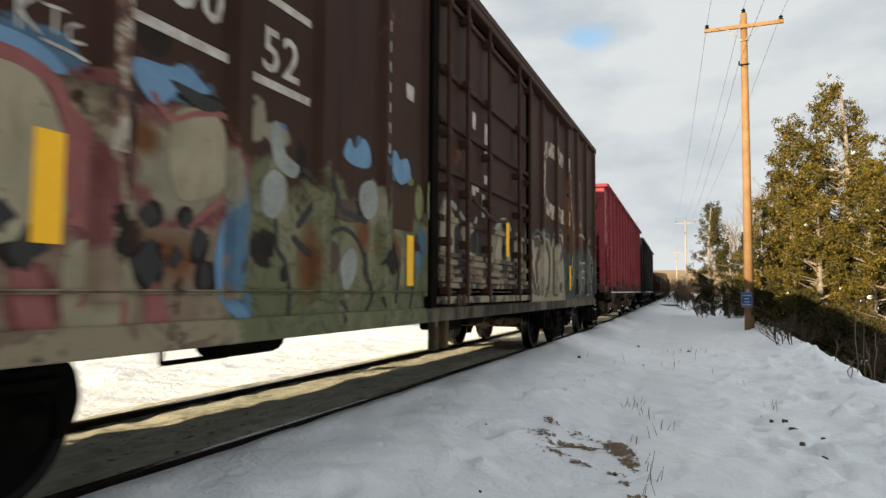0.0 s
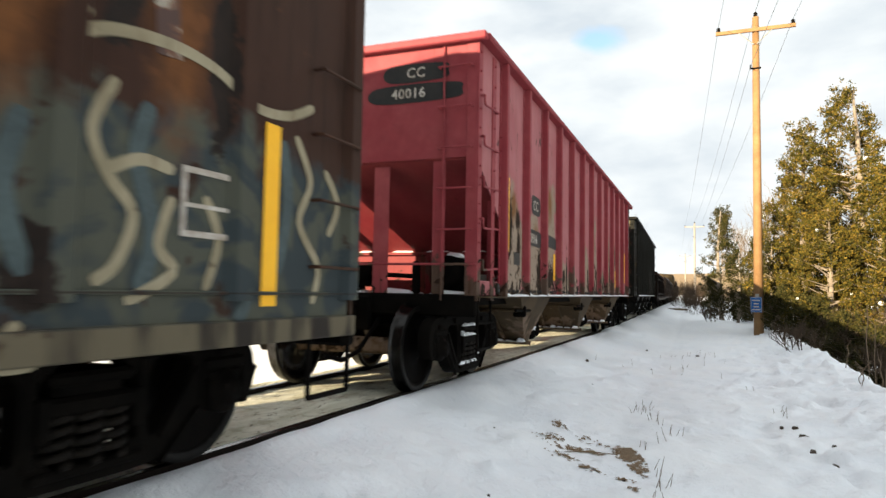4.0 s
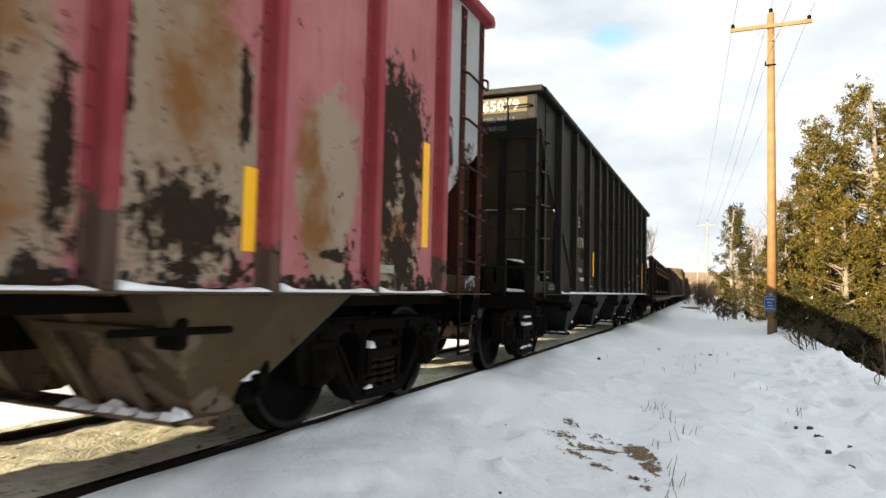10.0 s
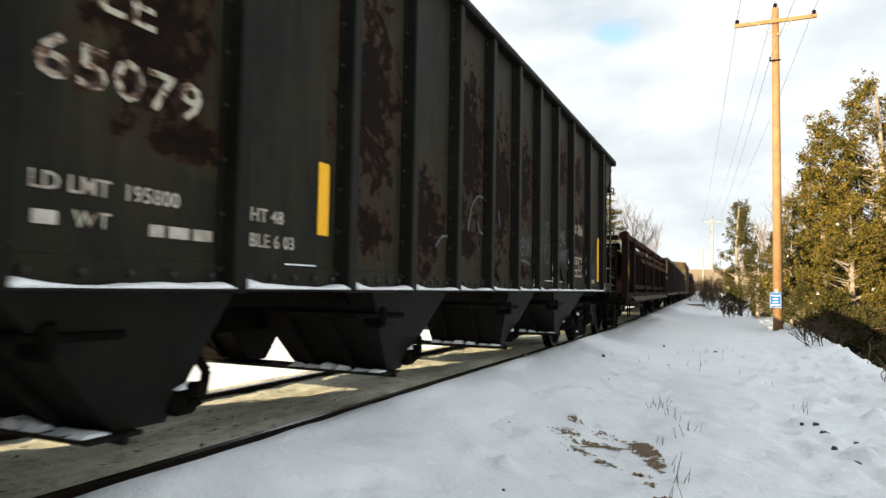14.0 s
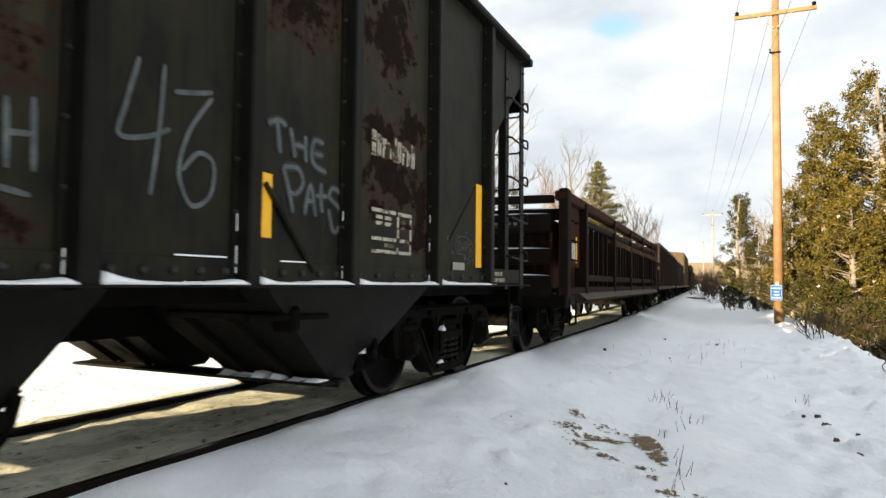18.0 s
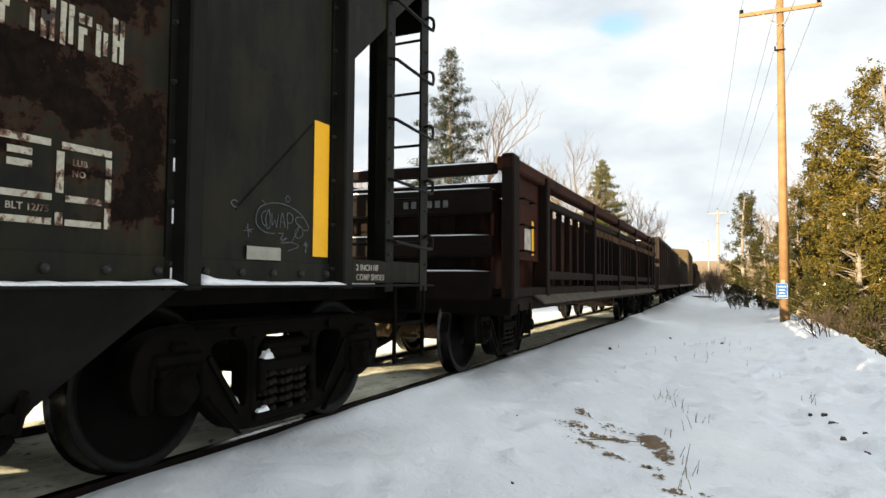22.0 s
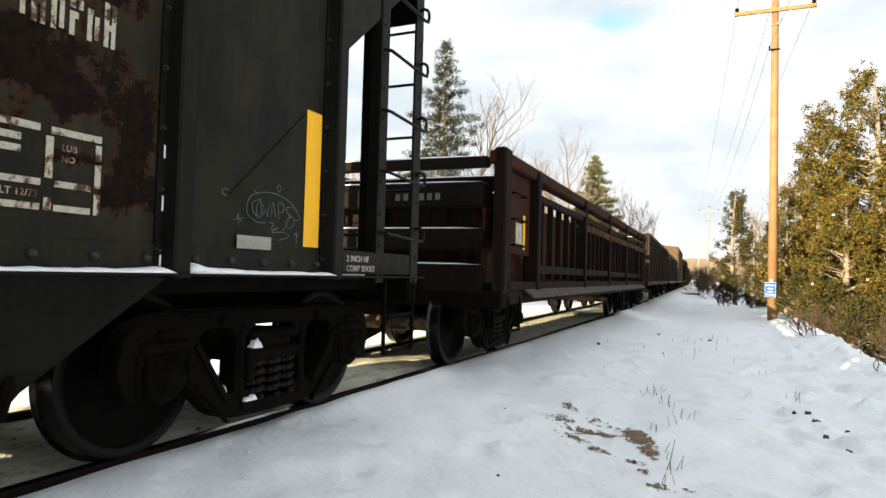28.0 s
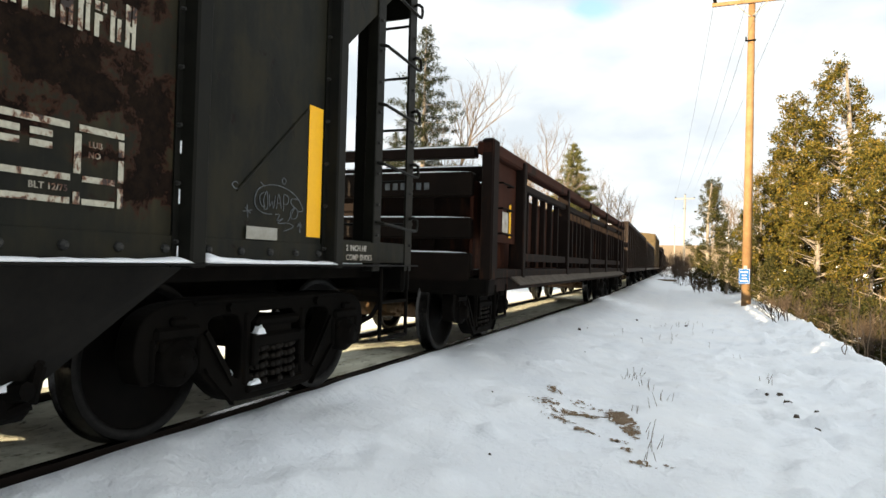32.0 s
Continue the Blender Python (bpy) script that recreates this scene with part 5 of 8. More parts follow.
            part("door_hinge", hinge, STEEL_DARK, ch)
            if s > 0:
                cap = Shape()
                snow_cap(cap, 1.14, 1.27, b1 - 0.02, b1 + 0.16, 0.50, 0.07, seed + 77, 4)
                for k in range(6):     # snow left on the door's ledge
                    snow_cap(cap, 0.30 + 0.155 * k, 0.44 + 0.155 * k, b0 - 0.19, b0 - 0.045, 0.345, 0.020 + 0.012 * ((k * 5 + seed) % 3), seed + 70 + k, 4)
                part("chute_snow", cap, SNOW_CLEAN, ch)
    for k, y in enumerate(trucks):
        add_truck(car, y, True, seed + 11 * k)
    CARS.append((car, at_a, trucks))
    return car


CARS = []
# (car-space posts are measured from the car's middle)
RED_A, BLACK_A, BOX_A, GON_A = 23.02, 39.935, 5.36, 56.78
red_posts = [-6.56, -5.49, -4.44, -3.39, -2.31, -1.23, -0.13, 0.97, 2.02, 3.08, 4.13, 5.23, 6.38]
red_car = hopper("faded red open hopper car with peeling paint and rust", RED_A, red_posts, 7.42, 7.44, 3.86, red_panel_paint, RED_POST, RED_END, CHUTE,
                 [(-5.45, -3.69, -4.35, -4.05), (-0.92, 0.58, 0.02, 0.34), (3.45, 5.10, 3.95, 4.25)], (-6.55, 6.16), 10, 2.52, 0.70, 1.35)
black_posts = [-6.24, -5.07, -3.85, -2.78, -1.87, -0.95, -0.03, 0.89, 1.80, 2.75, 3.74, 5.05, 6.315]
black_car = hopper("weathered black open hopper car with rust blotches and chalk marks", BLACK_A, black_posts, 7.46, 7.48, 3.76, black_panel_paint, POST_BLACK, DUSTY_BLACK, CHUTE_BLACK,
                   [(-5.00, -3.76, -4.26, -3.94), (-2.30, -0.94, -1.62, -1.34), (0.88, 1.98, 1.28, 1.54), (3.00, 5.08, 3.98, 4.30)], (-6.42, 6.30), 40, 3.47, 1.03, 1.17, (7.56, 3.505, 0.877, 0.08))


# ---- boxcar ----
def boxcar():
    car = thing("boxcar", "brown steel boxcar with graffiti along its lower side", "freight car", "cars of the train")
    H, X, top, sill = 7.57, 1.56, 4.20, 0.80
    door0, door1 = -1.62, 1.55
    ribs = [-7.50, -6.75, -5.92, -5.08, -4.28, -3.47, -2.58, door0 - 0.10, door1 + 0.16, 2.62, 3.62, 4.55, 5.45, 6.45, 7.50]
    for s in (-1, 1):
        for a, b in zip(ribs, ribs[1:]):
            if a < door0 and b > door1:
                continue
            part("side_sheet", Shape().box(s * (X - 0.015), s * X, a, b, sill + 0.06, top - 0.05), sprayed(0.5 * (a + b)), car)
        for y in ribs:
            rib = [(s * X, y - 0.10), (s * (X + 0.05), y - 0.055), (s * (X + 0.05), y + 0.055), (s * X, y + 0.10)]
            part("side_rib", Shape().prism(rib, sill + 0.20, top - 0.10, "z"), sprayed(y), car)
        part("side_sill", Shape().box(s * (X - 0.05), s * (X + 0.03), -H, H, sill - 0.03, sill + 0.10, 0.008), BOX_SIDE, car)
        part("sill_strip", Shape().box(s * X, s * (X + 0.022), -H, H, 1.03, 1.05, 0.004), BOX_SIDE, car)
        part("eave", Shape().box(s * (X - 0.04), s * (X + 0.07), -H, H, top - 0.10, top, 0.015), BROWN_PAINT, car)
        # door
        door = part("door", Shape().box(s * X, s * (X + 0.045), door0, door1, 1.10, 3.86, 0.008), DOOR_SIDE, car, "brown plug door with locking bars")
        for z in (1.10, 1.32, 1.72, 2.18, 2.62, 3.10, 3.80):
            part("door_beam", Shape().box(s * (X + 0.045), s * (X + 0.085), door0, door1, z - 0.028, z + 0.028, 0.008), DOOR_SIDE, door)
        for y in (door0 + 0.10, door0 + 0.62, door0 + 1.32, door1 - 0.62, door1 - 0.08):
            part("locking_bar", Shape().tube((s * (X + 0.12), y, 0.92), (s * (X + 0.12), y, 3.95), 0.024, n=8), BROWN_PAINT, door)
            for z in (1.05, 1.5, 2.0, 2.5, 3.1, 3.75):
                part("bar_bracket", Shape().box(s * (X + 0.04), s * (X + 0.15), y - 0.045, y + 0.045, z - 0.04, z + 0.04, 0.012), BROWN_PAINT, door)
        for z, deep in ((1.155, 0.10), (1.235, 0.07), (1.39, 0.07)):
            for a, b in ((door0 + 0.04, door0 + 0.55), (door0 + 0.68, door0 + 1.26), (door0 + 1.38, door1 - 0.68), (door1 - 0.56, door1 - 0.12)):
                part("door_ledge", Shape().box(s * (X + 0.045), s * (X + deep), a, b, z - 0.024, z + 0.024, 0.006), LEDGE, door, "grimy cream ledge across the door")
        part("door_handle", Shape().pipe([(s * (X + 0.15), door0 + 0.7, 1.95), (s * (X + 0.18), door0 + 1.3, 1.80), (s * (X + 0.18), door0 + 1.8, 1.85)], 0.02, 7), BROWN_PAINT, door)
        part("lower_track", Shape().box(s * X, s * (X + 0.13), door0 - 0.05, door1 + 0.3, 0.93, 1.0, 0.01), BOX_SIDE, car)
        for y in (door0 - 0.10, door1 + 0.10):
            part("door_post", Shape().box(s * X, s * (X + 0.075), y - 0.07, y + 0.07, 0.90, 3.95, 0.01), STEEL_DARK, car, "black door post")
        part("upper_track", Shape().box(s * X, s * (X + 0.12), door0 - 0.35, 4.6, 3.95, 4.03, 0.01), BROWN_PAINT, car)
        for y in (door0 + 0.36, door0 + 0.50):
            part("door_roller", Shape().tube((s * (X + 0.06), y, 0.965), (s * (X + 0.14), y, 0.965), 0.055, n=14), BROWN_PAINT, car)
        for y in (-1.42, -1.17):
            part("jack_post", Shape().box(s * (X - 0.10), s * (X - 0.02), y - 0.05, y + 0.05, 0.50, sill, 0.012), CHUTE, car, "pale steel bracket below the sill")
    roof = [(-X - 0.05, top), (-X - 0.05, top - 0.03), (X + 0.05, top - 0.03), (X + 0.05, top), (0, top + 0.18)]
    part("roof", Shape().prism(roof, -H, H, "y"), BROWN_PAINT, car, "brown ribbed steel roof")
    for i in range(15):
        y = -H + 0.4 + i * 1.02
        part("roof_seam", Shape().prism([(-X, top + 0.005), (X, top + 0.005), (X, top + 0.035), (0, top + 0.215), (-X, top + 0.035)], y - 0.03, y + 0.03, "y"), BROWN_PAINT, car)
    for e in (-1, 1):
        part("end_wall", Shape().box(-X, X, e * H - e * 0.03, e * H, sill, top - 0.03), BROWN_PAINT, car)
        for k in range(9):
            z = 1.1 + k * 0.34
            part("end_corrugation", Shape().prism([(e * H, z - 0.10), (e * (H + 0.06), z), (e * H, z + 0.10)], -X + 0.12, X - 0.12), BROWN_PAINT, car)
        for s in (-1, 1):
            for k in range(4):
                part("grab_iron", grab([(s * X, e * (H - 0.06), 1.2 + 0.4 * k), (s * (X + 0.07), e * (H - 0.06), 1.2 + 0.4 * k), (s * (X + 0.07), e * (H - 0.5), 1.2 + 0.4 * k), (s * X, e * (H - 0.5), 1.2 + 0.4 * k)], 0.011), BROWN_PAINT, car)
            st = Shape().pipe([(s * X, e * (H - 0.05), sill), (s * X, e * (H - 0.05), 0.42), (s * X, e * (H - 0.48), 0.42), (s * X, e * (H - 0.48), sill)], 0.017, 6)
            part("sill_step", st, STEEL_DARK, car)
        add_coupler(car, e * H, e)
        part("end_sill", Shape().box(-X, X, e * H - e * 0.1, e * H + e * 0.05, sill - 0.1, sill + 0.1, 0.02), STEEL_DARK, car)
    part("underframe", Shape().box(-X + 0.05, X - 0.05, -H + 0.05, H - 0.05, sill + 0.05, sill + 0.12), STEEL_DARK, car)
    part("centre_sill", Shape().box(-0.20, 0.20, -H, H, 0.62, sill + 0.05, 0.02), STEEL_DARK, car)
    for y in (-4.2, -2.2, 0.0, 2.2, 4.2):
        part("crossbearer", Shape().prism([(-X + 0.08, sill + 0.05), (X - 0.08, sill + 0.05), (0.3, 0.64), (-0.3, 0.64)], y - 0.06, y + 0.06, "y"), STEEL_DARK, car)
    gear = Shape().tube((0.55, -3.3, 0.70), (0.55, -2.6, 0.70), 0.15, n=14)
    gear.box(0.45, 0.85, 0.6, 1.1, 0.55, 0.85, 0.03).box(0.5, 0.8, 1.5, 2.2, 0.58, 0.82, 0.03)
    gear.pipe([(0.7, -5.0, 0.72), (0.7, 5.2, 0.70)], 0.022, 6)
    gear.pipe([(1.2, -4.4, 0.80), (1.2, -4.4, 0.66), (1.2, -3.9, 0.66), (1.2, -3.9, 0.80)], 0.014, 6)
    part("brake_gear", gear, STEEL_DARK, car, "black brake tanks and rods")
    for y in (-5.94, 6.03):
        add_truck(car, y, False)
    CARS.append((car, BOX_A, (-5.94, 6.03)))
    return car


SPRAY_LAYERS = [
    # two tones of the paint, raggedness, softness, ellipses (along, up, half length, half height)
    ((0.195, 0.140, 0.100), (0.150, 0.115, 0.080), 0.8, 0.10, [(-5.30, 1.15, 0.30, 0.30), (-4.80, 1.02, 0.30, 0.26), (-4.55, 1.35, 0.3, 0.3)]),
    ((0.105, 0.035, 0.036), (0.150, 0.060, 0.055), 1.3, 0.04, [(-5.52, 1.50, 0.34, 0.43), (-5.15, 1.40, 0.10, 0.22), (-5.37, 1.00, 0.11, 0.17), (-4.80, 0.93, 0.06, 0.15), (-4.62, 1.62, 0.40, 0.30), (-5.14, 1.92, 0.2, 0.03), (-2.35, 1.3, 0.10, 0.12)]),
    ((0.070, 0.130, 0.190), (0.050, 0.095, 0.150), 2.2, 0.04, [(-5.42, 1.97, 0.17, 0.08), (-4.66, 2.03, 0.20, 0.10), (-4.30, 1.36, 0.07, 0.30), (-4.19, 0.92, 0.07, 0.14), (-2.93, 2.04, 0.13, 0.11), (-2.41, 2.03, 0.19, 0.09), (-1.88, 1.40, 0.08, 0.19), (-3.88, 1.98, 0.06, 0.08)]),
    ((0.215, 0.195, 0.140), (0.150, 0.135, 0.095), 1.4, 0.06, [(-5.53, 1.48, 0.25, 0.37), (-4.62, 1.63, 0.32, 0.24), (-4.12, 1.99, 0.07, 0.13), (-3.93, 1.95, 0.14, 0.07), (-3.92, 1.62, 0.10, 0.19), (-3.11, 1.17, 0.06, 0.15), (-2.74, 1.70, 0.12, 0.17), (-2.25, 1.2, 0.06, 0.10)]),
    ((0.170, 0.175, 0.075), (0.130, 0.135, 0.060), 0.4, 0.04, [(-1.91, 1.81, 0.09, 0.15), (-2.1, 1.97, 0.07, 0.04)]),
    ((0.130, 0.052, 0.018), (0.080, 0.034, 0.014), 1.6, 0.25, [(-4.60, 1.70, 0.08, 0.15), (-4.90, 1.72, 0.09, 0.07), (-4.75, 1.2, 0.2, 0.1), (-2.4, 1.35, 0.12, 0.14), (-3.6, 1.2, 0.1, 0.2), (-2.9, 1.45, 0.1, 0.12), (4.5, 2.4, 0.12, 0.5), (5.2, 2.2, 0.14, 0.5), (6.0, 2.4, 0.16, 0.6), (2.9, 2.3, 0.1, 0.1)]),
    ((0.012, 0.010, 0.009), (0.022, 0.015, 0.012), 2.8, 0.03, [(-4.99, 1.72, 0.035, 0.27), (-4.84, 1.39, 0.05, 0.06), (-4.84, 1.17, 0.10, 0.09), (-4.64, 1.39, 0.05, 0.05), (-4.53, 1.27, 0.07, 0.09), (-4.49, 1.12, 0.07, 0.08), (-5.46, 1.21, 0.10, 0.09), (-5.01, 1.27, 0.09, 0.12),
                                                               (-4.86, 2.19, 0.10, 0.10), (-4.58, 1.99, 0.15, 0.06), (-3.70, 1.84, 0.05, 0.10), (-4.05, 1.28, 0.12, 0.11), (-3.85, 1.13, 0.04, 0.05), (-5.16, 0.90, 0.10, 0.04), (4.72, 2.2, 0.20, 0.9), (4.95, 1.5, 0.10, 0.3), (5.7, 2.7, 0.12, 0.6), (6.3, 2.2, 0.08, 0.5), (2.9, 2.55, 0.05, 0.12), (3.3, 2.95, 0.05, 0.2), (5.35, 1.1, 0.1, 0.15), (-2.95, 1.62, 0.11, 0.08), (-2.45, 1.28, 0.16, 0.12)]),
]
DOOR_LAYERS = [((0.230, 0.205, 0.135), (0.150, 0.130, 0.090), 0.7, 0.05, [(-1.36, 1.56, 0.21, 0.36), (-0.84, 1.48, 0.20, 0.26), (-0.45, 1.35, 0.16, 0.22), (0.32, 1.52, 0.34, 0.32), (1.15, 1.55, 0.22, 0.26)]),
               ((0.016, 0.015, 0.015), (0.028, 0.024, 0.021), 0.9, 0.03, [(-1.07, 1.35, 0.10, 0.30), (-1.60, 1.5, 0.06, 0.5), (-0.62, 1.55, 0.10, 0.16), (0.42, 1.38, 0.14, 0.14), (-0.15, 1.4, 0.10, 0.2), (0.82, 1.45, 0.14, 0.4)])]
SPRAYED = {}


def sprayed(y):
    """The side paint round one place along the car."""
    k = math.floor(y + 8)
    if k not in SPRAYED:
        SPRAYED[k] = box_side_material(SPRAY_LAYERS, k - 8.8, k - 6.2)
    return SPRAYED[k]


def box_side_material(layers=(), y_from=0.0, y_to=0.0):
    """Brown boxcar paint with broad sprayed fields along the lower side: olive and cream, grimy cream on the door, blue-grey at the end."""
    m, nt, b = nodes_of("sprayed_boxcar_side", 0.6)
    v = coords(nt)
    sep = nt.nodes.new("ShaderNodeSeparateXYZ")
    nt.links.new(v, sep.inputs["Vector"])
    y, z = sep.outputs["Y"], sep.outputs["Z"]
    soft, fine = noise_tex(nt, v, 1.1, 4), noise_tex(nt, v, 6, 6, 0.65)
    brown = mixed(nt, ramp(nt, soft, 0.3, 0.7), (0.030, 0.0140, 0.0092), (0.043, 0.0215, 0.0145))
    streak = ramp(nt, noise_tex(nt, coords(nt, (4, 4, 0.3)), 3.5, 5), 0.52, 0.70, (0, 0, 0, 1), (0.6,) * 3 + (1,))
    brown = mixed(nt, streak, brown, (0.014, 0.0085, 0.006))

    def between(value, lo, hi, edge=0.06):
        up = nt.nodes.new("ShaderNodeMapRange")
        up.inputs["From Min"].default_value, up.inputs["From Max"].default_value = lo - edge, lo + edge
        nt.links.new(value, up.inputs["Value"])
        down = nt.nodes.new("ShaderNodeMapRange")
        down.inputs["From Min"].default_value, down.inputs["From Max"].default_value = hi + edge, hi - edge
        nt.links.new(value, down.inputs["Value"])
        return calc(nt, "MULTIPLY", up.outputs["Result"], down.outputs["Result"])

    wob = calc(nt, "MULTIPLY", calc(nt, "SUBTRACT", noise_tex(nt, v, 2.2, 5, 0.6, 0.4), 0.5), 1.1)
    zz, yy = calc(nt, "ADD", z, wob), calc(nt, "ADD", y, wob)
    swirl = noise_tex(nt, v, 1.6, 3, 0.5, 2.2)
    loops = noise_tex(nt, v, 2.3, 2, 0.5, 3.0)
    line = ramp(nt, calc(nt, "ABSOLUTE", calc(nt, "SUBTRACT", loops, 0.5)), 0.012, 0.028, (1, 1, 1, 1), (0, 0, 0, 1))
    fill = mixed(nt, ramp(nt, swirl, 0.50, 0.60), (0.102, 0.110, 0.058), (0.150, 0.142, 0.085))
    fill = mixed(nt, ramp(nt, noise_tex(nt, coords(nt, (3, 3, 0.5)), 2.5, 5), 0.5, 0.75, (0, 0, 0, 1), (0.6,) * 3 + (1,)), fill, (0.075, 0.062, 0.036))
    fill = mixed(nt, calc(nt, "MULTIPLY", line, 0.45), fill, (0.030, 0.030, 0.024))
    far_left = mixed(nt, ramp(nt, swirl, 0.5, 0.56), (0.21, 0.175, 0.120), (0.13, 0.095, 0.068))
    col = mixed(nt, calc(nt, "MULTIPLY", between(zz, -1, 1.72), between(y, -20, -1.72)), brown, fill)
    col = mixed(nt, calc(nt, "MULTIPLY", between(zz, -1, 1.85), between(yy, -20, -4.3, 0.03)), col, far_left)
    tagged_field = mixed(nt, ramp(nt, swirl, 0.47, 0.52), (0.240, 0.215, 0.160), (0.190, 0.160, 0.110))
    col = mixed(nt, calc(nt, "MULTIPLY", between(zz, -1, 1.80), between(y, 1.5, 4.35)), col, tagged_field)
    slate = mixed(nt, ramp(nt, swirl, 0.45, 0.55), (0.030, 0.040, 0.044), (0.062, 0.066, 0.052))
    col = mixed(nt, calc(nt, "MULTIPLY", between(zz, -1, 1.82), between(y, 4.35, 20)), col, slate)
    grime = mixed(nt, ramp(nt, swirl, 0.44, 0.54), (0.030, 0.028, 0.025), (0.22, 0.19, 0.125))
    col = mixed(nt, calc(nt, "MULTIPLY", between(zz, -1, 1.50), between(y, -1.75, 1.5)), col, grime)
    edge = mixed(nt, ramp(nt, noise_tex(nt, coords(nt, (1, 1, 0.2)), 3.0, 4), 0.45, 0.55), (0.024, 0.020, 0.017), (0.105, 0.090, 0.060))
    col = mixed(nt, calc(nt, "MULTIPLY", between(z, -1, 0.90, 0.01), between(y, -1.72, 20)), col, edge)
    ragged = noise_tex(nt, v, 5.0, 6, 0.66, 0.3)
    for one, two, rag, softness, blots in layers:
        blots = near_blots(blots, y_from, y_to)
        if blots[0][0] < 50:
            col = mixed(nt, blot_mask(nt, blots, ragged, rag, softness), col, mixed(nt, ramp(nt, fine, 0.35, 0.65), one, two))
    seam = between(z, 1.035, 1.043, 0.003)
    col = mixed(nt, calc(nt, "MULTIPLY", seam, 0.8), col, (0.02, 0.014, 0.011))
    rust = ramp(nt, noise_tex(nt, v, 3.1, 7, 0.62, 0.4), 0.60, 0.66)
    col = mixed(nt, rust, col, (0.030, 0.014, 0.009))
    col = mixed(nt, ramp(nt, noise_tex(nt, v, 2.4, 6, 0.6), 0.64, 0.72, (0, 0, 0, 1), (0.7,) * 3 + (1,)), col, (0.13, 0.052, 0.02))
    nt.links.new(col, b.inputs["Base Color"])
    b.inputs["Specular IOR Level"].default_value = 0.09
    bumped(nt, b, calc(nt, "ADD", fine, calc(nt, "MULTIPLY", rust, -0.6)), 0.25, 0.005)
    return m


BOX_SIDE = box_side_material()
DOOR_SIDE = box_side_material(DOOR_LAYERS, -1.8, 1.8)
box_car = boxcar()


# ---- open-frame gondola ----
TAN_LEDGE = plain("tan_ledge", (0.085, 0.070, 0.052), (0.030, 0.022, 0.017), 0.9, 0, 5, 0.3)


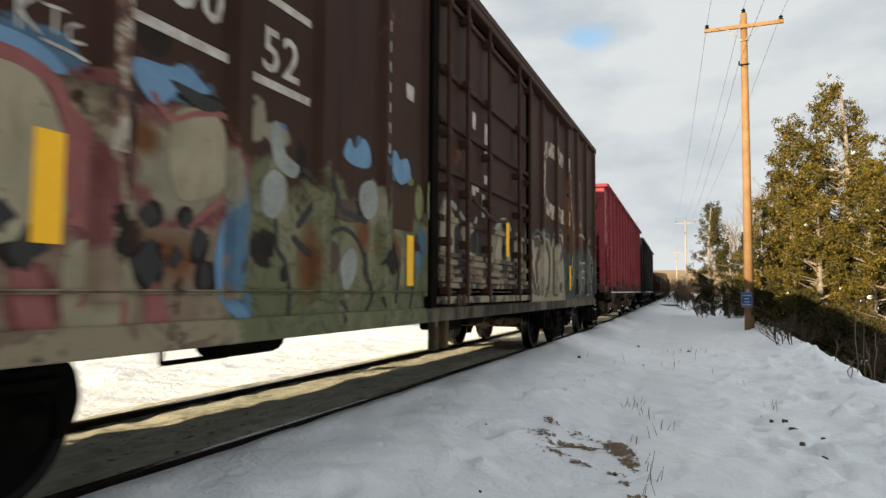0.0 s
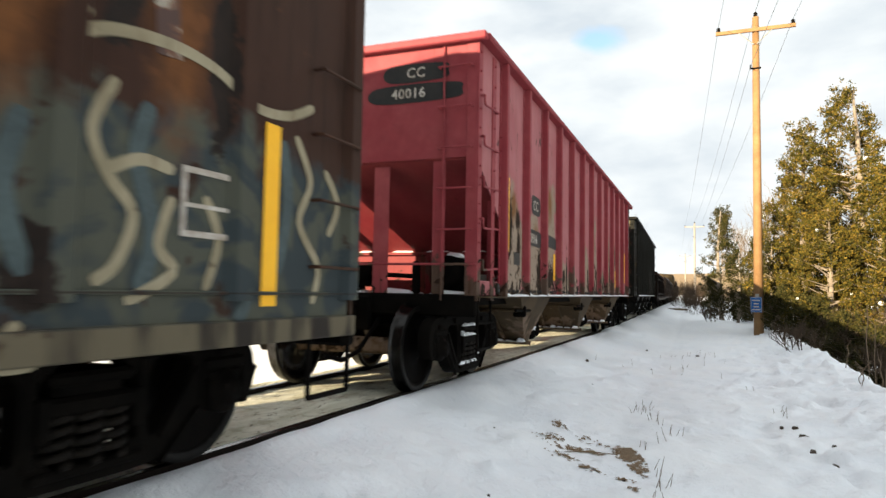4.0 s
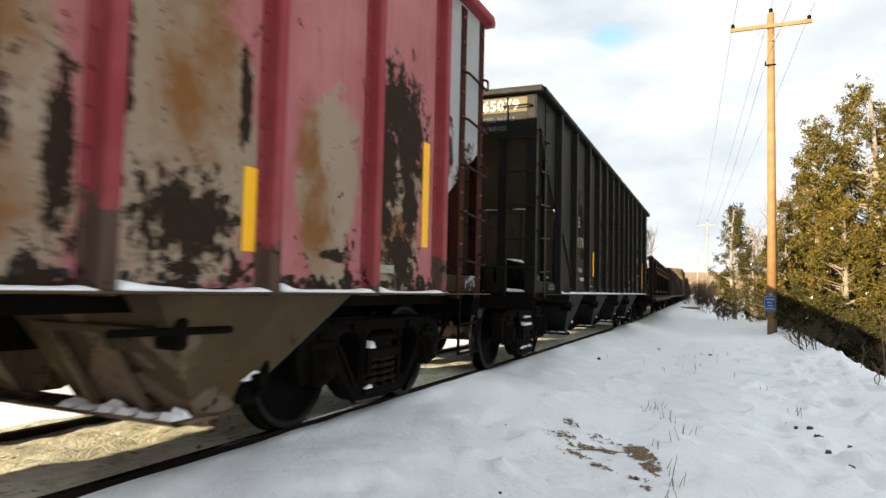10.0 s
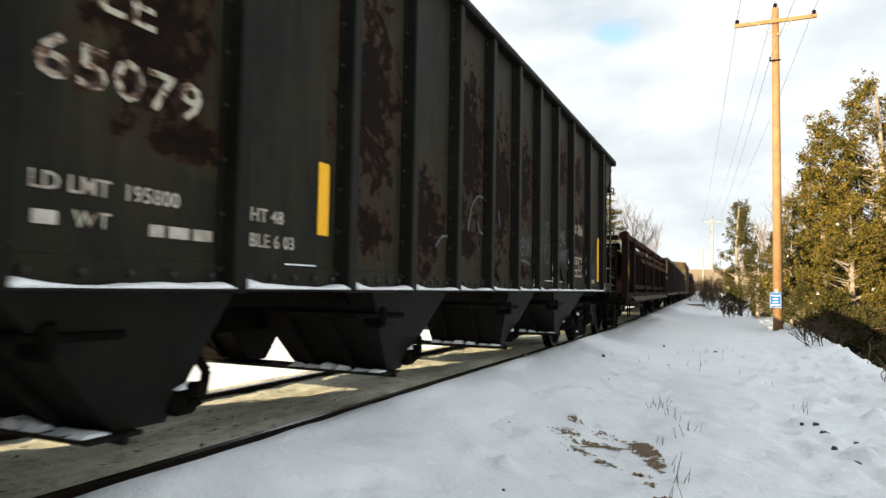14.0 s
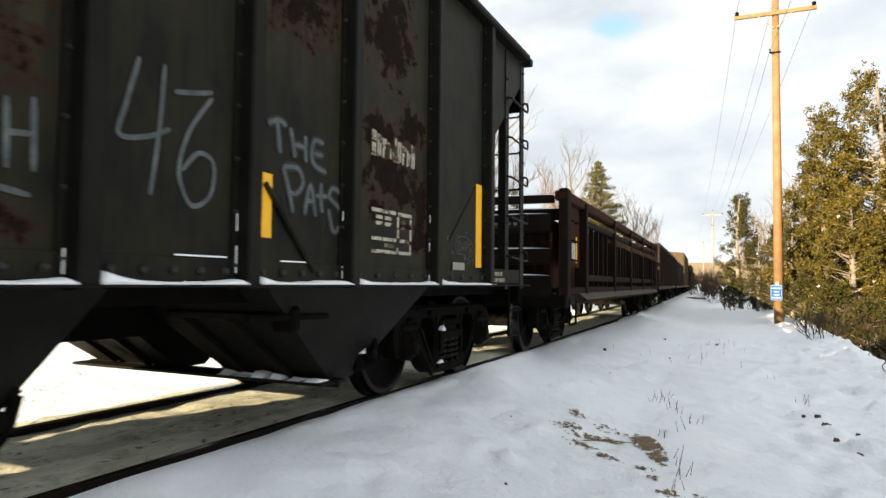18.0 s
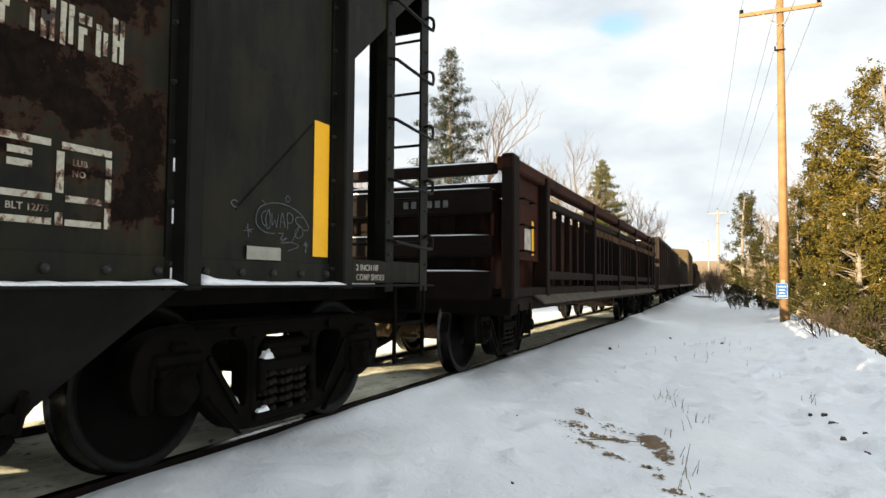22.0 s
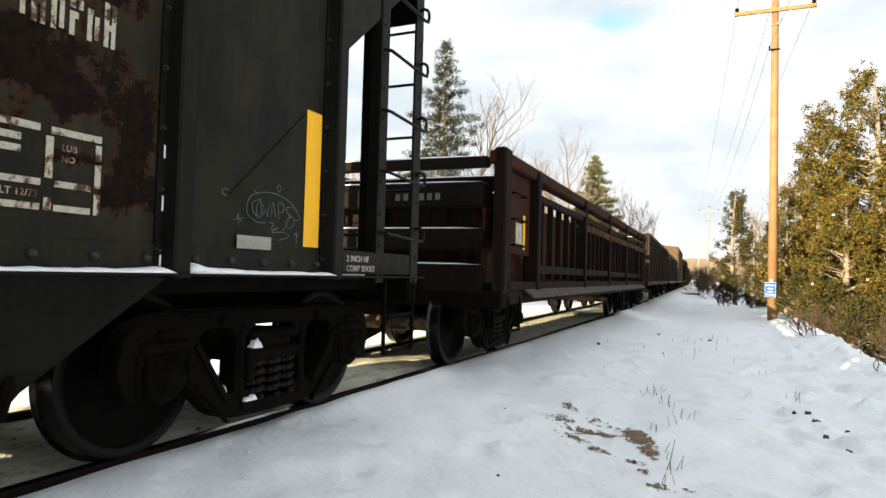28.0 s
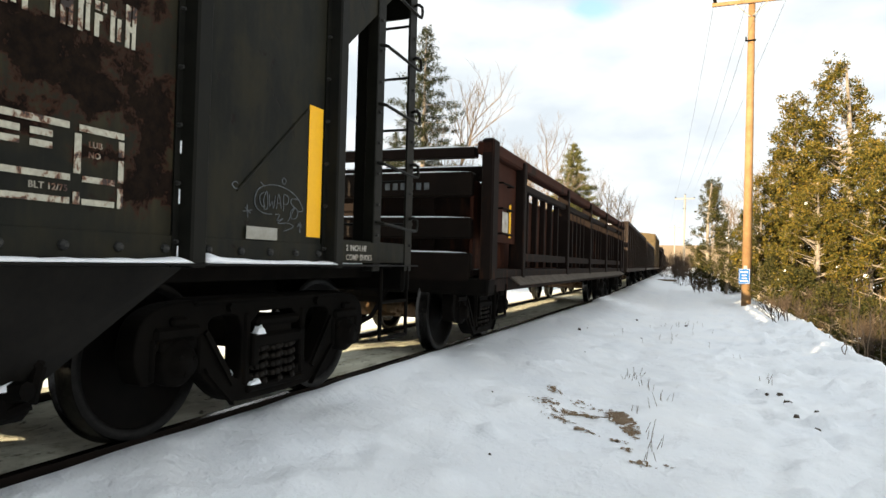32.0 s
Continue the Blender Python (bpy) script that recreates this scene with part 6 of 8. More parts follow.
def gondola():
    car = thing("gondola_car", "rusty brown open gondola car with stake sides", "freight car", "cars of the train")
    H, X, top, deck = 7.38, 1.52, 2.42, 0.98
    posts = [-5.95, -2.72, 0.02, 2.76, 5.48]
    for s in (-1, 1):
        part("deck_edge", Shape().box(s * (X - 0.16), s * (X + 0.04), -H + 0.1, H - 0.1, deck - 0.10, deck, 0.012), GON_PAINT, car)
        part("side_channel", Shape().box(s * (X - 0.10), s * (X + 0.0), -H + 0.1, H - 0.1, 0.72, deck - 0.10, 0.01), GON_PAINT, car)
        part("top_rail", Shape().box(s * (X - 0.16), s * (X + 0.03), -H, H, top - 0.15, top, 0.02), GON_RUST, car, "rust-red box-section top rail")
        ledge = Shape().prism([(s * (X - 0.02), 0.935), (s * (X + 0.15), 0.80), (s * (X + 0.15), 0.785), (s * (X - 0.02), 0.90)], -H + 0.85, H - 0.85, "y")
        part("sloping_ledge", ledge, TAN_LEDGE, car, "sloping ledge in mottled tan and brown")
        part("upper_bar", Shape().box(s * (X - 0.07), s * (X + 0.01), posts[0], posts[-1] + 0.9, 2.02, 2.12, 0.012), GON_PAINT, car)
        part("lower_bar", Shape().box(s * (X - 0.07), s * (X + 0.02), posts[0], posts[-1] + 0.9, 1.08, 1.19, 0.012), GON_PAINT, car)
        part("inner_sheet", Shape().box(s * (X - 0.26), s * (X - 0.22), -H + 0.1, H - 0.1, deck, 1.99, 0.004), GON_RUST, car, "rust-streaked inner wall of sheets")
        for y in posts + [6.4]:
            part("side_post", Shape().box(s * (X - 0.14), s * (X + 0.06), y - 0.075, y + 0.075, deck - 0.22, top - 0.05, 0.015), GON_PAINT, car)
        for a, b in zip(posts, posts[1:] + [6.4]):
            n = 6 if b - a > 2 else 2
            for i in range(1, n):
                y = a + (b - a) * i / n
                part("stake", Shape().box(s * (X - 0.11), s * (X - 0.03), y - 0.035, y + 0.035, 1.0, 2.05, 0.008), GON_PAINT, car)
        part("end_sheet", Shape().box(s * (X - 0.10), s * (X - 0.06), -H + 0.15, posts[0], deck + 0.32, top - 0.16, 0.006), GON_RUST, car, "rusty red corner sheet")
        for k in range(3):
            part("grab_iron", grab([(s * (X - 0.06), -H + 0.45, 1.4 + 0.3 * k), (s * (X + 0.02), -H + 0.45, 1.4 + 0.3 * k), (s * (X + 0.02), -H + 0.95, 1.4 + 0.3 * k), (s * (X - 0.06), -H + 0.95, 1.4 + 0.3 * k)], 0.012), STEEL_DARK, car)
        for e in (-1, 1):
            part("corner_post", Shape().box(s * (X - 0.105), s * (X + 0.04), e * (H - 0.235), e * H, 0.86, top + 0.03, 0.02), GON_PAINT, car)
            st = Shape().pipe([(s * X, e * (H - 0.30), 0.8), (s * X, e * (H - 0.30), 0.42), (s * X, e * (H - 0.75), 0.42), (s * X, e * (H - 0.75), 0.8)], 0.018, 6)
            part("sill_step", st, STEEL_DARK, car)
    for e in (-1, 1):
        lying = Shape()
        for z, h, w in ((2.08, 0.28, 0.16), (1.56, 0.24, 0.14), (1.16, 0.34, 0.16)):
            part("end_beam", Shape().box(-X + 0.22, X - 0.22, e * (H - 0.02 - w), e * (H - 0.02), z - h, z, 0.02), BEAM_SHADED, car)
            snow_cap(lying, -X + 0.24, X - 0.24, min(e * (H - 0.02 - w), e * (H - 0.03)), max(e * (H - 0.02 - w), e * (H - 0.03)), z, 0.015, 5, 10)
        part("end_wall", Shape().box(-X + 0.22, X - 0.22, e * (H - 0.27), e * (H - 0.24), deck, 2.04), GON_PAINT, car, "dark end sheet behind the beams")
        part("end_cap", Shape().box(-X + 0.2, X - 0.2, e * (H - 0.20), e * (H - 0.04), top - 0.17, top - 0.055, 0.015), GON_PAINT, car)
        part("inner_beam", Shape().box(-X + 0.2, X - 0.2, e * (H - 0.55), e * (H - 0.44), 2.02, 2.20, 0.015), GON_PAINT, car)
        snow_cap(lying, -X + 0.2, X - 0.2, min(e * (H - 0.55), e * (H - 0.45)), max(e * (H - 0.55), e * (H - 0.45)), 2.20, 0.02, 3, 12)
        snow_cap(lying, -X + 0.2, X - 0.2, min(e * (H - 0.2), e * (H - 0.05)), max(e * (H - 0.2), e * (H - 0.05)), top - 0.055, 0.022, 9, 10)
        part("beam_snow", lying, SNOW_CLEAN, car, "thin snow on the end beams")
        for x in (-0.9, -0.1, 0.7):
            part("end_stake", Shape().box(x - 0.09, x + 0.09, e * (H - 0.22), e * (H - 0.19), deck, 2.1, 0.01), GON_PAINT, car)
        part("end_sill", Shape().box(-X, X, e * (H - 0.3), e * (H - 0.02), 0.68, deck - 0.1, 0.02), STEEL_DARK, car)
        add_coupler(car, e * H, e)
    part("deck", Shape().box(-X + 0.1, X - 0.1, -H + 0.1, H - 0.1, deck - 0.08, deck - 0.01), GON_PAINT, car)
    part("centre_sill", Shape().box(-0.2, 0.2, -H, H, 0.55, deck - 0.08, 0.02), STEEL_DARK, car)
    for y in (-6.08, 6.02):
        add_truck(car, y, False)
    CARS.append((car, GON_A, (-6.08, 6.02)))
    return car


gon_car = gondola()


def far_car(a_mid, half, top, paint, label, ribs=11, roof=False):
    """A plainer car further up the train."""
    car = thing("gondola_car" if not roof else "boxcar", label, "freight car", "cars of the train")
    X, sill = 1.46, 0.95
    for s in (-1, 1):
        part("side_sheet", Shape().box(s * (X - 0.02), s * X, -half, half, sill, top - 0.05), paint, car)
        part("top_chord", Shape().box(s * (X - 0.05), s * (X + 0.10), -half, half, top - 0.10, top, 0.015), paint, car)
        part("side_sill", Shape().box(s * (X - 0.06), s * (X + 0.06), -half, half, sill - 0.12, sill + 0.03, 0.01), paint, car)
        for i in range(ribs + 1):
            y = -half + 0.08 + (2 * half - 0.16) * i / ribs
            part("side_post", Shape().box(s * X, s * (X + 0.09), y - 0.06, y + 0.06, sill, top - 0.08, 0.012), paint, car)
    for e in (-1, 1):
        part("end_wall", Shape().box(-X, X, e * half - e * 0.02, e * half, sill - 0.1, top - 0.02), paint, car)
        for k in range(4):
            part("end_rib", Shape().box(-X + 0.05, X - 0.05, e * half, e * (half + 0.06), sill + 0.2 + k * (top - sill) / 4.2, sill + 0.32 + k * (top - sill) / 4.2, 0.01), paint, car)
        add_coupler(car, e * half, e)
    if roof:
        part("roof", Shape().prism([(-X - 0.08, top - 0.02), (X + 0.08, top - 0.02), (X + 0.08, top + 0.02), (0, top + 0.17), (-X - 0.08, top + 0.02)], -half, half, "y"), paint, car)
    part("floor", Shape().box(-X + 0.03, X - 0.03, -half + 0.03, half - 0.03, sill, sill + 0.05), paint, car)
    part("centre_sill", Shape().box(-0.2, 0.2, -half, half, 0.6, sill, 0.02), STEEL_DARK, car)
    for y in (-half + 1.6, half - 1.6):
        add_truck(car, y, False)
    CARS.append((car, a_mid, (-half + 1.6, half - 1.6)))
    return car


DARK_BROWN = worn_paint("dark_brown_paint", (0.018, 0.012, 0.009), (0.027, 0.018, 0.014), (0.027, 0.018, 0.013), (0.02, 0.015, 0.012), (0.06, 0.03, 0.02), 0.8, 2.6, 0.1)
TAN_PAINT = worn_paint("tan_paint", (0.075, 0.052, 0.026), (0.095, 0.068, 0.034), (0.09, 0.06, 0.04), (0.03, 0.02, 0.016), (0.12, 0.06, 0.03), 0.8, 3.2, 0.1)
# the first two cars are never in view: added to keep sun off near snow
far_car(-11.5, 7.6, 4.1, BROWN_PAINT, "unseen brown boxcar added ahead to shade the snow", 9, True)
far_car(-28.5, 7.6, 4.1, DARK_BROWN, "unseen dark brown boxcar added further ahead for its shadow", 9, True)
far_car(73.6, 7.6, 2.62, DARK_BROWN, "dark brown ribbed gondola car", 13)
far_car(90.6, 7.6, 2.55, DARK_BROWN, "dark ribbed gondola car dulled by grime", 13)
far_car(107.6, 7.6, 3.75, TAN_PAINT, "tan boxcar with grimy sides", 9, True)
far_car(124.6, 7.6, 3.0, GON_PAINT, "rust-brown gondola car with ribbed sides", 11)
far_car(141.6, 7.6, 3.6, DARK_BROWN, "dark brown boxcar far up the train", 9, True)
far_car(158.6, 7.6, 3.0, GON_PAINT, "dull red-brown gondola car", 11)


# ---- poles, wires and sign ----
def utility_pole(x, y, base, arm_z, wood, group="poles beside the track"):
    p = thing("utility_pole", "weathered wooden utility pole with one crossarm", "utility pole", group, pose(x, y, base))
    h = arm_z - base
    part("shaft", Shape().tube((0, 0, -0.3), (0.03, 0, h + 0.55), 0.185, 0.125, 18), wood, p, "", True)
    part("crossarm", Shape().box(-1.46, 1.46, -0.20, -0.10, h - 0.09, h + 0.06, 0.012), wood, p)
    for s in (-1, 1):
        part("brace", Shape().tube((s * 0.62, -0.17, h - 0.06), (s * 0.05, -0.17, h - 0.62), 0.022, n=6), TAPE_GREY, p)
        ins = part("insulator", Shape().lathe([(0.0, 0.05), (0.05, 0.085), (0.09, 0.05), (0.12, 0.085), (0.17, 0.05), (0.19, 0.0)], n=14), STEEL_DARK, p, "dark porcelain insulator", True)
        ins.matrix_basis = Matrix.Translation((s * 1.36, -0.15, h + 0.05)) @ Matrix.Rotation(-math.pi / 2, 4, "Y")
    top = part("insulator", Shape().lathe([(0.0, 0.05), (0.05, 0.085), (0.09, 0.05), (0.12, 0.085), (0.17, 0.05), (0.19, 0.0)], n=14), STEEL_DARK, p, "dark porcelain insulator", True)
    top.matrix_basis = Matrix.Translation((0.03, 0, h + 0.58)) @ Matrix.Rotation(-math.pi / 2, 4, "Y")
    hw = Shape().box(-0.20, 0.20, -0.16, -0.12, h - 1.62, h - 1.56, 0.01)
    hw.tube((-0.18, -0.14, h - 1.6), (-0.18, -0.2, h - 1.45), 0.03)
    part("wire_clamp", hw, STEEL_DARK, p)
    return p


POLES = [((9.6, -53.0), -0.6, 11.8), ((5.46, 26.97), -0.53, 11.8), ((1.35, 107.0), -0.3, 11.75), ((-2.8, 187.0), -0.2, 11.7)]
for (px_, py_), base_, arm_ in POLES:
    utility_pole(px_, py_, base_, arm_, POLE_WOOD if py_ < 50 else POLE_GREY)


def wires():
    for dx, dz, sag in ((-1.36, 0.25, 0.9), (0.03, 0.76, 0.9), (1.36, 0.25, 0.9), (-0.2, -1.55, 1.3)):
        sh = Shape()
        for ((x0, y0), _, a0), ((x1, y1), _, a1) in zip(POLES, POLES[1:]):
            pts = []
            for i in range(25):
                u = i / 24
                pts.append((x0 + (x1 - x0) * u + dx, y0 + (y1 - y0) * u - 0.15, a0 + dz + (a1 - a0) * u - 4 * sag * u * (1 - u)))
            sh.pipe(pts, 0.008, 5)
        tagged(part("overhead_wire", sh, WIRE), "thin overhead wire strung between the poles", "wire", "wires on the poles")


wires()
sign = thing("notice_sign", "small blue notice sign with white lettering on the pole", "sign", "", pose(5.37, 26.76, 0.76))
part("plate", Shape().box(-0.205, 0.205, -0.012, 0.0, -0.30, 0.30, 0.004), SIGN_BLUE, sign)
edge = Shape().box(-0.19, 0.19, -0.015, -0.012, 0.272, 0.285).box(-0.19, 0.19, -0.015, -0.012, -0.285, -0.272).box(-0.19, -0.178, -0.015, -0.012, -0.27, 0.27).box(0.178, 0.19, -0.015, -0.012, -0.27, 0.27)
part("border", edge, WHITE_PAINT, sign, "white painted border")
for z_, w_ in ((0.17, 0.14), (0.04, 0.09), (-0.08, 0.10), (-0.19, 0.15)):
    part("writing_bar", Shape().box(-w_, w_, -0.0155, -0.012, z_ - 0.022, z_ + 0.022), WHITE_PAINT, sign, "white line of lettering")
part("bracket", Shape().box(-0.03, 0.10, 0.0, 0.08, -0.2, 0.42, 0.006), TAPE_GREY, sign)


# ---- trees ----
def leaves(rng, centres, per, spread, length, width, droop=0.0):
    """Small pointed leaves strewn round centres, as (verts, faces)."""
    n = len(centres) * per
    c = np.repeat(np.asarray(centres), per, 0) + rng.normal(0, 1, (n, 3)) * spread
    a = rng.normal(0, 1, (n, 3))
    a[:, 2] -= droop
    a /= np.linalg.norm(a, axis=1, keepdims=True)
    b = np.cross(a, rng.normal(0, 1, (n, 3)))
    b /= np.linalg.norm(b, axis=1, keepdims=True)
    s = rng.uniform(0.6, 1.3, (n, 1))
    v = np.stack([c, c + a * length * s * 0.5 + b * width * s, c + a * length * s, c + a * length * s * 0.5 - b * width * s], 1).reshape(-1, 3)
    f = np.arange(n * 4).reshape(-1, 4)
    return v, f


def leaf_mesh(name, v, f, material):
    me = bpy.data.meshes.new(name)
    me.from_pydata(v.tolist(), [], f.tolist())
    me.materials.append(material)
    return me


def cedar(seed, height, width, label, clumps=900, leaf=None, low=0.10, caps=4):
    rng = np.random.default_rng(seed)
    leaf = leaf or CEDAR_LEAF
    t = thing("cedar_tree", label, "tree", "cedars below the bank")
    trunk = Shape()
    bend = rng.normal(0, 0.12, 2)
    pts = [(bend[0] * math.sin(3 * u), bend[1] * math.sin(2.4 * u), height * 0.94 * u) for u in np.linspace(0, 1, 9)]
    for i, (p, q) in enumerate(zip(pts, pts[1:])):
        trunk.tube(p, q, 0.16 * height / 8 * (1 - i / 9) + 0.012, 0.16 * height / 8 * (1 - (i + 1) / 9) + 0.012, 9)
    part("trunk", trunk, BARK, t, "", True)
    centres, limbs = [], Shape()
    lobes = [(rng.uniform(0, 2 * math.pi), rng.uniform(0.1, 0.95), rng.uniform(0.70, 1.40)) for _ in range(15)]
    n = 96
    for i in range(n):
        h = low + (0.985 - low) * (i + rng.uniform(0, 1)) / n
        w = rng.uniform(0, 2 * math.pi)
        reach = width * (min(1.0, h / 0.28) ** 0.5) * (1 - h) ** 0.66 * 1.12 + 0.10
        for lw, lh, k in lobes:
            near = math.exp(-((h - lh) / 0.12) ** 2) * max(0.0, math.cos(w - lw))
            reach *= 1 + (k - 1) * near
        reach *= rng.uniform(0.65, 1.10)
        base = Vector((0, 0, height * h * 0.95))
        tip = base + Vector((math.cos(w) * reach, math.sin(w) * reach, reach * rng.uniform(0.10, 0.60)))
        limbs.tube(base, tip, 0.018 + 0.035 * (1 - h), 0.007, 5)
        for _ in range(max(2, int(clumps / n * (0.35 + reach / width)))):
            c = base.lerp(tip, rng.uniform(0.40, 1.08) ** 0.7)
            r = rng.uniform(0.10, 0.24)
            tuft = np.array(c) + rng.normal(0, 0.10, 3)
            for _ in range(6):
                centres.append(tuple(tuft + rng.normal(0, 1, 3) * (r * 0.62, r * 0.62, r * 0.85)))
    tagged(part("branchwork", limbs, BARK, t), kind="stuff")
    v, f = leaves(rng, centres, 13, 0.055, 0.105, 0.026, -0.5)
    part("crown", leaf_mesh("crown", v, f, leaf), leaf, t, "gold-green scaly foliage in clumps")
    for k in range(caps):
        lumps = Shape()
        c = centres[int(rng.integers(0, len(centres)))]
        lumps.lathe([(-0.10, 0.0), (-0.06, 0.07), (0.02, 0.085), (0.09, 0.045), (0.11, 0.0)], n=7, at=(c[0], c[1], c[2] + 0.1))
        part("snow_cap", lumps, SNOW_CLEAN, t, "small cap of snow caught in the foliage", True)
    return t


def spruce(seed, height, width, label, thick=12, leaf=None):
    rng = np.random.default_rng(seed)
    t = thing("spruce_tree", label, "tree", "trees across the track")
    part("trunk", Shape().tube((0, 0, -0.2), (0, 0, height * 0.99), 0.018 * height, 0.015, 9), BARK, t, "", True)
    limbs, centres = Shape(), []
    whorls = 30
    for i in range(whorls * 6):
        h = 0.05 + 0.94 * (max(0.0, i // 6 + rng.uniform(-0.25, 0.25)) / whorls) ** 0.92
        h = min(0.985, max(0.03, h))
        w = i * 1.047 + (i // 6) * 0.6 + rng.uniform(-0.3, 0.3)
        reach = width * (1 - h) ** 0.9 * rng.uniform(0.45, 1.12) + 0.10
        base = Vector((0, 0, height * h))
        sag = rng.uniform(-0.22, 0.02)
        tip = base + Vector((math.cos(w) * reach, math.sin(w) * reach, reach * (sag + 0.16)))
        mid = base.lerp(tip, 0.55) + Vector((0, 0, sag * 0.35 * reach))
        limbs.tube(base, mid, 0.022 * (1 - h) + 0.008, 0.012 * (1 - h) + 0.006, 4)
        limbs.tube(mid, tip, 0.012 * (1 - h) + 0.006, 0.004, 4)
        across = Vector((-math.sin(w), math.cos(w), 0))
        for _ in range(max(4, int(reach * thick))):
            u = rng.uniform(0.15, 1.0)
            c = (base.lerp(mid, u / 0.55) if u < 0.55 else mid.lerp(tip, (u - 0.55) / 0.45)) + across * rng.normal(0, 0.10 * reach * (1.15 - u))
            centres.append((c.x, c.y, c.z - rng.uniform(0, 0.10)))
    tagged(part("branchwork", limbs, BARK, t), kind="stuff")
    v, f = leaves(rng, centres, 12, 0.085, 0.24, 0.022, 0.6)
    leaf = leaf or SPRUCE_LEAF
    part("crown", leaf_mesh("crown", v, f, leaf), leaf, t, "dark needle sprays with gaps between the limbs")
    return t


def bare_tree(seed, height, label, name="bare_tree", stems=1, group="trees across the track", fork=5):
    rng = random.Random(seed)
    t = thing(name, label, "tree" if stems == 1 else "shrub", group)
    trunk, twigs = Shape(), Shape()

    def grow(p, way, length, r, level):
        steps = 3 if level < 2 else 2
        q = p
        for k in range(steps):
            way = (way + Vector((rng.gauss(0, 0.10), rng.gauss(0, 0.10), rng.gauss(0.04, 0.06)))).normalized()
            nxt = q + way * length / steps
            (trunk if level == 0 else twigs).tube(q, nxt, r * (1 - 0.25 * k / steps), r * (1 - 0.25 * (k + 1) / steps), 7 if level == 0 else (5 if level < 3 else 3), caps=False)
            q = nxt
            if level < fork and (k > 0 or level > 0):
                for _ in range(2 if level < 3 else rng.choice((1, 2))):
                    side = Vector((rng.gauss(0, 1), rng.gauss(0, 1), rng.gauss(0.7, 0.4))).normalized()
                    grow(q, (way * 0.75 + side * 0.65).normalized(), length * rng.uniform(0.45, 0.68), max(0.0045, r * 0.52), level + 1)

    for s in range(stems):
        lean = Vector((rng.gauss(0, 0.05), rng.gauss(0, 0.05), 1)) if stems == 1 else Vector((rng.gauss(0, 0.45), rng.gauss(0, 0.45), 1))
        grow(Vector((rng.gauss(0, 0.01 + 0.25 * (stems > 1)), rng.gauss(0, 0.01 + 0.25 * (stems > 1)), -0.1)), lean.normalized(), height * (0.45 if stems == 1 else 0.55), height * 0.0095 if stems == 1 else 0.018, 0)
    stem = part("trunk" if stems == 1 else "stemwork", trunk, BARK if stems == 1 else BRUSH_SHADED, t, "", True)
    if stems > 1:
        tagged(stem, kind="stuff")
    tagged(part("branchwork", twigs, TWIG if stems == 1 else BRUSH_SHADED, t), kind="stuff")
    return t


def placed(bearing, dist, eye=(3.77, -1.70)):
    """A place on the ground by its bearing from where the walker stands (degrees right of the track's way)."""
    x, y = eye[0] + dist * math.sin(radians(bearing)), eye[1] + dist * math.cos(radians(bearing))
    return x, y, ground_z(x, y)


def stand(tree, spots):
    """Sets a tree at the first spot and copies at the others: bearing, distance, size, turn."""
    for k, (b, d, size, turn) in enumerate(spots):
        x, y, z = placed(b, d)
        if k == 0:
            tree.matrix_basis = pose(x, y, z - 0.1, 0, 0, turn)
            tree.scale = (size, size, size)
        else:
            c = copy_thing(tree, pose(x, y, z - 0.1, 0, 0, turn))
            c.scale = (size, size, size)


stand(cedar(3, 12.4, 2.6, "tall cedar with gold-green foliage lit by low sun", 560, low=0.16), [(9.7, 30.5, 1.0, 20), (13.4, 28.0, 0.84, 140)])
stand(cedar(5, 10.0, 2.5, "broad cedar with rusty green foliage", 520, low=0.14), [(6.7, 31.0, 1.0, 0), (11.6, 29.0, 0.92, 200), (8.4, 37, 1.10, 300), (5.1, 33.5, 0.70, 80), (8.1, 28.0, 0.62, 120)])
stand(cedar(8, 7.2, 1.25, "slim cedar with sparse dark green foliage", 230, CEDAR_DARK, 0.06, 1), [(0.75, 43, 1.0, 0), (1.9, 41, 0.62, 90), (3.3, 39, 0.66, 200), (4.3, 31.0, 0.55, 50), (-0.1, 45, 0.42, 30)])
# dark foliage here also stands for the shadow at the foot of the trees
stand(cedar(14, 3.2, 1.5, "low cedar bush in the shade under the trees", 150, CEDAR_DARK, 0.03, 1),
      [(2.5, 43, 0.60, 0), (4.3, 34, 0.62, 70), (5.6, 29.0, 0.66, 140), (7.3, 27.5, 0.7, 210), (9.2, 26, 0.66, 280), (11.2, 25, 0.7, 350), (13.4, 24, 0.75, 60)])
stand(spruce(2, 18.0, 6.3, "tall spruce standing alone beyond the track", 9), [(-23.5, 45, 1.0, 0), (-25.9, 52, 0.66, 120), (-17.4, 66, 0.62, 40)])
stand(spruce(11, 16.5, 7.6, "broad yellow-green conifer among bare trees", 16, CEDAR_DULL), [(-10.4, 72, 0.90, 120)])
stand(spruce(6, 15.0, 3.6, "dense dark spruce at the wood's edge", 20), [(-52, 21, 1.0, 0), (-58, 22, 1.05, 70), (-64, 23, 0.95, 150), (-47.5, 23, 0.82, 220), (-70, 24, 1.1, 10)])
stand(bare_tree(4, 16.0, "leafless maple with a fan of fine branches", fork=5), [(-12.8, 66, 1.0, 0), (-20.2, 47, 0.98, 80), (-7.2, 80, 0.80, 200), (-14.6, 74, 0.9, 130), (3.4, 60, 0.75, 60)])
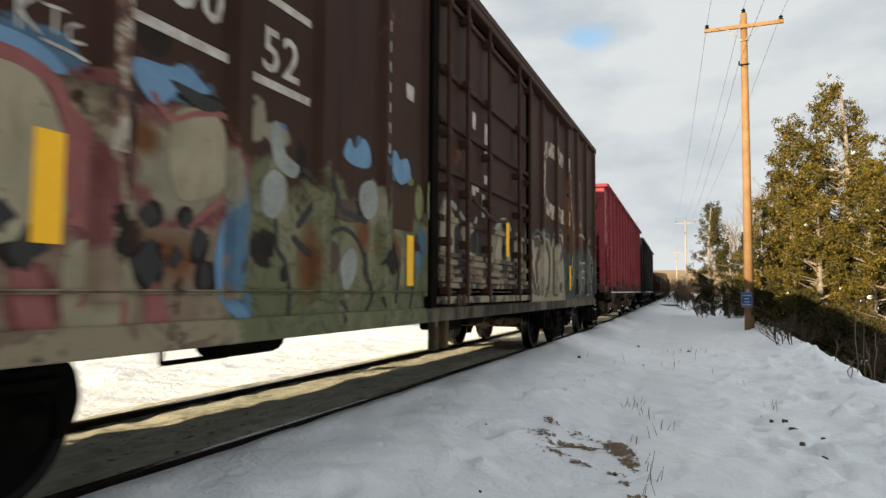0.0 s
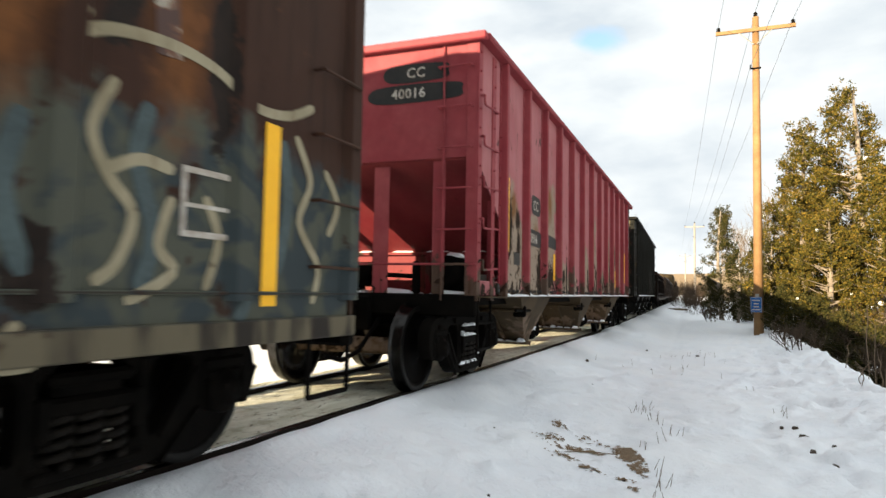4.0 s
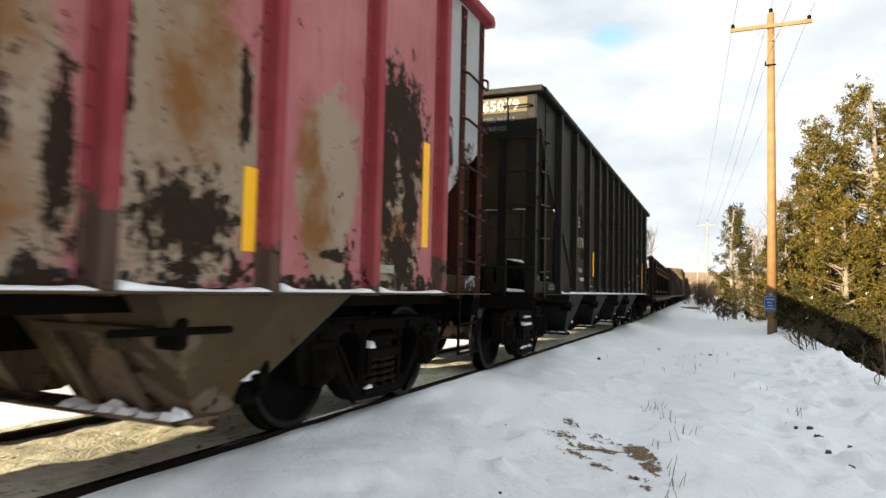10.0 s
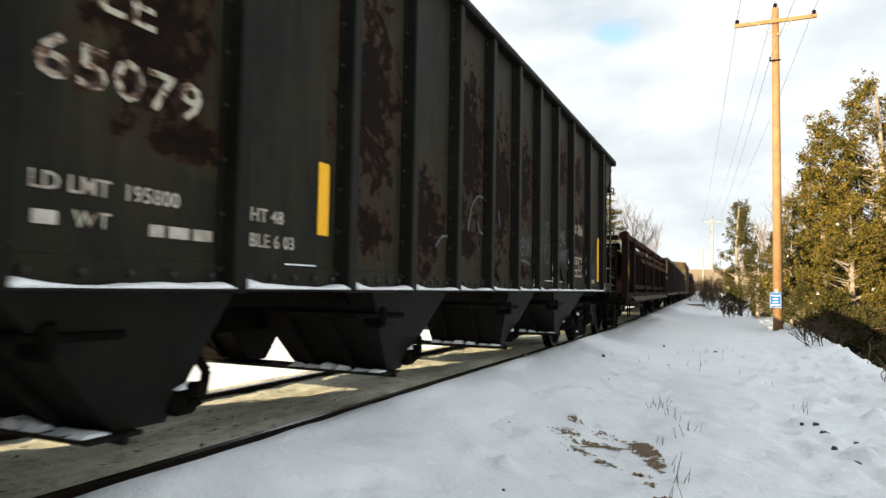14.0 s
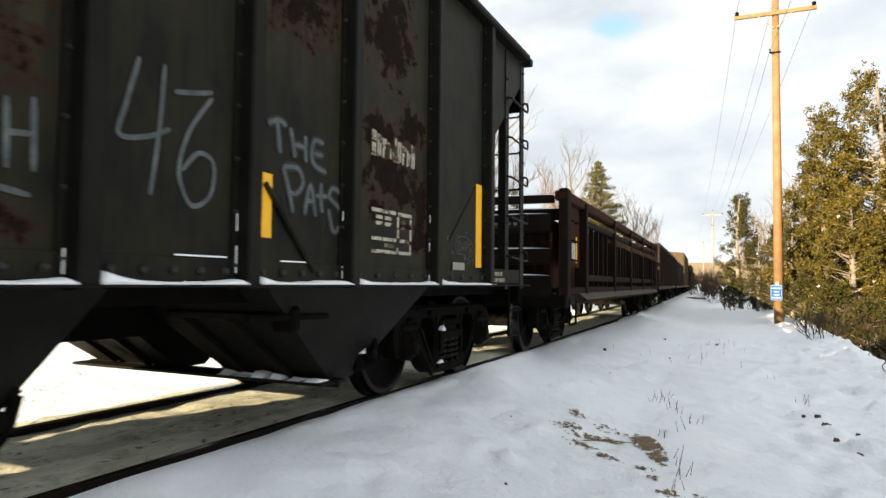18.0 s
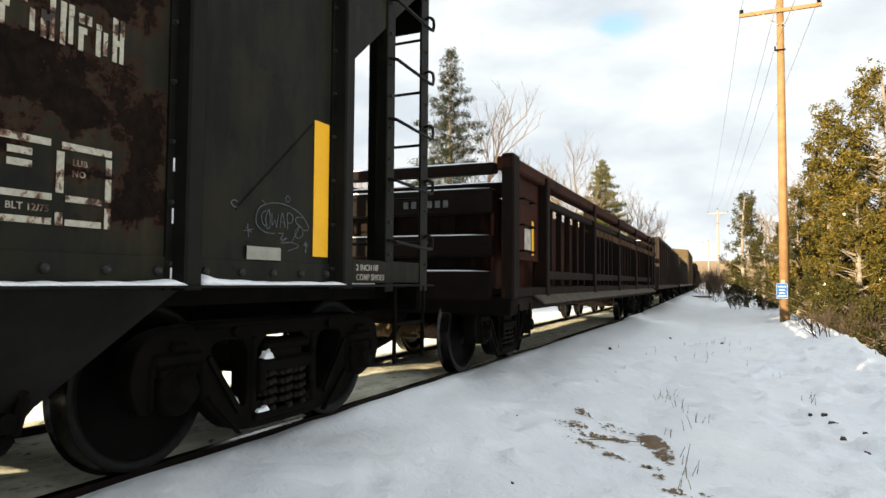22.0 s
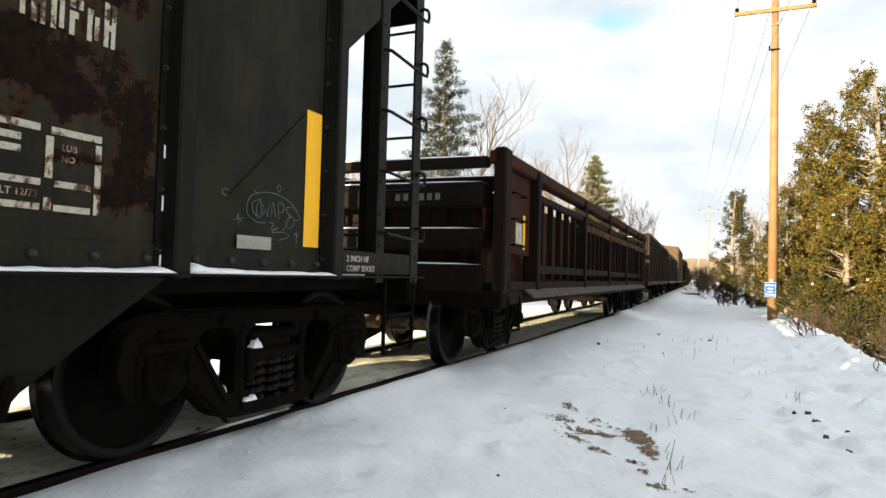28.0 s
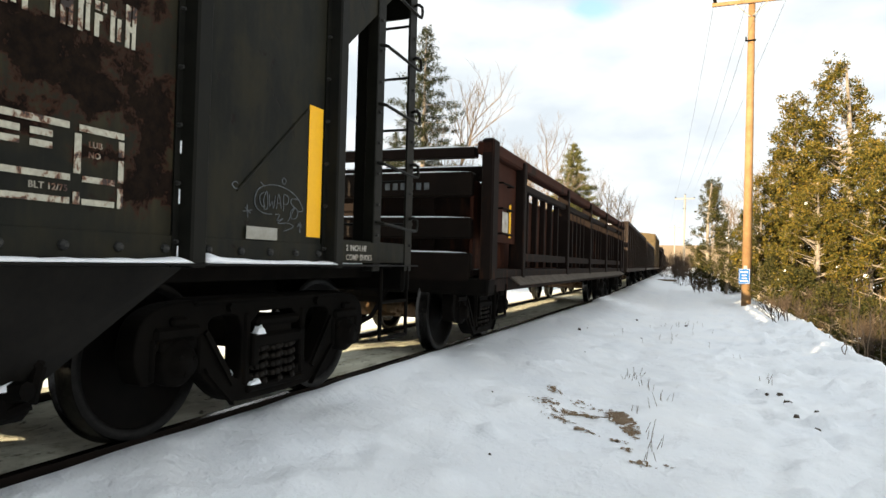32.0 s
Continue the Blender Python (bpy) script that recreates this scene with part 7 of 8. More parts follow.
stand(bare_tree(9, 12.0, "leafless tree with thin pale twigs"), [(-8.6, 76, 1.0, 0), (-6.0, 92, 0.9, 100), (-31.2, 40, 0.72, 60), (-11.6, 80, 1.0, 250), (-9.6, 88, 0.95, 300), (2.2, 66, 0.7, 30), (4.6, 58, 0.7, 170)])
stand(bare_tree(21, 2.6, "tangled leafless shrub with brown stems", "shrub", 9, "shrubs by the bank", 4),
      [(-1.3, 58, 0.62, 0), (-1.8, 64, 0.7, 60), (-2.4, 72, 0.8, 130), (-0.7, 62, 0.6, 200), (-1.0, 75, 0.9, 20), (-3.0, 88, 1.0, 90), (-2.2, 98, 1.3, 10), (-1.6, 110, 1.5, 70), (-0.4, 90, 1.3, 140),
       (1.6, 46, 0.75, 15), (3.2, 41, 0.7, 75), (5.0, 34, 0.75, 135), (7.0, 30, 0.8, 195), (8.8, 28, 0.9, 255), (10.6, 26, 0.9, 315), (12.2, 24, 0.8, 45), (9.9, 30, 0.9, 105)])
stand(bare_tree(33, 1.15, "small dead bush poking out of the snow", "dead_bush", 6, "dead plants in the snow", 3), [(5.65, 20.0, 0.85, 0), (6.3, 21.5, 0.6, 90), (-0.2, 36, 0.8, 30)])


def sapling(b, d, h, seed):
    x, y, z = placed(b, d)
    t = thing("sapling", "thin bare sapling standing in the snow", "sapling", "dead plants in the snow", pose(x, y, z))
    rng, p = random.Random(seed), Vector((0, 0, -0.05))
    line = [p]
    for i in range(6):
        q = p + Vector((rng.gauss(0, 0.02), rng.gauss(0, 0.02), h / 6))
        line.append(q)
        if i > 2:
            part("twig", Shape().tube(q, q + Vector((rng.gauss(0, 0.1), rng.gauss(0, 0.1), 0.14)), 0.005, 0.003, 4), TWIG, t)
        p = q
    part("stem", Shape().pipe(line, 0.0075, 6), TWIG, t)


for k, (b, d, h) in enumerate(((10.5, 13.6, 1.35), (11.3, 12.4, 0.5), (9.9, 12.6, 0.32), (10.05, 12.9, 0.3), (11.6, 15.5, 1.2), (9.2, 16, 0.5), (12.4, 17, 1.8), (11.0, 19, 1.6))):
    sapling(b, d, h, k)


# ---- litter in the snow ----
def litter():
    rng = random.Random(12)

    def lump(name, x, y, size, label, material=CLOD, group="clods in the snow"):
        sh, n = Shape(), 7
        pts_lo = [(size * rng.uniform(0.7, 1.1) * math.cos(2 * math.pi * i / n), size * rng.uniform(0.6, 1.0) * math.sin(2 * math.pi * i / n), -0.02) for i in range(n)]
        pts_hi = [(p[0] * 0.6, p[1] * 0.6, size * rng.uniform(0.35, 0.7)) for p in pts_lo]
        sh.hull(pts_lo, pts_hi)
        ob = part(name, sh, material)
        ob.matrix_basis = pose(x, y, ground_z(x, y), 0, 0, rng.uniform(0, 360))
        tagged(ob, label, "clod", group)

    for x, y, s in ((4.51, 7.05, 0.035), (4.65, 7.02, 0.045), (4.69, 6.72, 0.055), (4.73, 6.66, 0.03), (4.94, 6.33, 0.045), (4.68, 5.81, 0.045), (4.95, 6.02, 0.05), (4.80, 5.32, 0.05), (4.78, 5.2, 0.03), (4.42, 7.3, 0.02), (2.27, 2.85, 0.022), (1.75, 4.6, 0.014), (3.42, 15.9, 0.06), (3.08, 3.94, 0.03), (2.05, 8.6, 0.02), (1.54, 11.1, 0.05), (2.6, 12.5, 0.03), (2.2, 16, 0.05)):
        lump("earth_clod", x, y, s, "dark clod of earth lying on the snow")
    # bare patches of earth where the snow has melted
    v, f, cell = [], [], 0.014
    for cx, cy, rx, ry, turn, cut in ((3.01, 4.74, 0.105, 0.50, 0.36, -0.16), (2.23, 5.42, 0.10, 0.14, 0, 0.30), (2.24, 4.85, 0.16, 0.16, 0, 0.34), (2.50, 4.72, 0.26, 0.09, 0.5, 0.26), (2.68, 4.80, 0.12, 0.10, 0.3, 0.18), (2.62, 5.15, 0.20, 0.12, 0.1, 0.40), (2.78, 4.12, 0.10, 0.12, 0, 0.22),
                                      (3.08, 3.96, 0.08, 0.08, 0, 0.16), (3.19, 3.69, 0.07, 0.07, 0, 0.20), (3.33, 3.40, 0.09, 0.06, 0, 0.16), (3.52, 3.48, 0.06, 0.06, 0, 0.26), (2.5, 4.35, 0.2, 0.14, 0.2, 0.44)):
        for i in range(-36, 37):
            for j in range(-45, 46):
                u, w = i * cell, j * cell
                x, y = cx + u * math.cos(turn) - w * math.sin(turn), cy + u * math.sin(turn) + w * math.cos(turn)
                d = (u / rx) ** 2 + (w / ry) ** 2
                if d < 1.35 and 1.0 - d * 0.75 + 0.9 * wave(x, y, 8.0, 5.0) + 1.5 * wave(x, y, 30.0, 1.0) > 0.46 + cut:
                    n = len(v)
                    for du, dw in ((0, 0), (1, 0), (1, 1), (0, 1)):
                        a, b = x + du * cell, y + dw * cell
                        v.append((a, b, ground_z(a, b) + 0.007 + 0.006 * wave(a, b, 30, 2)))
                    f.append((n, n + 1, n + 2, n + 3))
    me = bpy.data.meshes.new("bare_earth")
    me.from_pydata(v, [], f)
    me.materials.append(EARTH)
    tagged(new("bare_earth", me), "brown patches of earth melted out of the snow", "earth", "", "stuff")
    # dead grass stalks
    tufts = ((2.83, 7.42, 5, 0.05), (2.94, 7.70, 6, 0.05), (3.06, 7.0, 2, 0.03), (3.14, 6.64, 5, 0.05), (3.33, 5.94, 3, 0.03), (3.41, 5.98, 2, 0.03), (3.31, 5.43, 2, 0.03), (3.10, 5.11, 3, 0.04), (3.31, 4.40, 2, 0.02), (3.31, 4.2, 1, 0.02), (3.35, 3.86, 3, 0.03),
             (3.42, 3.89, 2, 0.02), (3.37, 3.47, 3, 0.03), (4.60, 8.35, 5, 0.06), (3.40, 16.2, 16, 0.35), (3.2, 13.4, 6, 0.4), (2.5, 11.8, 4, 0.3), (4.2, 10.5, 3, 0.3))
    for x, y in [(a + rng.gauss(0, d), b + rng.gauss(0, d * 2)) for a, b, n, d in tufts for _ in range(n)]:
        h, w = rng.uniform(0.06, 0.14), rng.uniform(0, 6.28)
        tip = (0.05 * math.cos(w) * rng.uniform(0.3, 1.2), 0.05 * math.sin(w), h)
        ob = part("grass_stalk", Shape().tube((0, 0, -0.02), tip, 0.0034, 0.0018, 5), STALK)
        ob.matrix_basis = pose(x, y, ground_z(x, y))
        tagged(ob, "dead grass stalk poking through the snow", "grass stalk", "grass stalks in the snow")
    stick = Shape().pipe([(0, 0, 0), (0.2, 0.03, 0.015), (0.42, 0.02, 0.01), (0.5, 0.05, 0.0)], 0.0045, 6)
    ob = part("fallen_stick", stick, STALK)
    ob.matrix_basis = pose(2.45, 4.55, ground_z(2.6, 4.6) + 0.012, 0, 0, 8)
    tagged(ob, "thin fallen stick lying on the snow", "stick")
    beam = part("old_timber", Shape().box(-1.3, 1.3, -0.12, 0.12, -0.04, 0.14, 0.02), STALK)
    beam.matrix_basis = pose(0.35, 66.0, ground_z(0.35, 66.0), 0, 0, -12)
    tagged(beam, "dark old timber half sunk in the snow", "timber")


litter()


# ---- the far hill ----
def hill():
    v, f, n = [], [], 90
    for i in range(n + 1):
        x = -420 + 700 * i / n
        h = 15 + 3.0 * noise.noise(Vector((x * 0.012, 3.0, 0))) + 0.7 * noise.noise(Vector((x * 0.2, 1.0, 0)))
        h *= min(1.0, max(0.05, (150 - x) / 120))
        v += [(x, 430, -6), (x, 440, h), (x, 520, -6)]
    for i in range(n):
        f += [(3 * i, 3 * i + 3, 3 * i + 4, 3 * i + 1), (3 * i + 1, 3 * i + 4, 3 * i + 5, 3 * i + 2)]
    me = bpy.data.meshes.new("far_hill")
    me.from_pydata(v, [], f)
    me.materials.append(HILL)
    tagged(new("backdrop", me), "low tan wooded hill on the horizon", "hill", "", "structure")


hill()


# ---- marks, lettering and spray paint on the cars ----
def stripe(car, y, z0, z1, x, wide=0.115):
    part("reflective_stripe", Shape().box(x, x + 0.004, y - wide / 2, y + wide / 2, z0, z1), YELLOW, car, "yellow reflective stripe")


def bar(car, y0, y1, z0, z1, x, material, name="painted_bar", label=""):
    return part(name, Shape().box(x, x + 0.003, y0, y1, z0, z1), material, car, label)


def ribbon(car, points, wide, x, material, name="spray_stroke", label="", round_ends=True):
    """A sprayed stroke through (along, up) points, on the side at x, smoothed."""
    pts = []
    for i in range(len(points) - 1):
        p0, p1, p2, p3 = (Vector(points[max(0, min(len(points) - 1, k))]) for k in (i - 1, i, i + 1, i + 2))
        for k in range(5):
            u = k / 5
            pts.append(0.5 * ((2 * p1) + (p2 - p0) * u + (2 * p0 - 5 * p1 + 4 * p2 - p3) * u * u + (3 * p1 - p0 - 3 * p2 + p3) * u ** 3))
    pts.append(Vector(points[-1]))
    v, f = [], []
    for i, p in enumerate(pts):
        d = (pts[min(i + 1, len(pts) - 1)] - pts[max(i - 1, 0)])
        d = d.normalized() if d.length > 1e-6 else Vector((1, 0))
        n = Vector((-d.y, d.x))
        k = 0.5 * wide * (0.6 if round_ends and i in (0, len(pts) - 1) else 1.0)
        a, b = p + n * k, p - n * k
        v += [(x, a.x, a.y), (x, b.x, b.y), (x + 0.003, a.x, a.y), (x + 0.003, b.x, b.y)]
    for i in range(len(pts) - 1):
        q = 4 * i
        f += [(q + 2, q + 3, q + 7, q + 6), (q, q + 4, q + 5, q + 1), (q, q + 2, q + 6, q + 4), (q + 1, q + 5, q + 7, q + 3)]
    q = 4 * (len(pts) - 1)
    f += [(0, 1, 3, 2), (q, q + 2, q + 3, q + 1)]
    return part(name, Shape().add(v, f), material, car, label)


def blob(car, outline, x, material, name="spray_patch", label=""):
    return part(name, Shape().prism(outline, x, x + 0.003), material, car, label)


def smooth_outline(points, n=6):
    out, m = [], len(points)
    for i in range(m):
        p0, p1, p2, p3 = (Vector(points[(i + k) % m]) for k in (-1, 0, 1, 2))
        for k in range(n):
            u = k / n
            q = 0.5 * ((2 * p1) + (p2 - p0) * u + (2 * p0 - 5 * p1 + 4 * p2 - p3) * u * u + (3 * p1 - p0 - 3 * p2 + p3) * u ** 3)
            out.append((q.x, q.y))
    return out


# red hopper
XR = 1.462
for y_, a_, b_ in ((-6.27, 1.57, 2.48), (-3.60, 1.27, 1.69), (-1.053, 1.215, 1.66), (1.12, 1.22, 1.66), (3.995, 1.235, 1.69), (6.14, 1.40, 2.28)):
    stripe(red_car, y_, a_, b_, XR)
blob(red_car, smooth_outline([(-5.06, 2.20), (-5.05, 2.42), (-4.85, 2.44), (-4.62, 2.42), (-4.57, 2.30), (-4.62, 2.18), (-4.85, 2.17)]), XR, DARK_SPRAY, "stencil_ground", "black painted ground behind lettering")
blob(red_car, smooth_outline([(-5.32, 1.75), (-5.30, 1.93), (-4.8, 1.95), (-4.56, 1.93), (-4.52, 1.82), (-4.56, 1.73), (-4.8, 1.72)]), XR, DARK_SPRAY, "stencil_ground", "black painted ground behind lettering")
blob(red_car, [(-4.34, 1.78), (-4.35, 1.96), (-4.1, 1.97), (-3.9, 1.96), (-3.6, 1.945), (-3.49, 1.93), (-3.475, 1.88), (-3.49, 1.84), (-3.47, 1.79), (-3.52, 1.755), (-3.9, 1.775), (-4.2, 1.77)], XR, DARK_SPRAY, "painted_out_band", "black painted-out band")
side_text("CC", 0.20, -5.00, 2.235, XR + 0.004, WHITE_PAINT, red_car, "lettering", "white stencilled letters")
side_text("40016", 0.19, -5.26, 1.765, XR + 0.004, WHITE_PAINT, red_car, "lettering", "white stencilled number")
bar(red_car, 5.34, 5.60, 1.165, 1.225, XR + 0.01, TAPE_GREY, "maker_plate", "small pale metal plate")
bar(red_car, -5.98, -5.70, 1.42, 1.58, XR, DARK_SPRAY, "data_panel", "small black stencilled panel")


def end_text(car, words, size, x, y, z, material, label):
    me = text_shape(words, size, 0.0015)
    for p in me.vertices:
        u, v, w = p.co
        p.co = (x + u, y - w, z + v)
    return part("lettering", me, material, car, label)


for z_, w_ in ((3.50, 0.36), (3.27, 0.52)):
    part("stencil_ground", Shape().prism(smooth_outline([(0.75 - w_, z_ - 0.09), (0.75 - w_, z_ + 0.09), (0.75 + w_ * 0.8, z_ + 0.09), (0.75 + w_, z_), (0.75 + w_ * 0.8, z_ - 0.09)]), -7.428, -7.424, "y"), DARK_SPRAY, red_car, "black painted ground behind lettering")
end_text(red_car, "CC", 0.16, 0.60, -7.430, 3.45, WHITE_PAINT, "white stencilled letters")
end_text(red_car, "40016", 0.16, 0.42, -7.430, 3.22, WHITE_PAINT, "white stencilled number")

# black hopper
for y_, a_, b_ in ((-3.02, 1.36, 1.82), (2.91, 1.28, 1.64), (6.125, 1.19, 2.02), (1.02, 1.20, 1.29)):
    stripe(black_car, y_, a_, b_, XR, 0.15 if y_ > 6 else 0.115)
side_text("BLE", 0.255, -4.86, 2.17, XR, EATEN_WHITE, black_car, "lettering", "rust-eaten white letters", 1.2)
side_text("65079", 0.255, -4.93, 1.825, XR, EATEN_WHITE, black_car, "lettering", "rust-eaten white number", 1.30)
side_text("LD LMT  195800", 0.10, -4.92, 1.395, XR, WHITE_PAINT, black_car, "lettering", "small white stencil")
side_text("WT", 0.10, -4.73, 1.26, XR, EATEN_WHITE, black_car, "lettering", "small white stencil")
for y0_, y1_, z_ in ((-4.90, -4.80, 1.26), (-4.36, -4.28, 1.25), (-4.25, -4.13, 1.25), (-4.10, -3.98, 1.25)):
    bar(black_car, y0_, y1_, z_, z_ + 0.055, XR, WHITE_PAINT, "writing_bar", "worn white stencil line")
side_text("HT 48", 0.105, -3.70, 1.39, XR, WHITE_PAINT, black_car, "lettering", "small white stencil")
side_text("BLE 6 03", 0.105, -3.70, 1.25, XR, WHITE_PAINT, black_car, "lettering", "small white stencil")
ring = [(-5.41 + 0.13 * math.cos(2 * math.pi * i / 14), 1.90 + 0.13 * math.sin(2 * math.pi * i / 14)) for i in range(15)]
ribbon(black_car, ring, 0.012, XR, CHALK, "painted_ring", "faint painted ring", False)
for k in range(9):     # the eaten remains of a painted name, in two rows
    y0 = 4.05 + 0.076 * k
    for z0, z1, w in ((1.950, 2.045 + 0.012 * (k % 3), 0.021), (2.060, 2.135 - 0.018 * (k % 4), 0.024)):
        if (k * 7 + int(z0 * 100)) % 6 != 0:
            bar(black_car, y0, y0 + w, z0, z1, XR, EATEN_WHITE, "writing_bar", "rust-eaten remains of white lettering")
        if (k * 5 + int(z0 * 100)) % 4 != 1:
            bar(black_car, y0 + 0.034, y0 + 0.034 + w * 0.9, z0 + 0.012 * (k % 2), z1, XR, EATEN_WHITE, "writing_bar", "rust-eaten remains of white lettering")
    if k % 2 == 0:
        bar(black_car, y0 + 0.02, y0 + 0.036, 2.02, 2.045, XR, EATEN_WHITE, "writing_bar", "rust-eaten remains of white lettering")
for y0_, y1_, z0_, z1_ in ((4.06, 4.41, 1.548, 1.575), (4.455, 4.67, 1.546, 1.573), (4.435, 4.465, 1.375, 1.535), (4.645, 4.672, 1.47, 1.535), (4.645, 4.672, 1.36, 1.455), (4.645, 4.672, 1.25, 1.335), (4.06, 4.42, 1.343, 1.368), (4.475, 4.63, 1.343, 1.368), (4.06, 4.42, 1.250, 1.275), (4.435, 4.465, 1.25, 1.30), (4.475, 4.63, 1.250, 1.275)):
    bar(black_car, y0_, y1_, z0_, z1_, XR, EATEN_WHITE, "data_frame", "rust-eaten white stencilled data frame")
for y0_, z_ in ((4.25, 1.50), (4.25, 1.455), (4.12, 1.50), (4.12, 1.455)):
    bar(black_car, y0_, y0_ + 0.09, z_, z_ + 0.026, XR, EATEN_WHITE, "writing_bar", "rust-eaten stencil line")
side_text("LUB", 0.036, 4.50, 1.488, XR, FLAKED_WHITE, black_car, "lettering", "small white stencil")
side_text("NO", 0.036, 4.50, 1.445, XR, FLAKED_WHITE, black_car, "lettering", "small white stencil")
side_text("BLT 12/75", 0.037, 4.25, 1.298, XR, FLAKED_WHITE, black_car, "lettering", "small white stencil")
for y_, z0_, z1_ in ((4.976, 1.05, 1.10), (4.977, 1.30, 1.37), (4.977, 1.54, 1.60), (2.677, 1.08, 1.22), (2.678, 1.30, 1.40), (3.668, 1.06, 1.14), (3.668, 1.44, 1.50), (1.728, 1.06, 1.16)):
    bar(black_car, y_, y_ + 0.008, z0_, z1_, XR + 0.014, SNOW_CLEAN, "snow_sliver", "sliver of snow caught beside the post")
for y0_, y1_, z_ in ((2.28, 2.62, 1.155), (3.05, 3.3, 1.15), (-3.4, -3.1, 1.16)):
    bar(black_car, y0_, y1_, z_, z_ + 0.008, XR + 0.008, SNOW_CLEAN, "snow_sliver", "thin line of snow on the plate's edge")
part("diagonal_brace", Shape().tube((1.464, 5.40, 1.41), (1.464, 6.04, 1.99), 0.007, n=6), BLACK_PAINT, black_car)
bar(black_car, 5.47, 5.74, 1.155, 1.225, XR + 0.012, TAPE_GREY, "maker_plate", "small pale metal plate")
tag_letters = (((5.705, 1.305), (5.624, 1.307), (5.559, 1.34), (5.55, 1.394), (5.589, 1.445), (5.693, 1.474), (5.809, 1.471), (5.924, 1.436), (5.993, 1.379), (6.005, 1.347), (5.959, 1.34)),
    ((5.594, 1.479), (5.629, 1.456)),
    ((5.629, 1.425), (5.592, 1.402), (5.601, 1.356), (5.635, 1.34), (5.624, 1.379), (5.652, 1.433), (5.661, 1.34), (5.629, 1.33)),
    ((5.675, 1.417), (5.679, 1.348), (5.702, 1.379), (5.716, 1.34), (5.73, 1.414)),
    ((5.744, 1.34), (5.762, 1.425), (5.79, 1.343)),
    ((5.749, 1.374), (5.786, 1.374)),
    ((5.813, 1.333), (5.809, 1.425), (5.855, 1.417), (5.85, 1.379), (5.813, 1.371)))
tag_flourish = (((5.959, 1.414), (5.889, 1.41), (5.889, 1.379), (5.947, 1.348), (5.947, 1.307), (5.901, 1.291), (5.878, 1.325), (5.924, 1.363), (5.855, 1.271)),
    ((5.735, 1.307), (5.774, 1.307), (5.751, 1.271), (5.809, 1.287), (5.762, 1.256), (5.855, 1.263), (5.913, 1.243), (5.82, 1.214)),
    ((5.485, 1.343), (5.492, 1.271)),
    ((5.451, 1.302), (5.532, 1.317)),
    ((5.469, 1.325), (5.515, 1.297)),
    ((5.982, 1.279), (5.982, 1.21)),
    ((5.952, 1.251), (6.005, 1.26)),
    ((5.961, 1.267), (6.0, 1.243)),
    ((5.809, 1.53), (5.79, 1.51), (5.809, 1.49), (5.829, 1.51), (5.809, 1.53)),
    ((5.407, 1.448), (5.384, 1.456), (5.361, 1.439), (5.384, 1.42), (5.407, 1.423)))
for pts in tag_letters + tag_flourish:
    ribbon(black_car, pts, 0.0045, XR, CHALK, "chalk_line", "thin chalk scribble")
hand = [((2.98, 1.95), (3.08, 1.99), (3.16, 1.97)), ((3.07, 1.98), (3.09, 1.87), (3.10, 1.80)), ((3.20, 1.97), (3.23, 1.88), (3.25, 1.80)), ((3.36, 1.95), (3.36, 1.86), (3.37, 1.79)), ((3.22, 1.87), (3.30, 1.88), (3.37, 1.87)),
        ((3.56, 1.94), (3.46, 1.94), (3.43, 1.86), (3.46, 1.79), (3.60, 1.76)), ((3.45, 1.86), (3.56, 1.86)),
        ((3.03, 1.70), (3.09, 1.58), (3.14, 1.44)), ((3.03, 1.70), (3.18, 1.71), (3.24, 1.63), (3.17, 1.56), (3.09, 1.56)), ((3.26, 1.44), (3.32, 1.63), (3.38, 1.44)), ((3.28, 1.53), (3.37, 1.53)),
        ((3.44, 1.66), (3.44, 1.55), (3.46, 1.47)), ((3.38, 1.57), (3.52, 1.58)), ((3.70, 1.62), (3.58, 1.64), (3.54, 1.58), (3.66, 1.52), (3.70, 1.44), (3.60, 1.36), (3.53, 1.50))]
for pts in hand:
    if pts[0][1] > 1.75:
        pts = [(2.92 + (a - 2.98) * 0.92, b - 0.03) for a, b in pts]
    else:
        pts = [(2.90 + (a - 2.98) * 0.92 + 0.115, b) for a, b in pts]
    ribbon(black_car, pts, 0.058, XR - 0.0008, CHALK_HAZE, "spray_haze", "faint haze of spray round a stroke")
    ribbon(black_car, pts, 0.026, XR + 0.0004, FAINT_CHALK, "spray_stroke", "faint pale blue sprayed letter stroke")
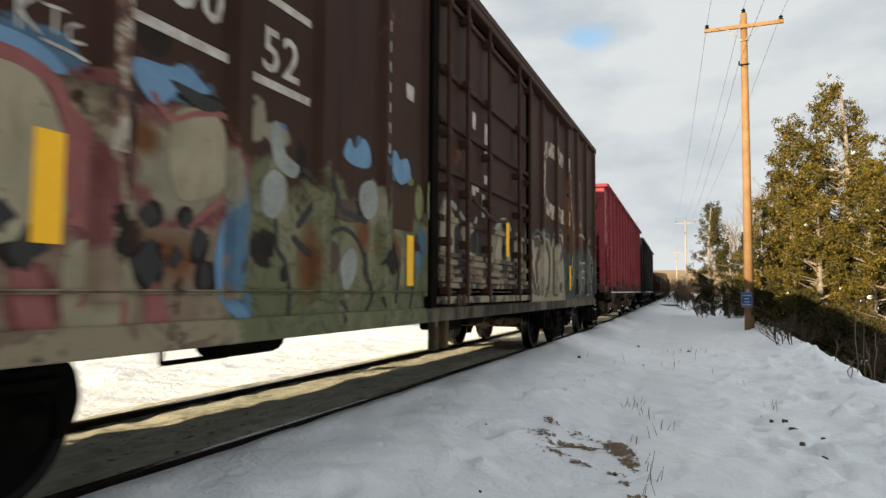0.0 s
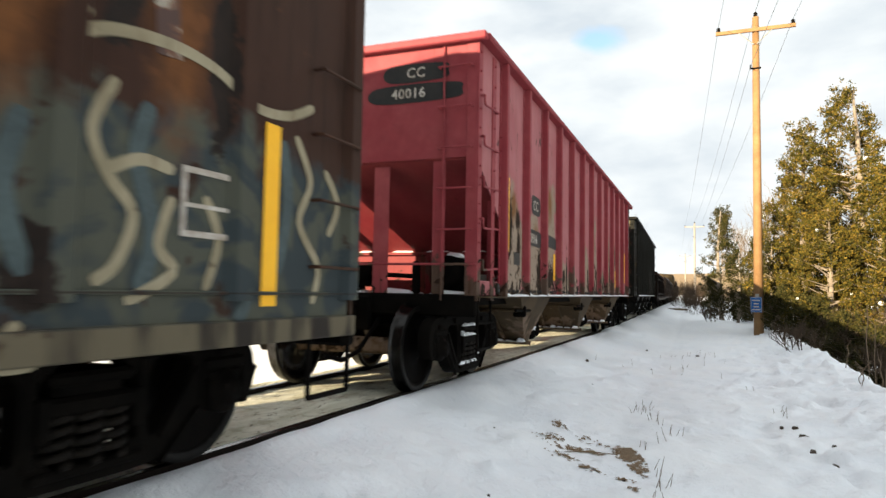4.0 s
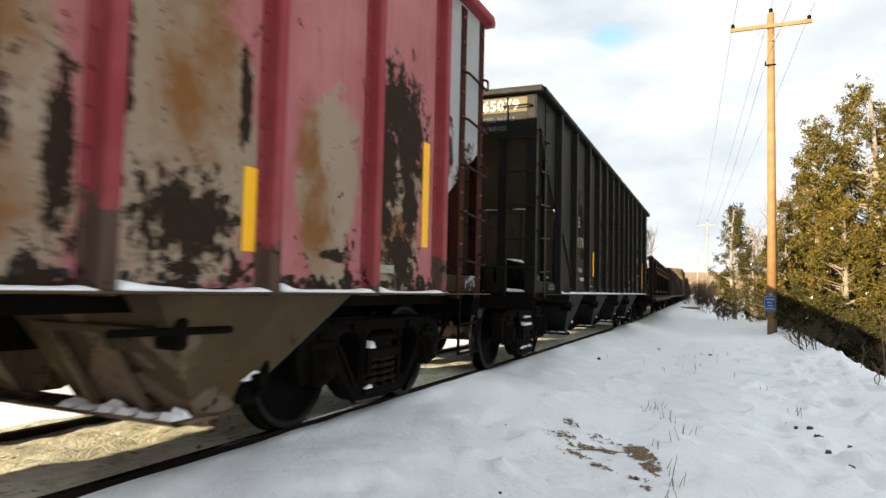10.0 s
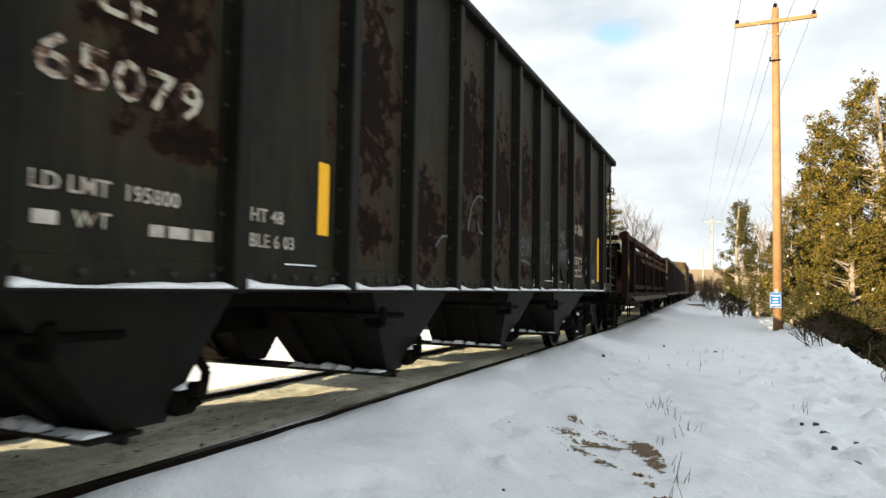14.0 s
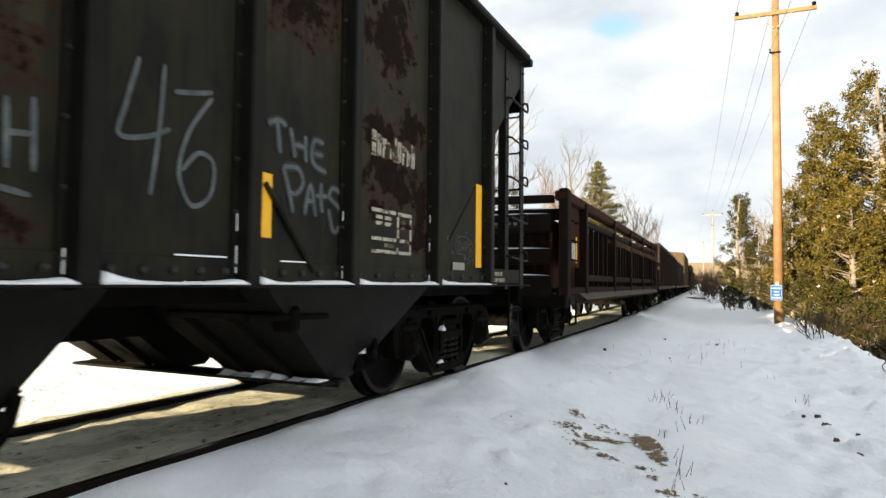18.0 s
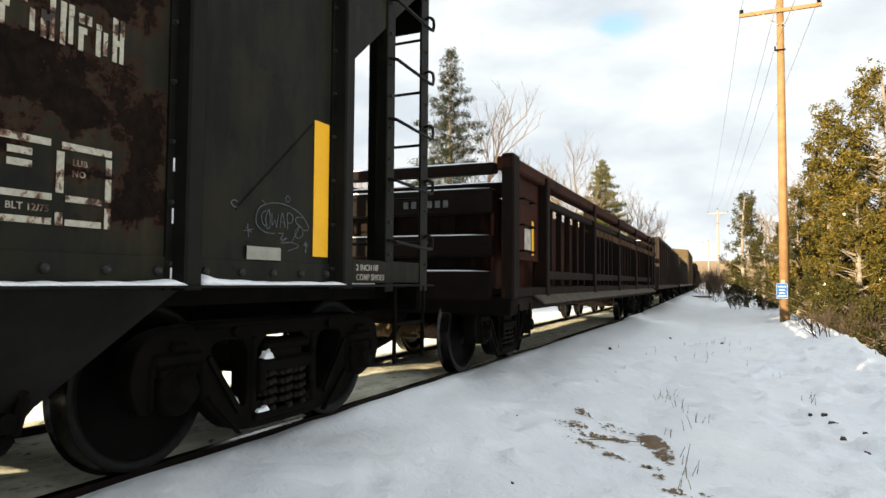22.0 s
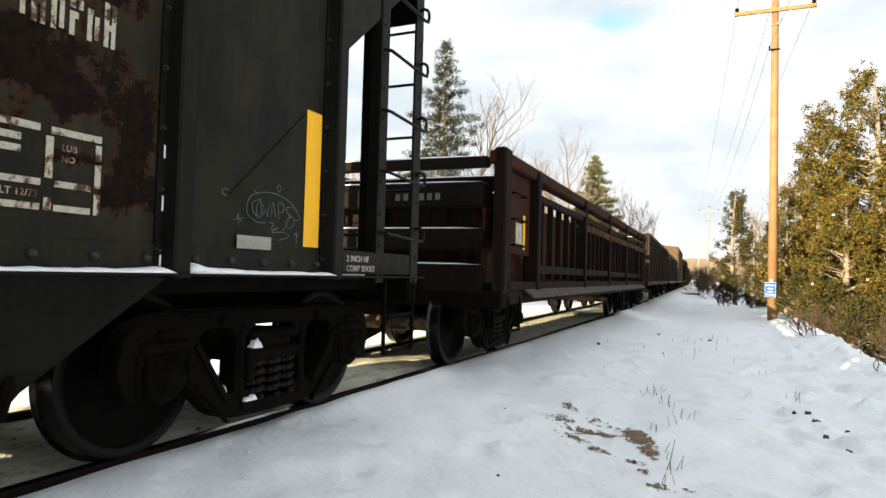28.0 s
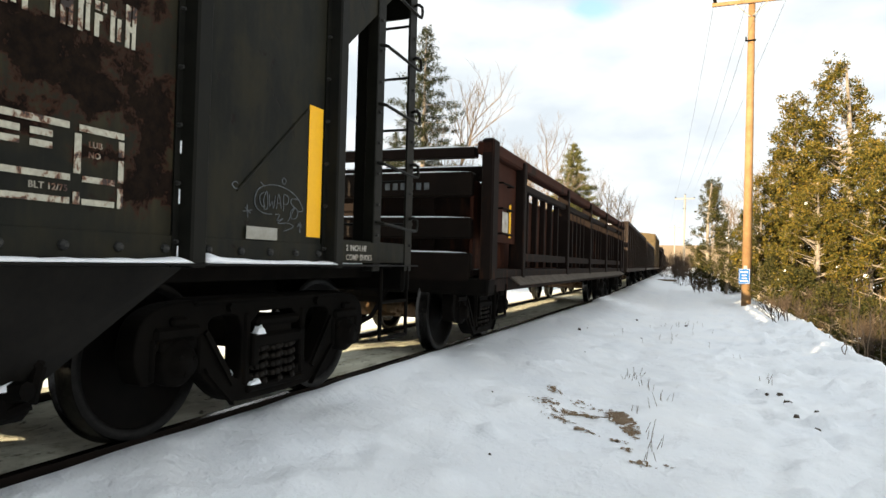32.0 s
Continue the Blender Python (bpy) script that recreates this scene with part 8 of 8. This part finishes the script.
for pts in (((2.06, 2.02), (2.00, 1.80), (1.97, 1.66), (2.12, 1.68), (2.24, 1.74)), ((2.20, 2.03), (2.18, 1.72), (2.14, 1.42)), ((2.50, 1.95), (2.36, 1.76), (2.30, 1.55), (2.38, 1.40), (2.50, 1.46), (2.52, 1.62), (2.42, 1.66), (2.32, 1.56)), ((2.26, 1.92), (2.40, 1.95), (2.50, 1.98)),
            ((1.16, 1.66), (1.07, 1.64), (1.08, 1.56), (1.16, 1.52), (1.14, 1.45), (1.06, 1.44)), ((1.21, 1.56), (1.30, 1.57), (1.27, 1.66), (1.20, 1.58), (1.24, 1.46), (1.31, 1.47)), ((1.42, 1.66), (1.35, 1.62), (1.35, 1.50), (1.42, 1.45), (1.46, 1.54), (1.42, 1.66)), ((1.50, 1.70), (1.51, 1.44)), ((1.50, 1.57), (1.60, 1.58)), ((1.60, 1.72), (1.61, 1.44)), ((1.05, 1.34), (1.28, 1.39), (1.60, 1.35)),
            ((-0.55, 1.60), (-0.45, 1.85), (-0.25, 1.98), (0.0, 1.92), (0.14, 1.74)), ((-0.30, 1.72), (-0.22, 1.62), (-0.08, 1.60)), ((0.35, 1.90), (0.42, 1.72)), ((-1.3, 1.40), (-1.15, 1.50), (-0.95, 1.50)), ((-0.9, 1.72), (-0.88, 1.36))):
    ribbon(black_car, pts, 0.024, XR, FAINT_CHALK, "spray_stroke", "faint white sprayed stroke")
part("brake_notice", Shape().box(1.475, 1.482, 6.46, 6.95, 1.03, 1.18, 0.002), BLACK_PAINT, black_car, "small black plate with white stencil")
side_text("2 INCH HF", 0.058, 6.50, 1.115, 1.484, WHITE_PAINT, black_car, "lettering", "small white stencil")
side_text("COMP SHOES", 0.058, 6.50, 1.050, 1.484, WHITE_PAINT, black_car, "lettering", "small white stencil")
part("number_band", Shape().box(-1.35, 1.40, -7.468, -7.463, 3.44, 3.64), BAND_TAN, black_car, "tan painted number band")
end_text(black_car, "BLE 65079", 0.20, 0.32, -7.474, 3.47, BAND_WHITE, "white stencilled number")
end_text(black_car, "36 STEEL WHLS", 0.085, 0.56, -7.466, 3.32, CHALK, "small pale stencil")
end_text(black_car, "D5 SPRINGS", 0.085, 0.58, -7.466, 3.20, CHALK, "small pale stencil")
for y0_, z0_, y1_, z1_ in ((-6.03, 2.10, -5.06, 1.19), (2.90, 1.58, 3.36, 1.10), (-0.02, 1.50, 0.36, 1.12)):
    part("diagonal_brace", Shape().tube((1.475, y0_, z0_), (1.475, y1_, z1_), 0.016, n=6), BLACK_PAINT, black_car)

# boxcar
XB = 1.562
for y_, a_, b_, x_ in ((-5.35, 1.22, 1.65, XB), (-2.1, 1.09, 1.51, XB), (0.49, 1.46, 1.87, 1.65), (1.92, 1.18, 1.57, XB), (4.56, 1.07, 1.50, XB + 0.05), (6.69, 0.97, 1.97, XB)):
    stripe(box_car, y_, a_, b_, x_ + 0.004, 0.125)
ribbon(box_car, [(4.25, 3.30), (3.4, 3.32), (2.95, 3.26), (2.70, 3.02), (2.66, 2.80), (2.72, 2.58), (2.97, 2.38), (3.4, 2.32), (4.25, 2.33)], 0.24, XB + 0.0005, FLAKED_WHITE, "painted_emblem", "large worn white painted curve", False)
ribbon(box_car, [(4.9, 3.2), (5.0, 2.6), (5.25, 2.15)], 0.16, XB + 0.0005, SHREDDED_WHITE, "painted_emblem", "flaking white painted stroke", False)
ribbon(box_car, [(5.85, 3.2), (5.9, 2.6), (5.95, 2.1)], 0.14, XB + 0.0005, SHREDDED_WHITE, "painted_emblem", "flaking white painted stroke", False)
side_text("52", 0.36, -4.10, 2.30, XB, WHITE_PAINT, box_car, "lettering", "white stencilled number")
side_text("50", 0.36, -4.78, 2.40, XB, WHITE_PAINT, box_car, "lettering", "white stencilled number")
for y0_, y1_, z_ in ((-5.00, -4.38, 2.225), (-4.17, -3.62, 2.20), (-4.17, -3.62, 2.70)):
    bar(box_car, y0_, y1_, z_, z_ + 0.05, XB, WHITE_PAINT, "painted_line", "white painted line")
bar(box_car, -5.11, -5.03, 1.62, 3.2, XB + 0.05, FLAKED_WHITE, "painted_line", "cream painted upright")
bar(box_car, -2.56, -2.04, 1.54, 1.86, XB + 0.002, BROWN_PAINT, "patch_plate", "dark brown patch plate")
# pale head with a maroon rim, cream face with pink outlines and a blue beard, at the leading end
def strokes(lines, wide, material, label, lift=0.001, x=None):
    for pts in lines:
        ribbon(box_car, pts, wide, (XB if x is None else x) + lift, material, "spray_stroke", label)


def patches(outlines, material, label, lift=0.0, x=None):
    for pts in outlines:
        blob(box_car, smooth_outline(pts), (XB if x is None else x) + lift, material, "spray_patch", label)


# olive field: blue flames, white clouds, dark curls
patches(([(-3.19, 1.98), (-3.12, 2.11), (-3.03, 2.05), (-2.91, 2.15), (-2.80, 2.04), (-2.84, 1.95), (-3.06, 1.93)], [(-2.51, 2.08), (-2.40, 2.17), (-2.30, 2.11), (-2.17, 2.14), (-2.10, 2.0), (-2.29, 1.91), (-2.45, 2.0)]), BLUE_SPRAY, "blue sprayed flame")
patches(([(-2.94, 1.80), (-2.78, 1.86), (-2.68, 1.75), (-2.72, 1.62), (-2.86, 1.57), (-2.96, 1.67)], [(-4.07, 1.65), (-3.96, 1.74), (-3.85, 1.68), (-3.88, 1.53), (-3.97, 1.46), (-4.07, 1.50)], [(-4.00, 1.98), (-3.92, 2.02), (-3.86, 1.86), (-3.72, 1.80), (-3.78, 1.72), (-3.96, 1.78)]), CLOUD_SPRAY, "pale blue-white sprayed cloud")
patches(([(-3.21, 1.24), (-3.09, 1.34), (-2.99, 1.29), (-3.02, 1.14), (-3.14, 1.05), (-3.20, 1.13)],), CLOUD_SPRAY, "pale blue-white sprayed cloud")
patches(([(-1.82, 1.95), (-1.74, 2.04), (-1.64, 1.95), (-1.69, 1.77), (-1.81, 1.68)],), GREEN_SPRAY, "yellow-green sprayed blot", 0.04)
patches(([(-3.26, 1.66), (-3.02, 1.66), (-3.02, 1.53), (-3.26, 1.54)], [(-3.38, 1.28), (-3.32, 1.37), (-3.25, 1.35), (-3.22, 1.24), (-3.30, 1.16), (-3.37, 1.19)]), TAG_BROWN, "dark worn patch in the spray paint", 0.0005)
strokes((((-3.33, 1.80), (-3.26, 1.70), (-3.22, 1.60), (-3.02, 1.57), (-2.84, 1.55)), ((-3.69, 1.79), (-3.56, 1.75), (-3.52, 1.65), (-3.61, 1.54), (-3.73, 1.43)), ((-3.77, 1.37), (-3.66, 1.31), (-3.54, 1.27), (-3.40, 1.26))), 0.045, DARK_SPRAY, "dark sprayed curl")
strokes((((-3.43, 1.15), (-3.46, 1.28), (-3.38, 1.39), (-3.20, 1.47), (-3.02, 1.43), (-2.90, 1.32), (-2.85, 1.14)), ((-2.86, 1.33), (-2.83, 1.17), (-2.75, 1.02), (-2.84, 0.90)), ((-3.94, 1.46), (-3.92, 1.29), (-3.84, 1.21), (-3.79, 1.03), (-3.80, 0.85)), ((-3.2, 0.98), (-3.12, 0.92), (-3.14, 0.84)),
         ((-2.62, 1.50), (-2.55, 1.30), (-2.62, 1.10), (-2.52, 0.92)), ((-2.40, 1.42), (-2.30, 1.20), (-2.36, 0.95)), ((-2.12, 1.40), (-2.02, 1.15), (-2.08, 0.90))), 0.030, DARK_SPRAY, "thin dark sprayed line")
# the pale head and the face
patches(([(-5.85, 1.84), (-5.55, 1.86), (-5.40, 1.83), (-5.30, 1.66), (-5.28, 1.45), (-5.32, 1.27), (-5.85, 1.22)],), CREAM, "cream sprayed head", 0.0004)
patches(([(-5.29, 1.74), (-5.20, 1.72), (-5.08, 1.48), (-5.06, 1.28), (-5.22, 1.30), (-5.28, 1.46)], [(-5.48, 1.07), (-5.39, 1.14), (-5.28, 0.80), (-5.40, 0.84)], [(-4.86, 1.13), (-4.73, 0.93), (-4.75, 0.80), (-4.85, 0.82)]), MAROON, "maroon sprayed patch", 0.0008)
patches(([(-4.74, 1.86), (-4.43, 1.92), (-4.36, 1.60), (-4.70, 1.48)], [(-5.26, 1.20), (-5.02, 1.24), (-4.92, 1.0), (-5.02, 0.84), (-5.24, 0.86)]), CREAM, "cream sprayed cheek", 0.0004)
patches(([(-4.97, 2.06), (-4.77, 2.08), (-4.67, 2.12), (-4.51, 2.03), (-4.70, 1.99), (-4.83, 1.88), (-4.96, 1.96)], [(-5.70, 1.97), (-5.43, 1.97), (-5.29, 1.89), (-5.42, 1.87), (-5.70, 1.90)]), BLUE_SPRAY, "blue sprayed flame", 0.001)
patches(([(-4.77, 2.02), (-4.55, 2.01), (-4.38, 1.99), (-4.56, 1.93)],), DARK_SPRAY, "black sprayed fleck", 0.0016)
strokes((((-5.75, 1.88), (-5.55, 1.89), (-5.45, 1.88), (-5.34, 1.83), (-5.25, 1.67), (-5.17, 1.51), (-5.08, 1.34)),), 0.06, MAROON, "maroon sprayed rim", 0.0012)
strokes((((-4.87, 1.94), (-4.76, 1.84), (-4.58, 1.91), (-4.38, 1.94), (-4.22, 1.82), (-4.24, 1.66), (-4.44, 1.48), (-4.63, 1.35)), ((-5.31, 1.31), (-5.11, 1.31), (-4.99, 1.27)), ((-5.20, 0.98), (-5.08, 1.10), (-4.98, 0.98), (-5.0, 0.84))), 0.032, MAROON, "maroon sprayed outline", 0.0012)
strokes((((-4.19, 1.67), (-4.32, 1.44), (-4.39, 1.23), (-4.36, 1.03), (-4.22, 0.92), (-4.17, 0.82)),), 0.085, BLUE_SPRAY, "blue sprayed stroke", 0.0014)
strokes((((-4.99, 1.93), (-5.00, 1.81), (-5.02, 1.65), (-4.99, 1.51)),), 0.05, DARK_SPRAY, "black drip of paint", 0.0016)
for ey_, ez_, er_ in ((-4.86, 1.38, 0.055), (-4.64, 1.38, 0.045), (-4.85, 1.16, 0.10), (-4.56, 1.28, 0.07), (-4.51, 1.11, 0.065), (-5.42, 1.20, 0.08), (-5.52, 1.31, 0.06), (-5.02, 1.24, 0.07), (-4.70, 1.20, 0.05)):
    patches(([(ey_ + er_ * (0.8 + 0.3 * math.sin(5 * k_ + ey_ * 9)) * math.cos(k_ * math.pi / 4), ez_ + er_ * (0.9 + 0.25 * math.sin(3 * k_ + ez_ * 7)) * math.sin(k_ * math.pi / 4)) for k_ in range(8)],), DARK_SPRAY, "dark rust-eaten blot", 0.0018)
# big cream letters with brown strokes behind the door
patches(([(1.68, 0.86), (1.69, 1.30), (1.70, 1.76), (1.95, 1.84), (2.10, 1.76), (2.24, 1.85), (2.44, 1.87), (2.55, 1.79), (2.64, 1.82), (2.86, 1.88), (3.12, 1.85), (3.26, 1.72), (3.40, 1.88), (3.63, 1.94), (3.98, 2.02), (4.22, 1.96), (4.20, 1.60), (4.26, 1.20), (4.28, 0.86), (3.00, 0.85)],), CREAM, "cream sprayed letter ground", 0.0003)
strokes((((1.80, 1.68), (1.83, 1.30), (1.92, 0.94)), ((1.80, 1.70), (1.95, 1.72), (2.02, 1.58), (1.92, 1.42)), ((1.96, 1.42), (2.12, 1.20), (2.30, 0.94)), ((2.16, 1.72), (2.30, 1.77), (2.46, 1.74), (2.44, 1.60), (2.28, 1.50)), ((2.26, 1.50), (2.32, 1.25), (2.44, 0.98)),
         ((2.64, 1.70), (2.62, 1.32), (2.66, 0.98)), ((2.64, 1.70), (2.88, 1.77), (3.10, 1.64), (3.14, 1.38), (3.04, 1.12), (2.80, 0.99)), ((3.42, 1.78), (3.44, 1.40), (3.42, 0.98)), ((3.46, 1.82), (3.76, 1.91), (4.08, 1.90)), ((3.46, 1.45), (3.70, 1.50), (3.92, 1.58)), ((3.46, 1.03), (3.76, 1.05), (4.12, 1.16)), ((4.10, 1.88), (4.14, 1.70), (3.98, 1.60))), 0.145, TAG_BROWN, "brown sprayed letter stroke")
strokes((((2.70, 1.63), (2.78, 1.68), (2.90, 1.68), (2.99, 1.53), (3.03, 1.32), (3.00, 1.14)), ((2.68, 1.60), (2.76, 1.44), (2.88, 1.21), (2.95, 1.11)), ((3.52, 1.78), (3.80, 1.84), (4.02, 1.80), (3.82, 1.68), (3.58, 1.57), (3.78, 1.53), (3.90, 1.42), (3.70, 1.32), (3.58, 1.20)), ((1.94, 1.80), (2.03, 1.68), (2.11, 1.55)), ((1.70, 1.34), (1.77, 1.16), (1.86, 0.96)), ((2.28, 1.10), (2.41, 1.19), (2.50, 1.29), (2.56, 1.10), (2.52, 0.97))), 0.035, CLOUD_SPRAY, "thin white sprayed highlight", 0.0015)
strokes((((1.66, 1.70), (1.80, 1.86), (1.98, 1.90), (2.10, 1.82), (2.24, 1.92), (2.46, 1.94), (2.56, 1.86), (2.86, 1.94), (3.14, 1.91), (3.28, 1.79), (3.42, 1.95), (3.64, 2.01), (4.00, 2.09), (4.24, 2.02)),), 0.05, SLATE_SPRAY, "grey-green sprayed outline", 0.0012)
strokes((((1.48, 1.96), (1.56, 2.0), (1.66, 1.97), (1.70, 1.87), (1.69, 1.74), (1.75, 1.55)),), 0.09, CREAM, "cream sprayed letter outline")
# loops at the trailing end
strokes((((5.41, 1.99), (5.63, 2.11), (5.97, 2.16), (6.26, 2.13), (6.53, 2.03), (6.82, 2.05), (7.06, 2.16)), ((5.55, 2.14), (5.44, 2.21), (5.58, 2.28)), ((5.68, 1.92), (5.58, 1.70), (5.66, 1.52), (5.79, 1.37), (5.72, 1.16), (5.61, 1.08)), ((6.0, 1.59), (5.82, 1.61), (5.66, 1.54)), ((5.12, 1.71), (5.03, 1.56), (5.14, 1.39), (5.05, 1.21), (4.97, 1.14)),
         ((5.33, 0.93), (5.24, 0.79), (5.40, 0.78)), ((6.0, 1.47), (5.93, 1.25), (6.02, 1.13), (5.77, 1.0)), ((6.9, 1.95), (7.05, 1.7), (6.95, 1.45), (7.15, 1.2), (7.1, 0.98)), ((7.2, 1.8), (7.35, 1.6), (7.25, 1.4)), ((6.20, 1.50), (6.30, 1.30), (6.22, 1.05)), ((4.66, 1.30), (4.86, 1.32), (5.0, 1.30)), ((4.40, 1.62), (4.50, 1.42), (4.44, 1.28), (4.60, 1.18))), 0.055, CREAM, "pale sprayed loop")
strokes((((5.86, 1.86), (5.80, 1.62), (5.90, 1.30), (5.84, 1.05)), ((5.30, 1.70), (5.24, 1.40), (5.34, 1.10)), ((6.40, 1.28), (6.52, 1.05), (6.46, 0.90)), ((6.78, 1.90), (6.84, 1.55), (6.76, 1.15))), 0.09, SLATE_SPRAY, "slate blue sprayed stroke", 0.0005)
patches(([(4.24, 1.73), (4.66, 1.74), (4.67, 1.55), (4.25, 1.55)],), DARK_SPRAY, "dark painted-over patch", 0.002)
for y0_, y1_, z0_, z1_ in ((6.05, 6.48, 1.60, 1.63), (6.05, 6.48, 1.30, 1.33), (6.05, 6.08, 1.30, 1.63), (6.45, 6.48, 1.30, 1.63), (6.05, 6.48, 1.44, 1.46)):
    bar(box_car, y0_, y1_, z0_, z1_, XB + 0.002, WHITE_PAINT, "data_frame", "white stencilled data frame")
XD = 1.607
strokes((((-1.48, 1.84), (-1.35, 1.88), (-1.24, 1.88), (-1.12, 1.85)), ((-1.04, 1.82), (-0.86, 1.74), (-0.70, 1.67), (-0.60, 1.73), (-0.51, 1.83)), ((0.09, 1.70), (0.25, 1.82), (0.42, 1.89), (0.61, 1.89), (0.80, 1.80))), 0.06, CLOUD_SPRAY, "silver sprayed arc on the door", 0.001, XD)
patches(([(0.16, 1.42), (0.22, 1.62), (0.37, 1.74), (0.55, 1.74), (0.70, 1.56), (0.74, 1.40)], [(-1.48, 1.80), (-1.20, 1.78), (-1.02, 1.62), (-0.86, 1.48), (-0.60, 1.42), (-1.48, 1.38)]), CREAM, "cream sprayed field on the door", 0.0, XD)
patches(([(-1.19, 1.62), (-1.02, 1.64), (-0.80, 1.33), (-0.84, 1.10), (-1.10, 1.10)], [(-0.55, 1.66), (-0.36, 1.70), (-0.30, 1.44), (-0.5, 1.40)], [(0.40, 1.56), (0.56, 1.60), (0.60, 1.44), (0.42, 1.42)]), DARK_SPRAY, "black sprayed letter on the door", 0.0006, XD)
for y_, z_, h_ in ((-0.62, 2.75, 0.18), (-0.22, 2.55, 0.35), (-0.22, 2.2, 0.12), (-0.62, 2.05, 0.14), (-0.3, 1.85, 0.25), (-0.5, 2.10, 0.1)):
    bar(box_car, y_ - 0.05, y_ + 0.05, z_, z_ + h_, XD + 0.001, WHITE_PAINT, "torn_notice", "scrap of torn white notice")
bar(box_car, -2.2, -2.05, 2.65, 2.78, XB + 0.002, WHITE_PAINT, "paper_notice", "small white paper notice")

for pts in (((-5.50, 2.16), (-5.49, 1.99)), ((-5.42, 2.14), (-5.49, 2.07), (-5.41, 2.0)), ((-5.40, 2.12), (-5.30, 2.13)), ((-5.35, 2.13), (-5.35, 2.02)), ((-5.24, 2.10), (-5.29, 2.07), (-5.28, 2.02), (-5.22, 2.03)), ((-5.40, 1.985), (-5.28, 1.975), (-5.20, 1.96))):
    ribbon(box_car, pts, 0.014, XB + 0.001, WHITE_PAINT, "spray_stroke", "thin white sprayed scrawl")
for k in range(7):
    bar(box_car, -2.60, -2.585, 2.10 + 0.16 * k, 2.18 + 0.16 * k, XB + 0.051, WHITE_PAINT, "writing_bar", "worn white dashes on the post")

for y_, z0_, z1_ in ((2.62, 2.46, 3.16), (3.62, 3.20, 3.44), (3.62, 2.20, 2.44), (4.55, 3.18, 3.42), (4.55, 2.21, 2.45)):
    bar(box_car, y_ - 0.055, y_ + 0.055, z0_, z1_, XB + 0.051, FLAKED_WHITE, "painted_emblem", "worn white paint of the curve on the post")

# gondola
stripe(gon_car, -6.30, 1.37, 1.79, 1.463, 0.09)
bar(gon_car, -6.65, -6.39, 1.43, 1.68, 1.463, WHITE_PAINT, "data_plate", "white printed data plate")
for k in range(6):
    part("writing_bar", Shape().box(0.22 + 0.10 * k, 0.28 + 0.10 * k, -7.364, -7.361, 1.88, 1.96), CHALK, gon_car, "faded pale stencil mark")


# ---- the train rolls in and stops ----
ROLLED = [(0, 0.0), (1, 2.71), (2, 5.45), (3, 8.11), (4.5, 12.13), (5.5, 14.80), (6.5, 17.36), (7.5, 19.82), (8.5, 22.24), (9.5, 24.67), (10.5, 27.08),
          (11.5, 29.48), (12.5, 31.88), (13.5, 34.09), (14.5, 36.08), (15.5, 37.85), (16.5, 39.42), (17.5, 40.90), (18.5, 42.24), (19.0, 42.84), (19.5, 43.34),
          (20.0, 43.75), (20.5, 44.05), (21.0, 44.24), (21.5, 44.34), (22.0, 44.36), (32.0, 44.36)]


def rolled(t):
    """How far the train has come at t seconds (a smooth curve through the rows)."""
    for i in range(len(ROLLED) - 1):
        (t0, d0), (t1, d1) = ROLLED[i], ROLLED[i + 1]
        if t <= t1:
            def slope(j):
                a, b = ROLLED[max(0, j - 1)], ROLLED[min(len(ROLLED) - 1, j + 1)]
                return 0.0 if d1 == d0 or j >= len(ROLLED) - 2 else (b[1] - a[1]) / (b[0] - a[0])
            u, w = (t - t0) / (t1 - t0), t1 - t0
            m0, m1 = slope(i) * w, slope(i + 1) * w
            return d0 * (1 + 2 * u) * (1 - u) ** 2 + m0 * u * (1 - u) ** 2 + d1 * u * u * (3 - 2 * u) + m1 * u * u * (u - 1)
    return ROLLED[-1][1]


def car_pose(a_mid, trucks, d):
    """A car stands on the line by its two trucks."""
    p, q = line_at(a_mid + trucks[0] - d), line_at(a_mid + trucks[1] - d)
    u = -trucks[0] / (trucks[1] - trucks[0])
    mid = Vector((p[0] + (q[0] - p[0]) * u, p[1] + (q[1] - p[1]) * u, 0))
    turn = math.atan2(-(q[0] - p[0]), q[1] - p[1])
    return Matrix.Translation(mid) @ Matrix.Rotation(turn, 4, "Z")


def motions():
    times = [0.5 * i for i in range(45)] + [32.0]
    fine = [0.2 * i for i in range(111)] + [32.0]
    for car, a_mid, trucks in CARS:
        walk(car, [(t, car_pose(a_mid, trucks, rolled(t))) for t in times])
    for wheelset, car, y in WHEELS:
        walk(wheelset, [(t, Matrix.Translation((0, y, WHEEL_R)) @ Matrix.Rotation(rolled(t) / WHEEL_R, 4, "X")) for t in fine])


motions()
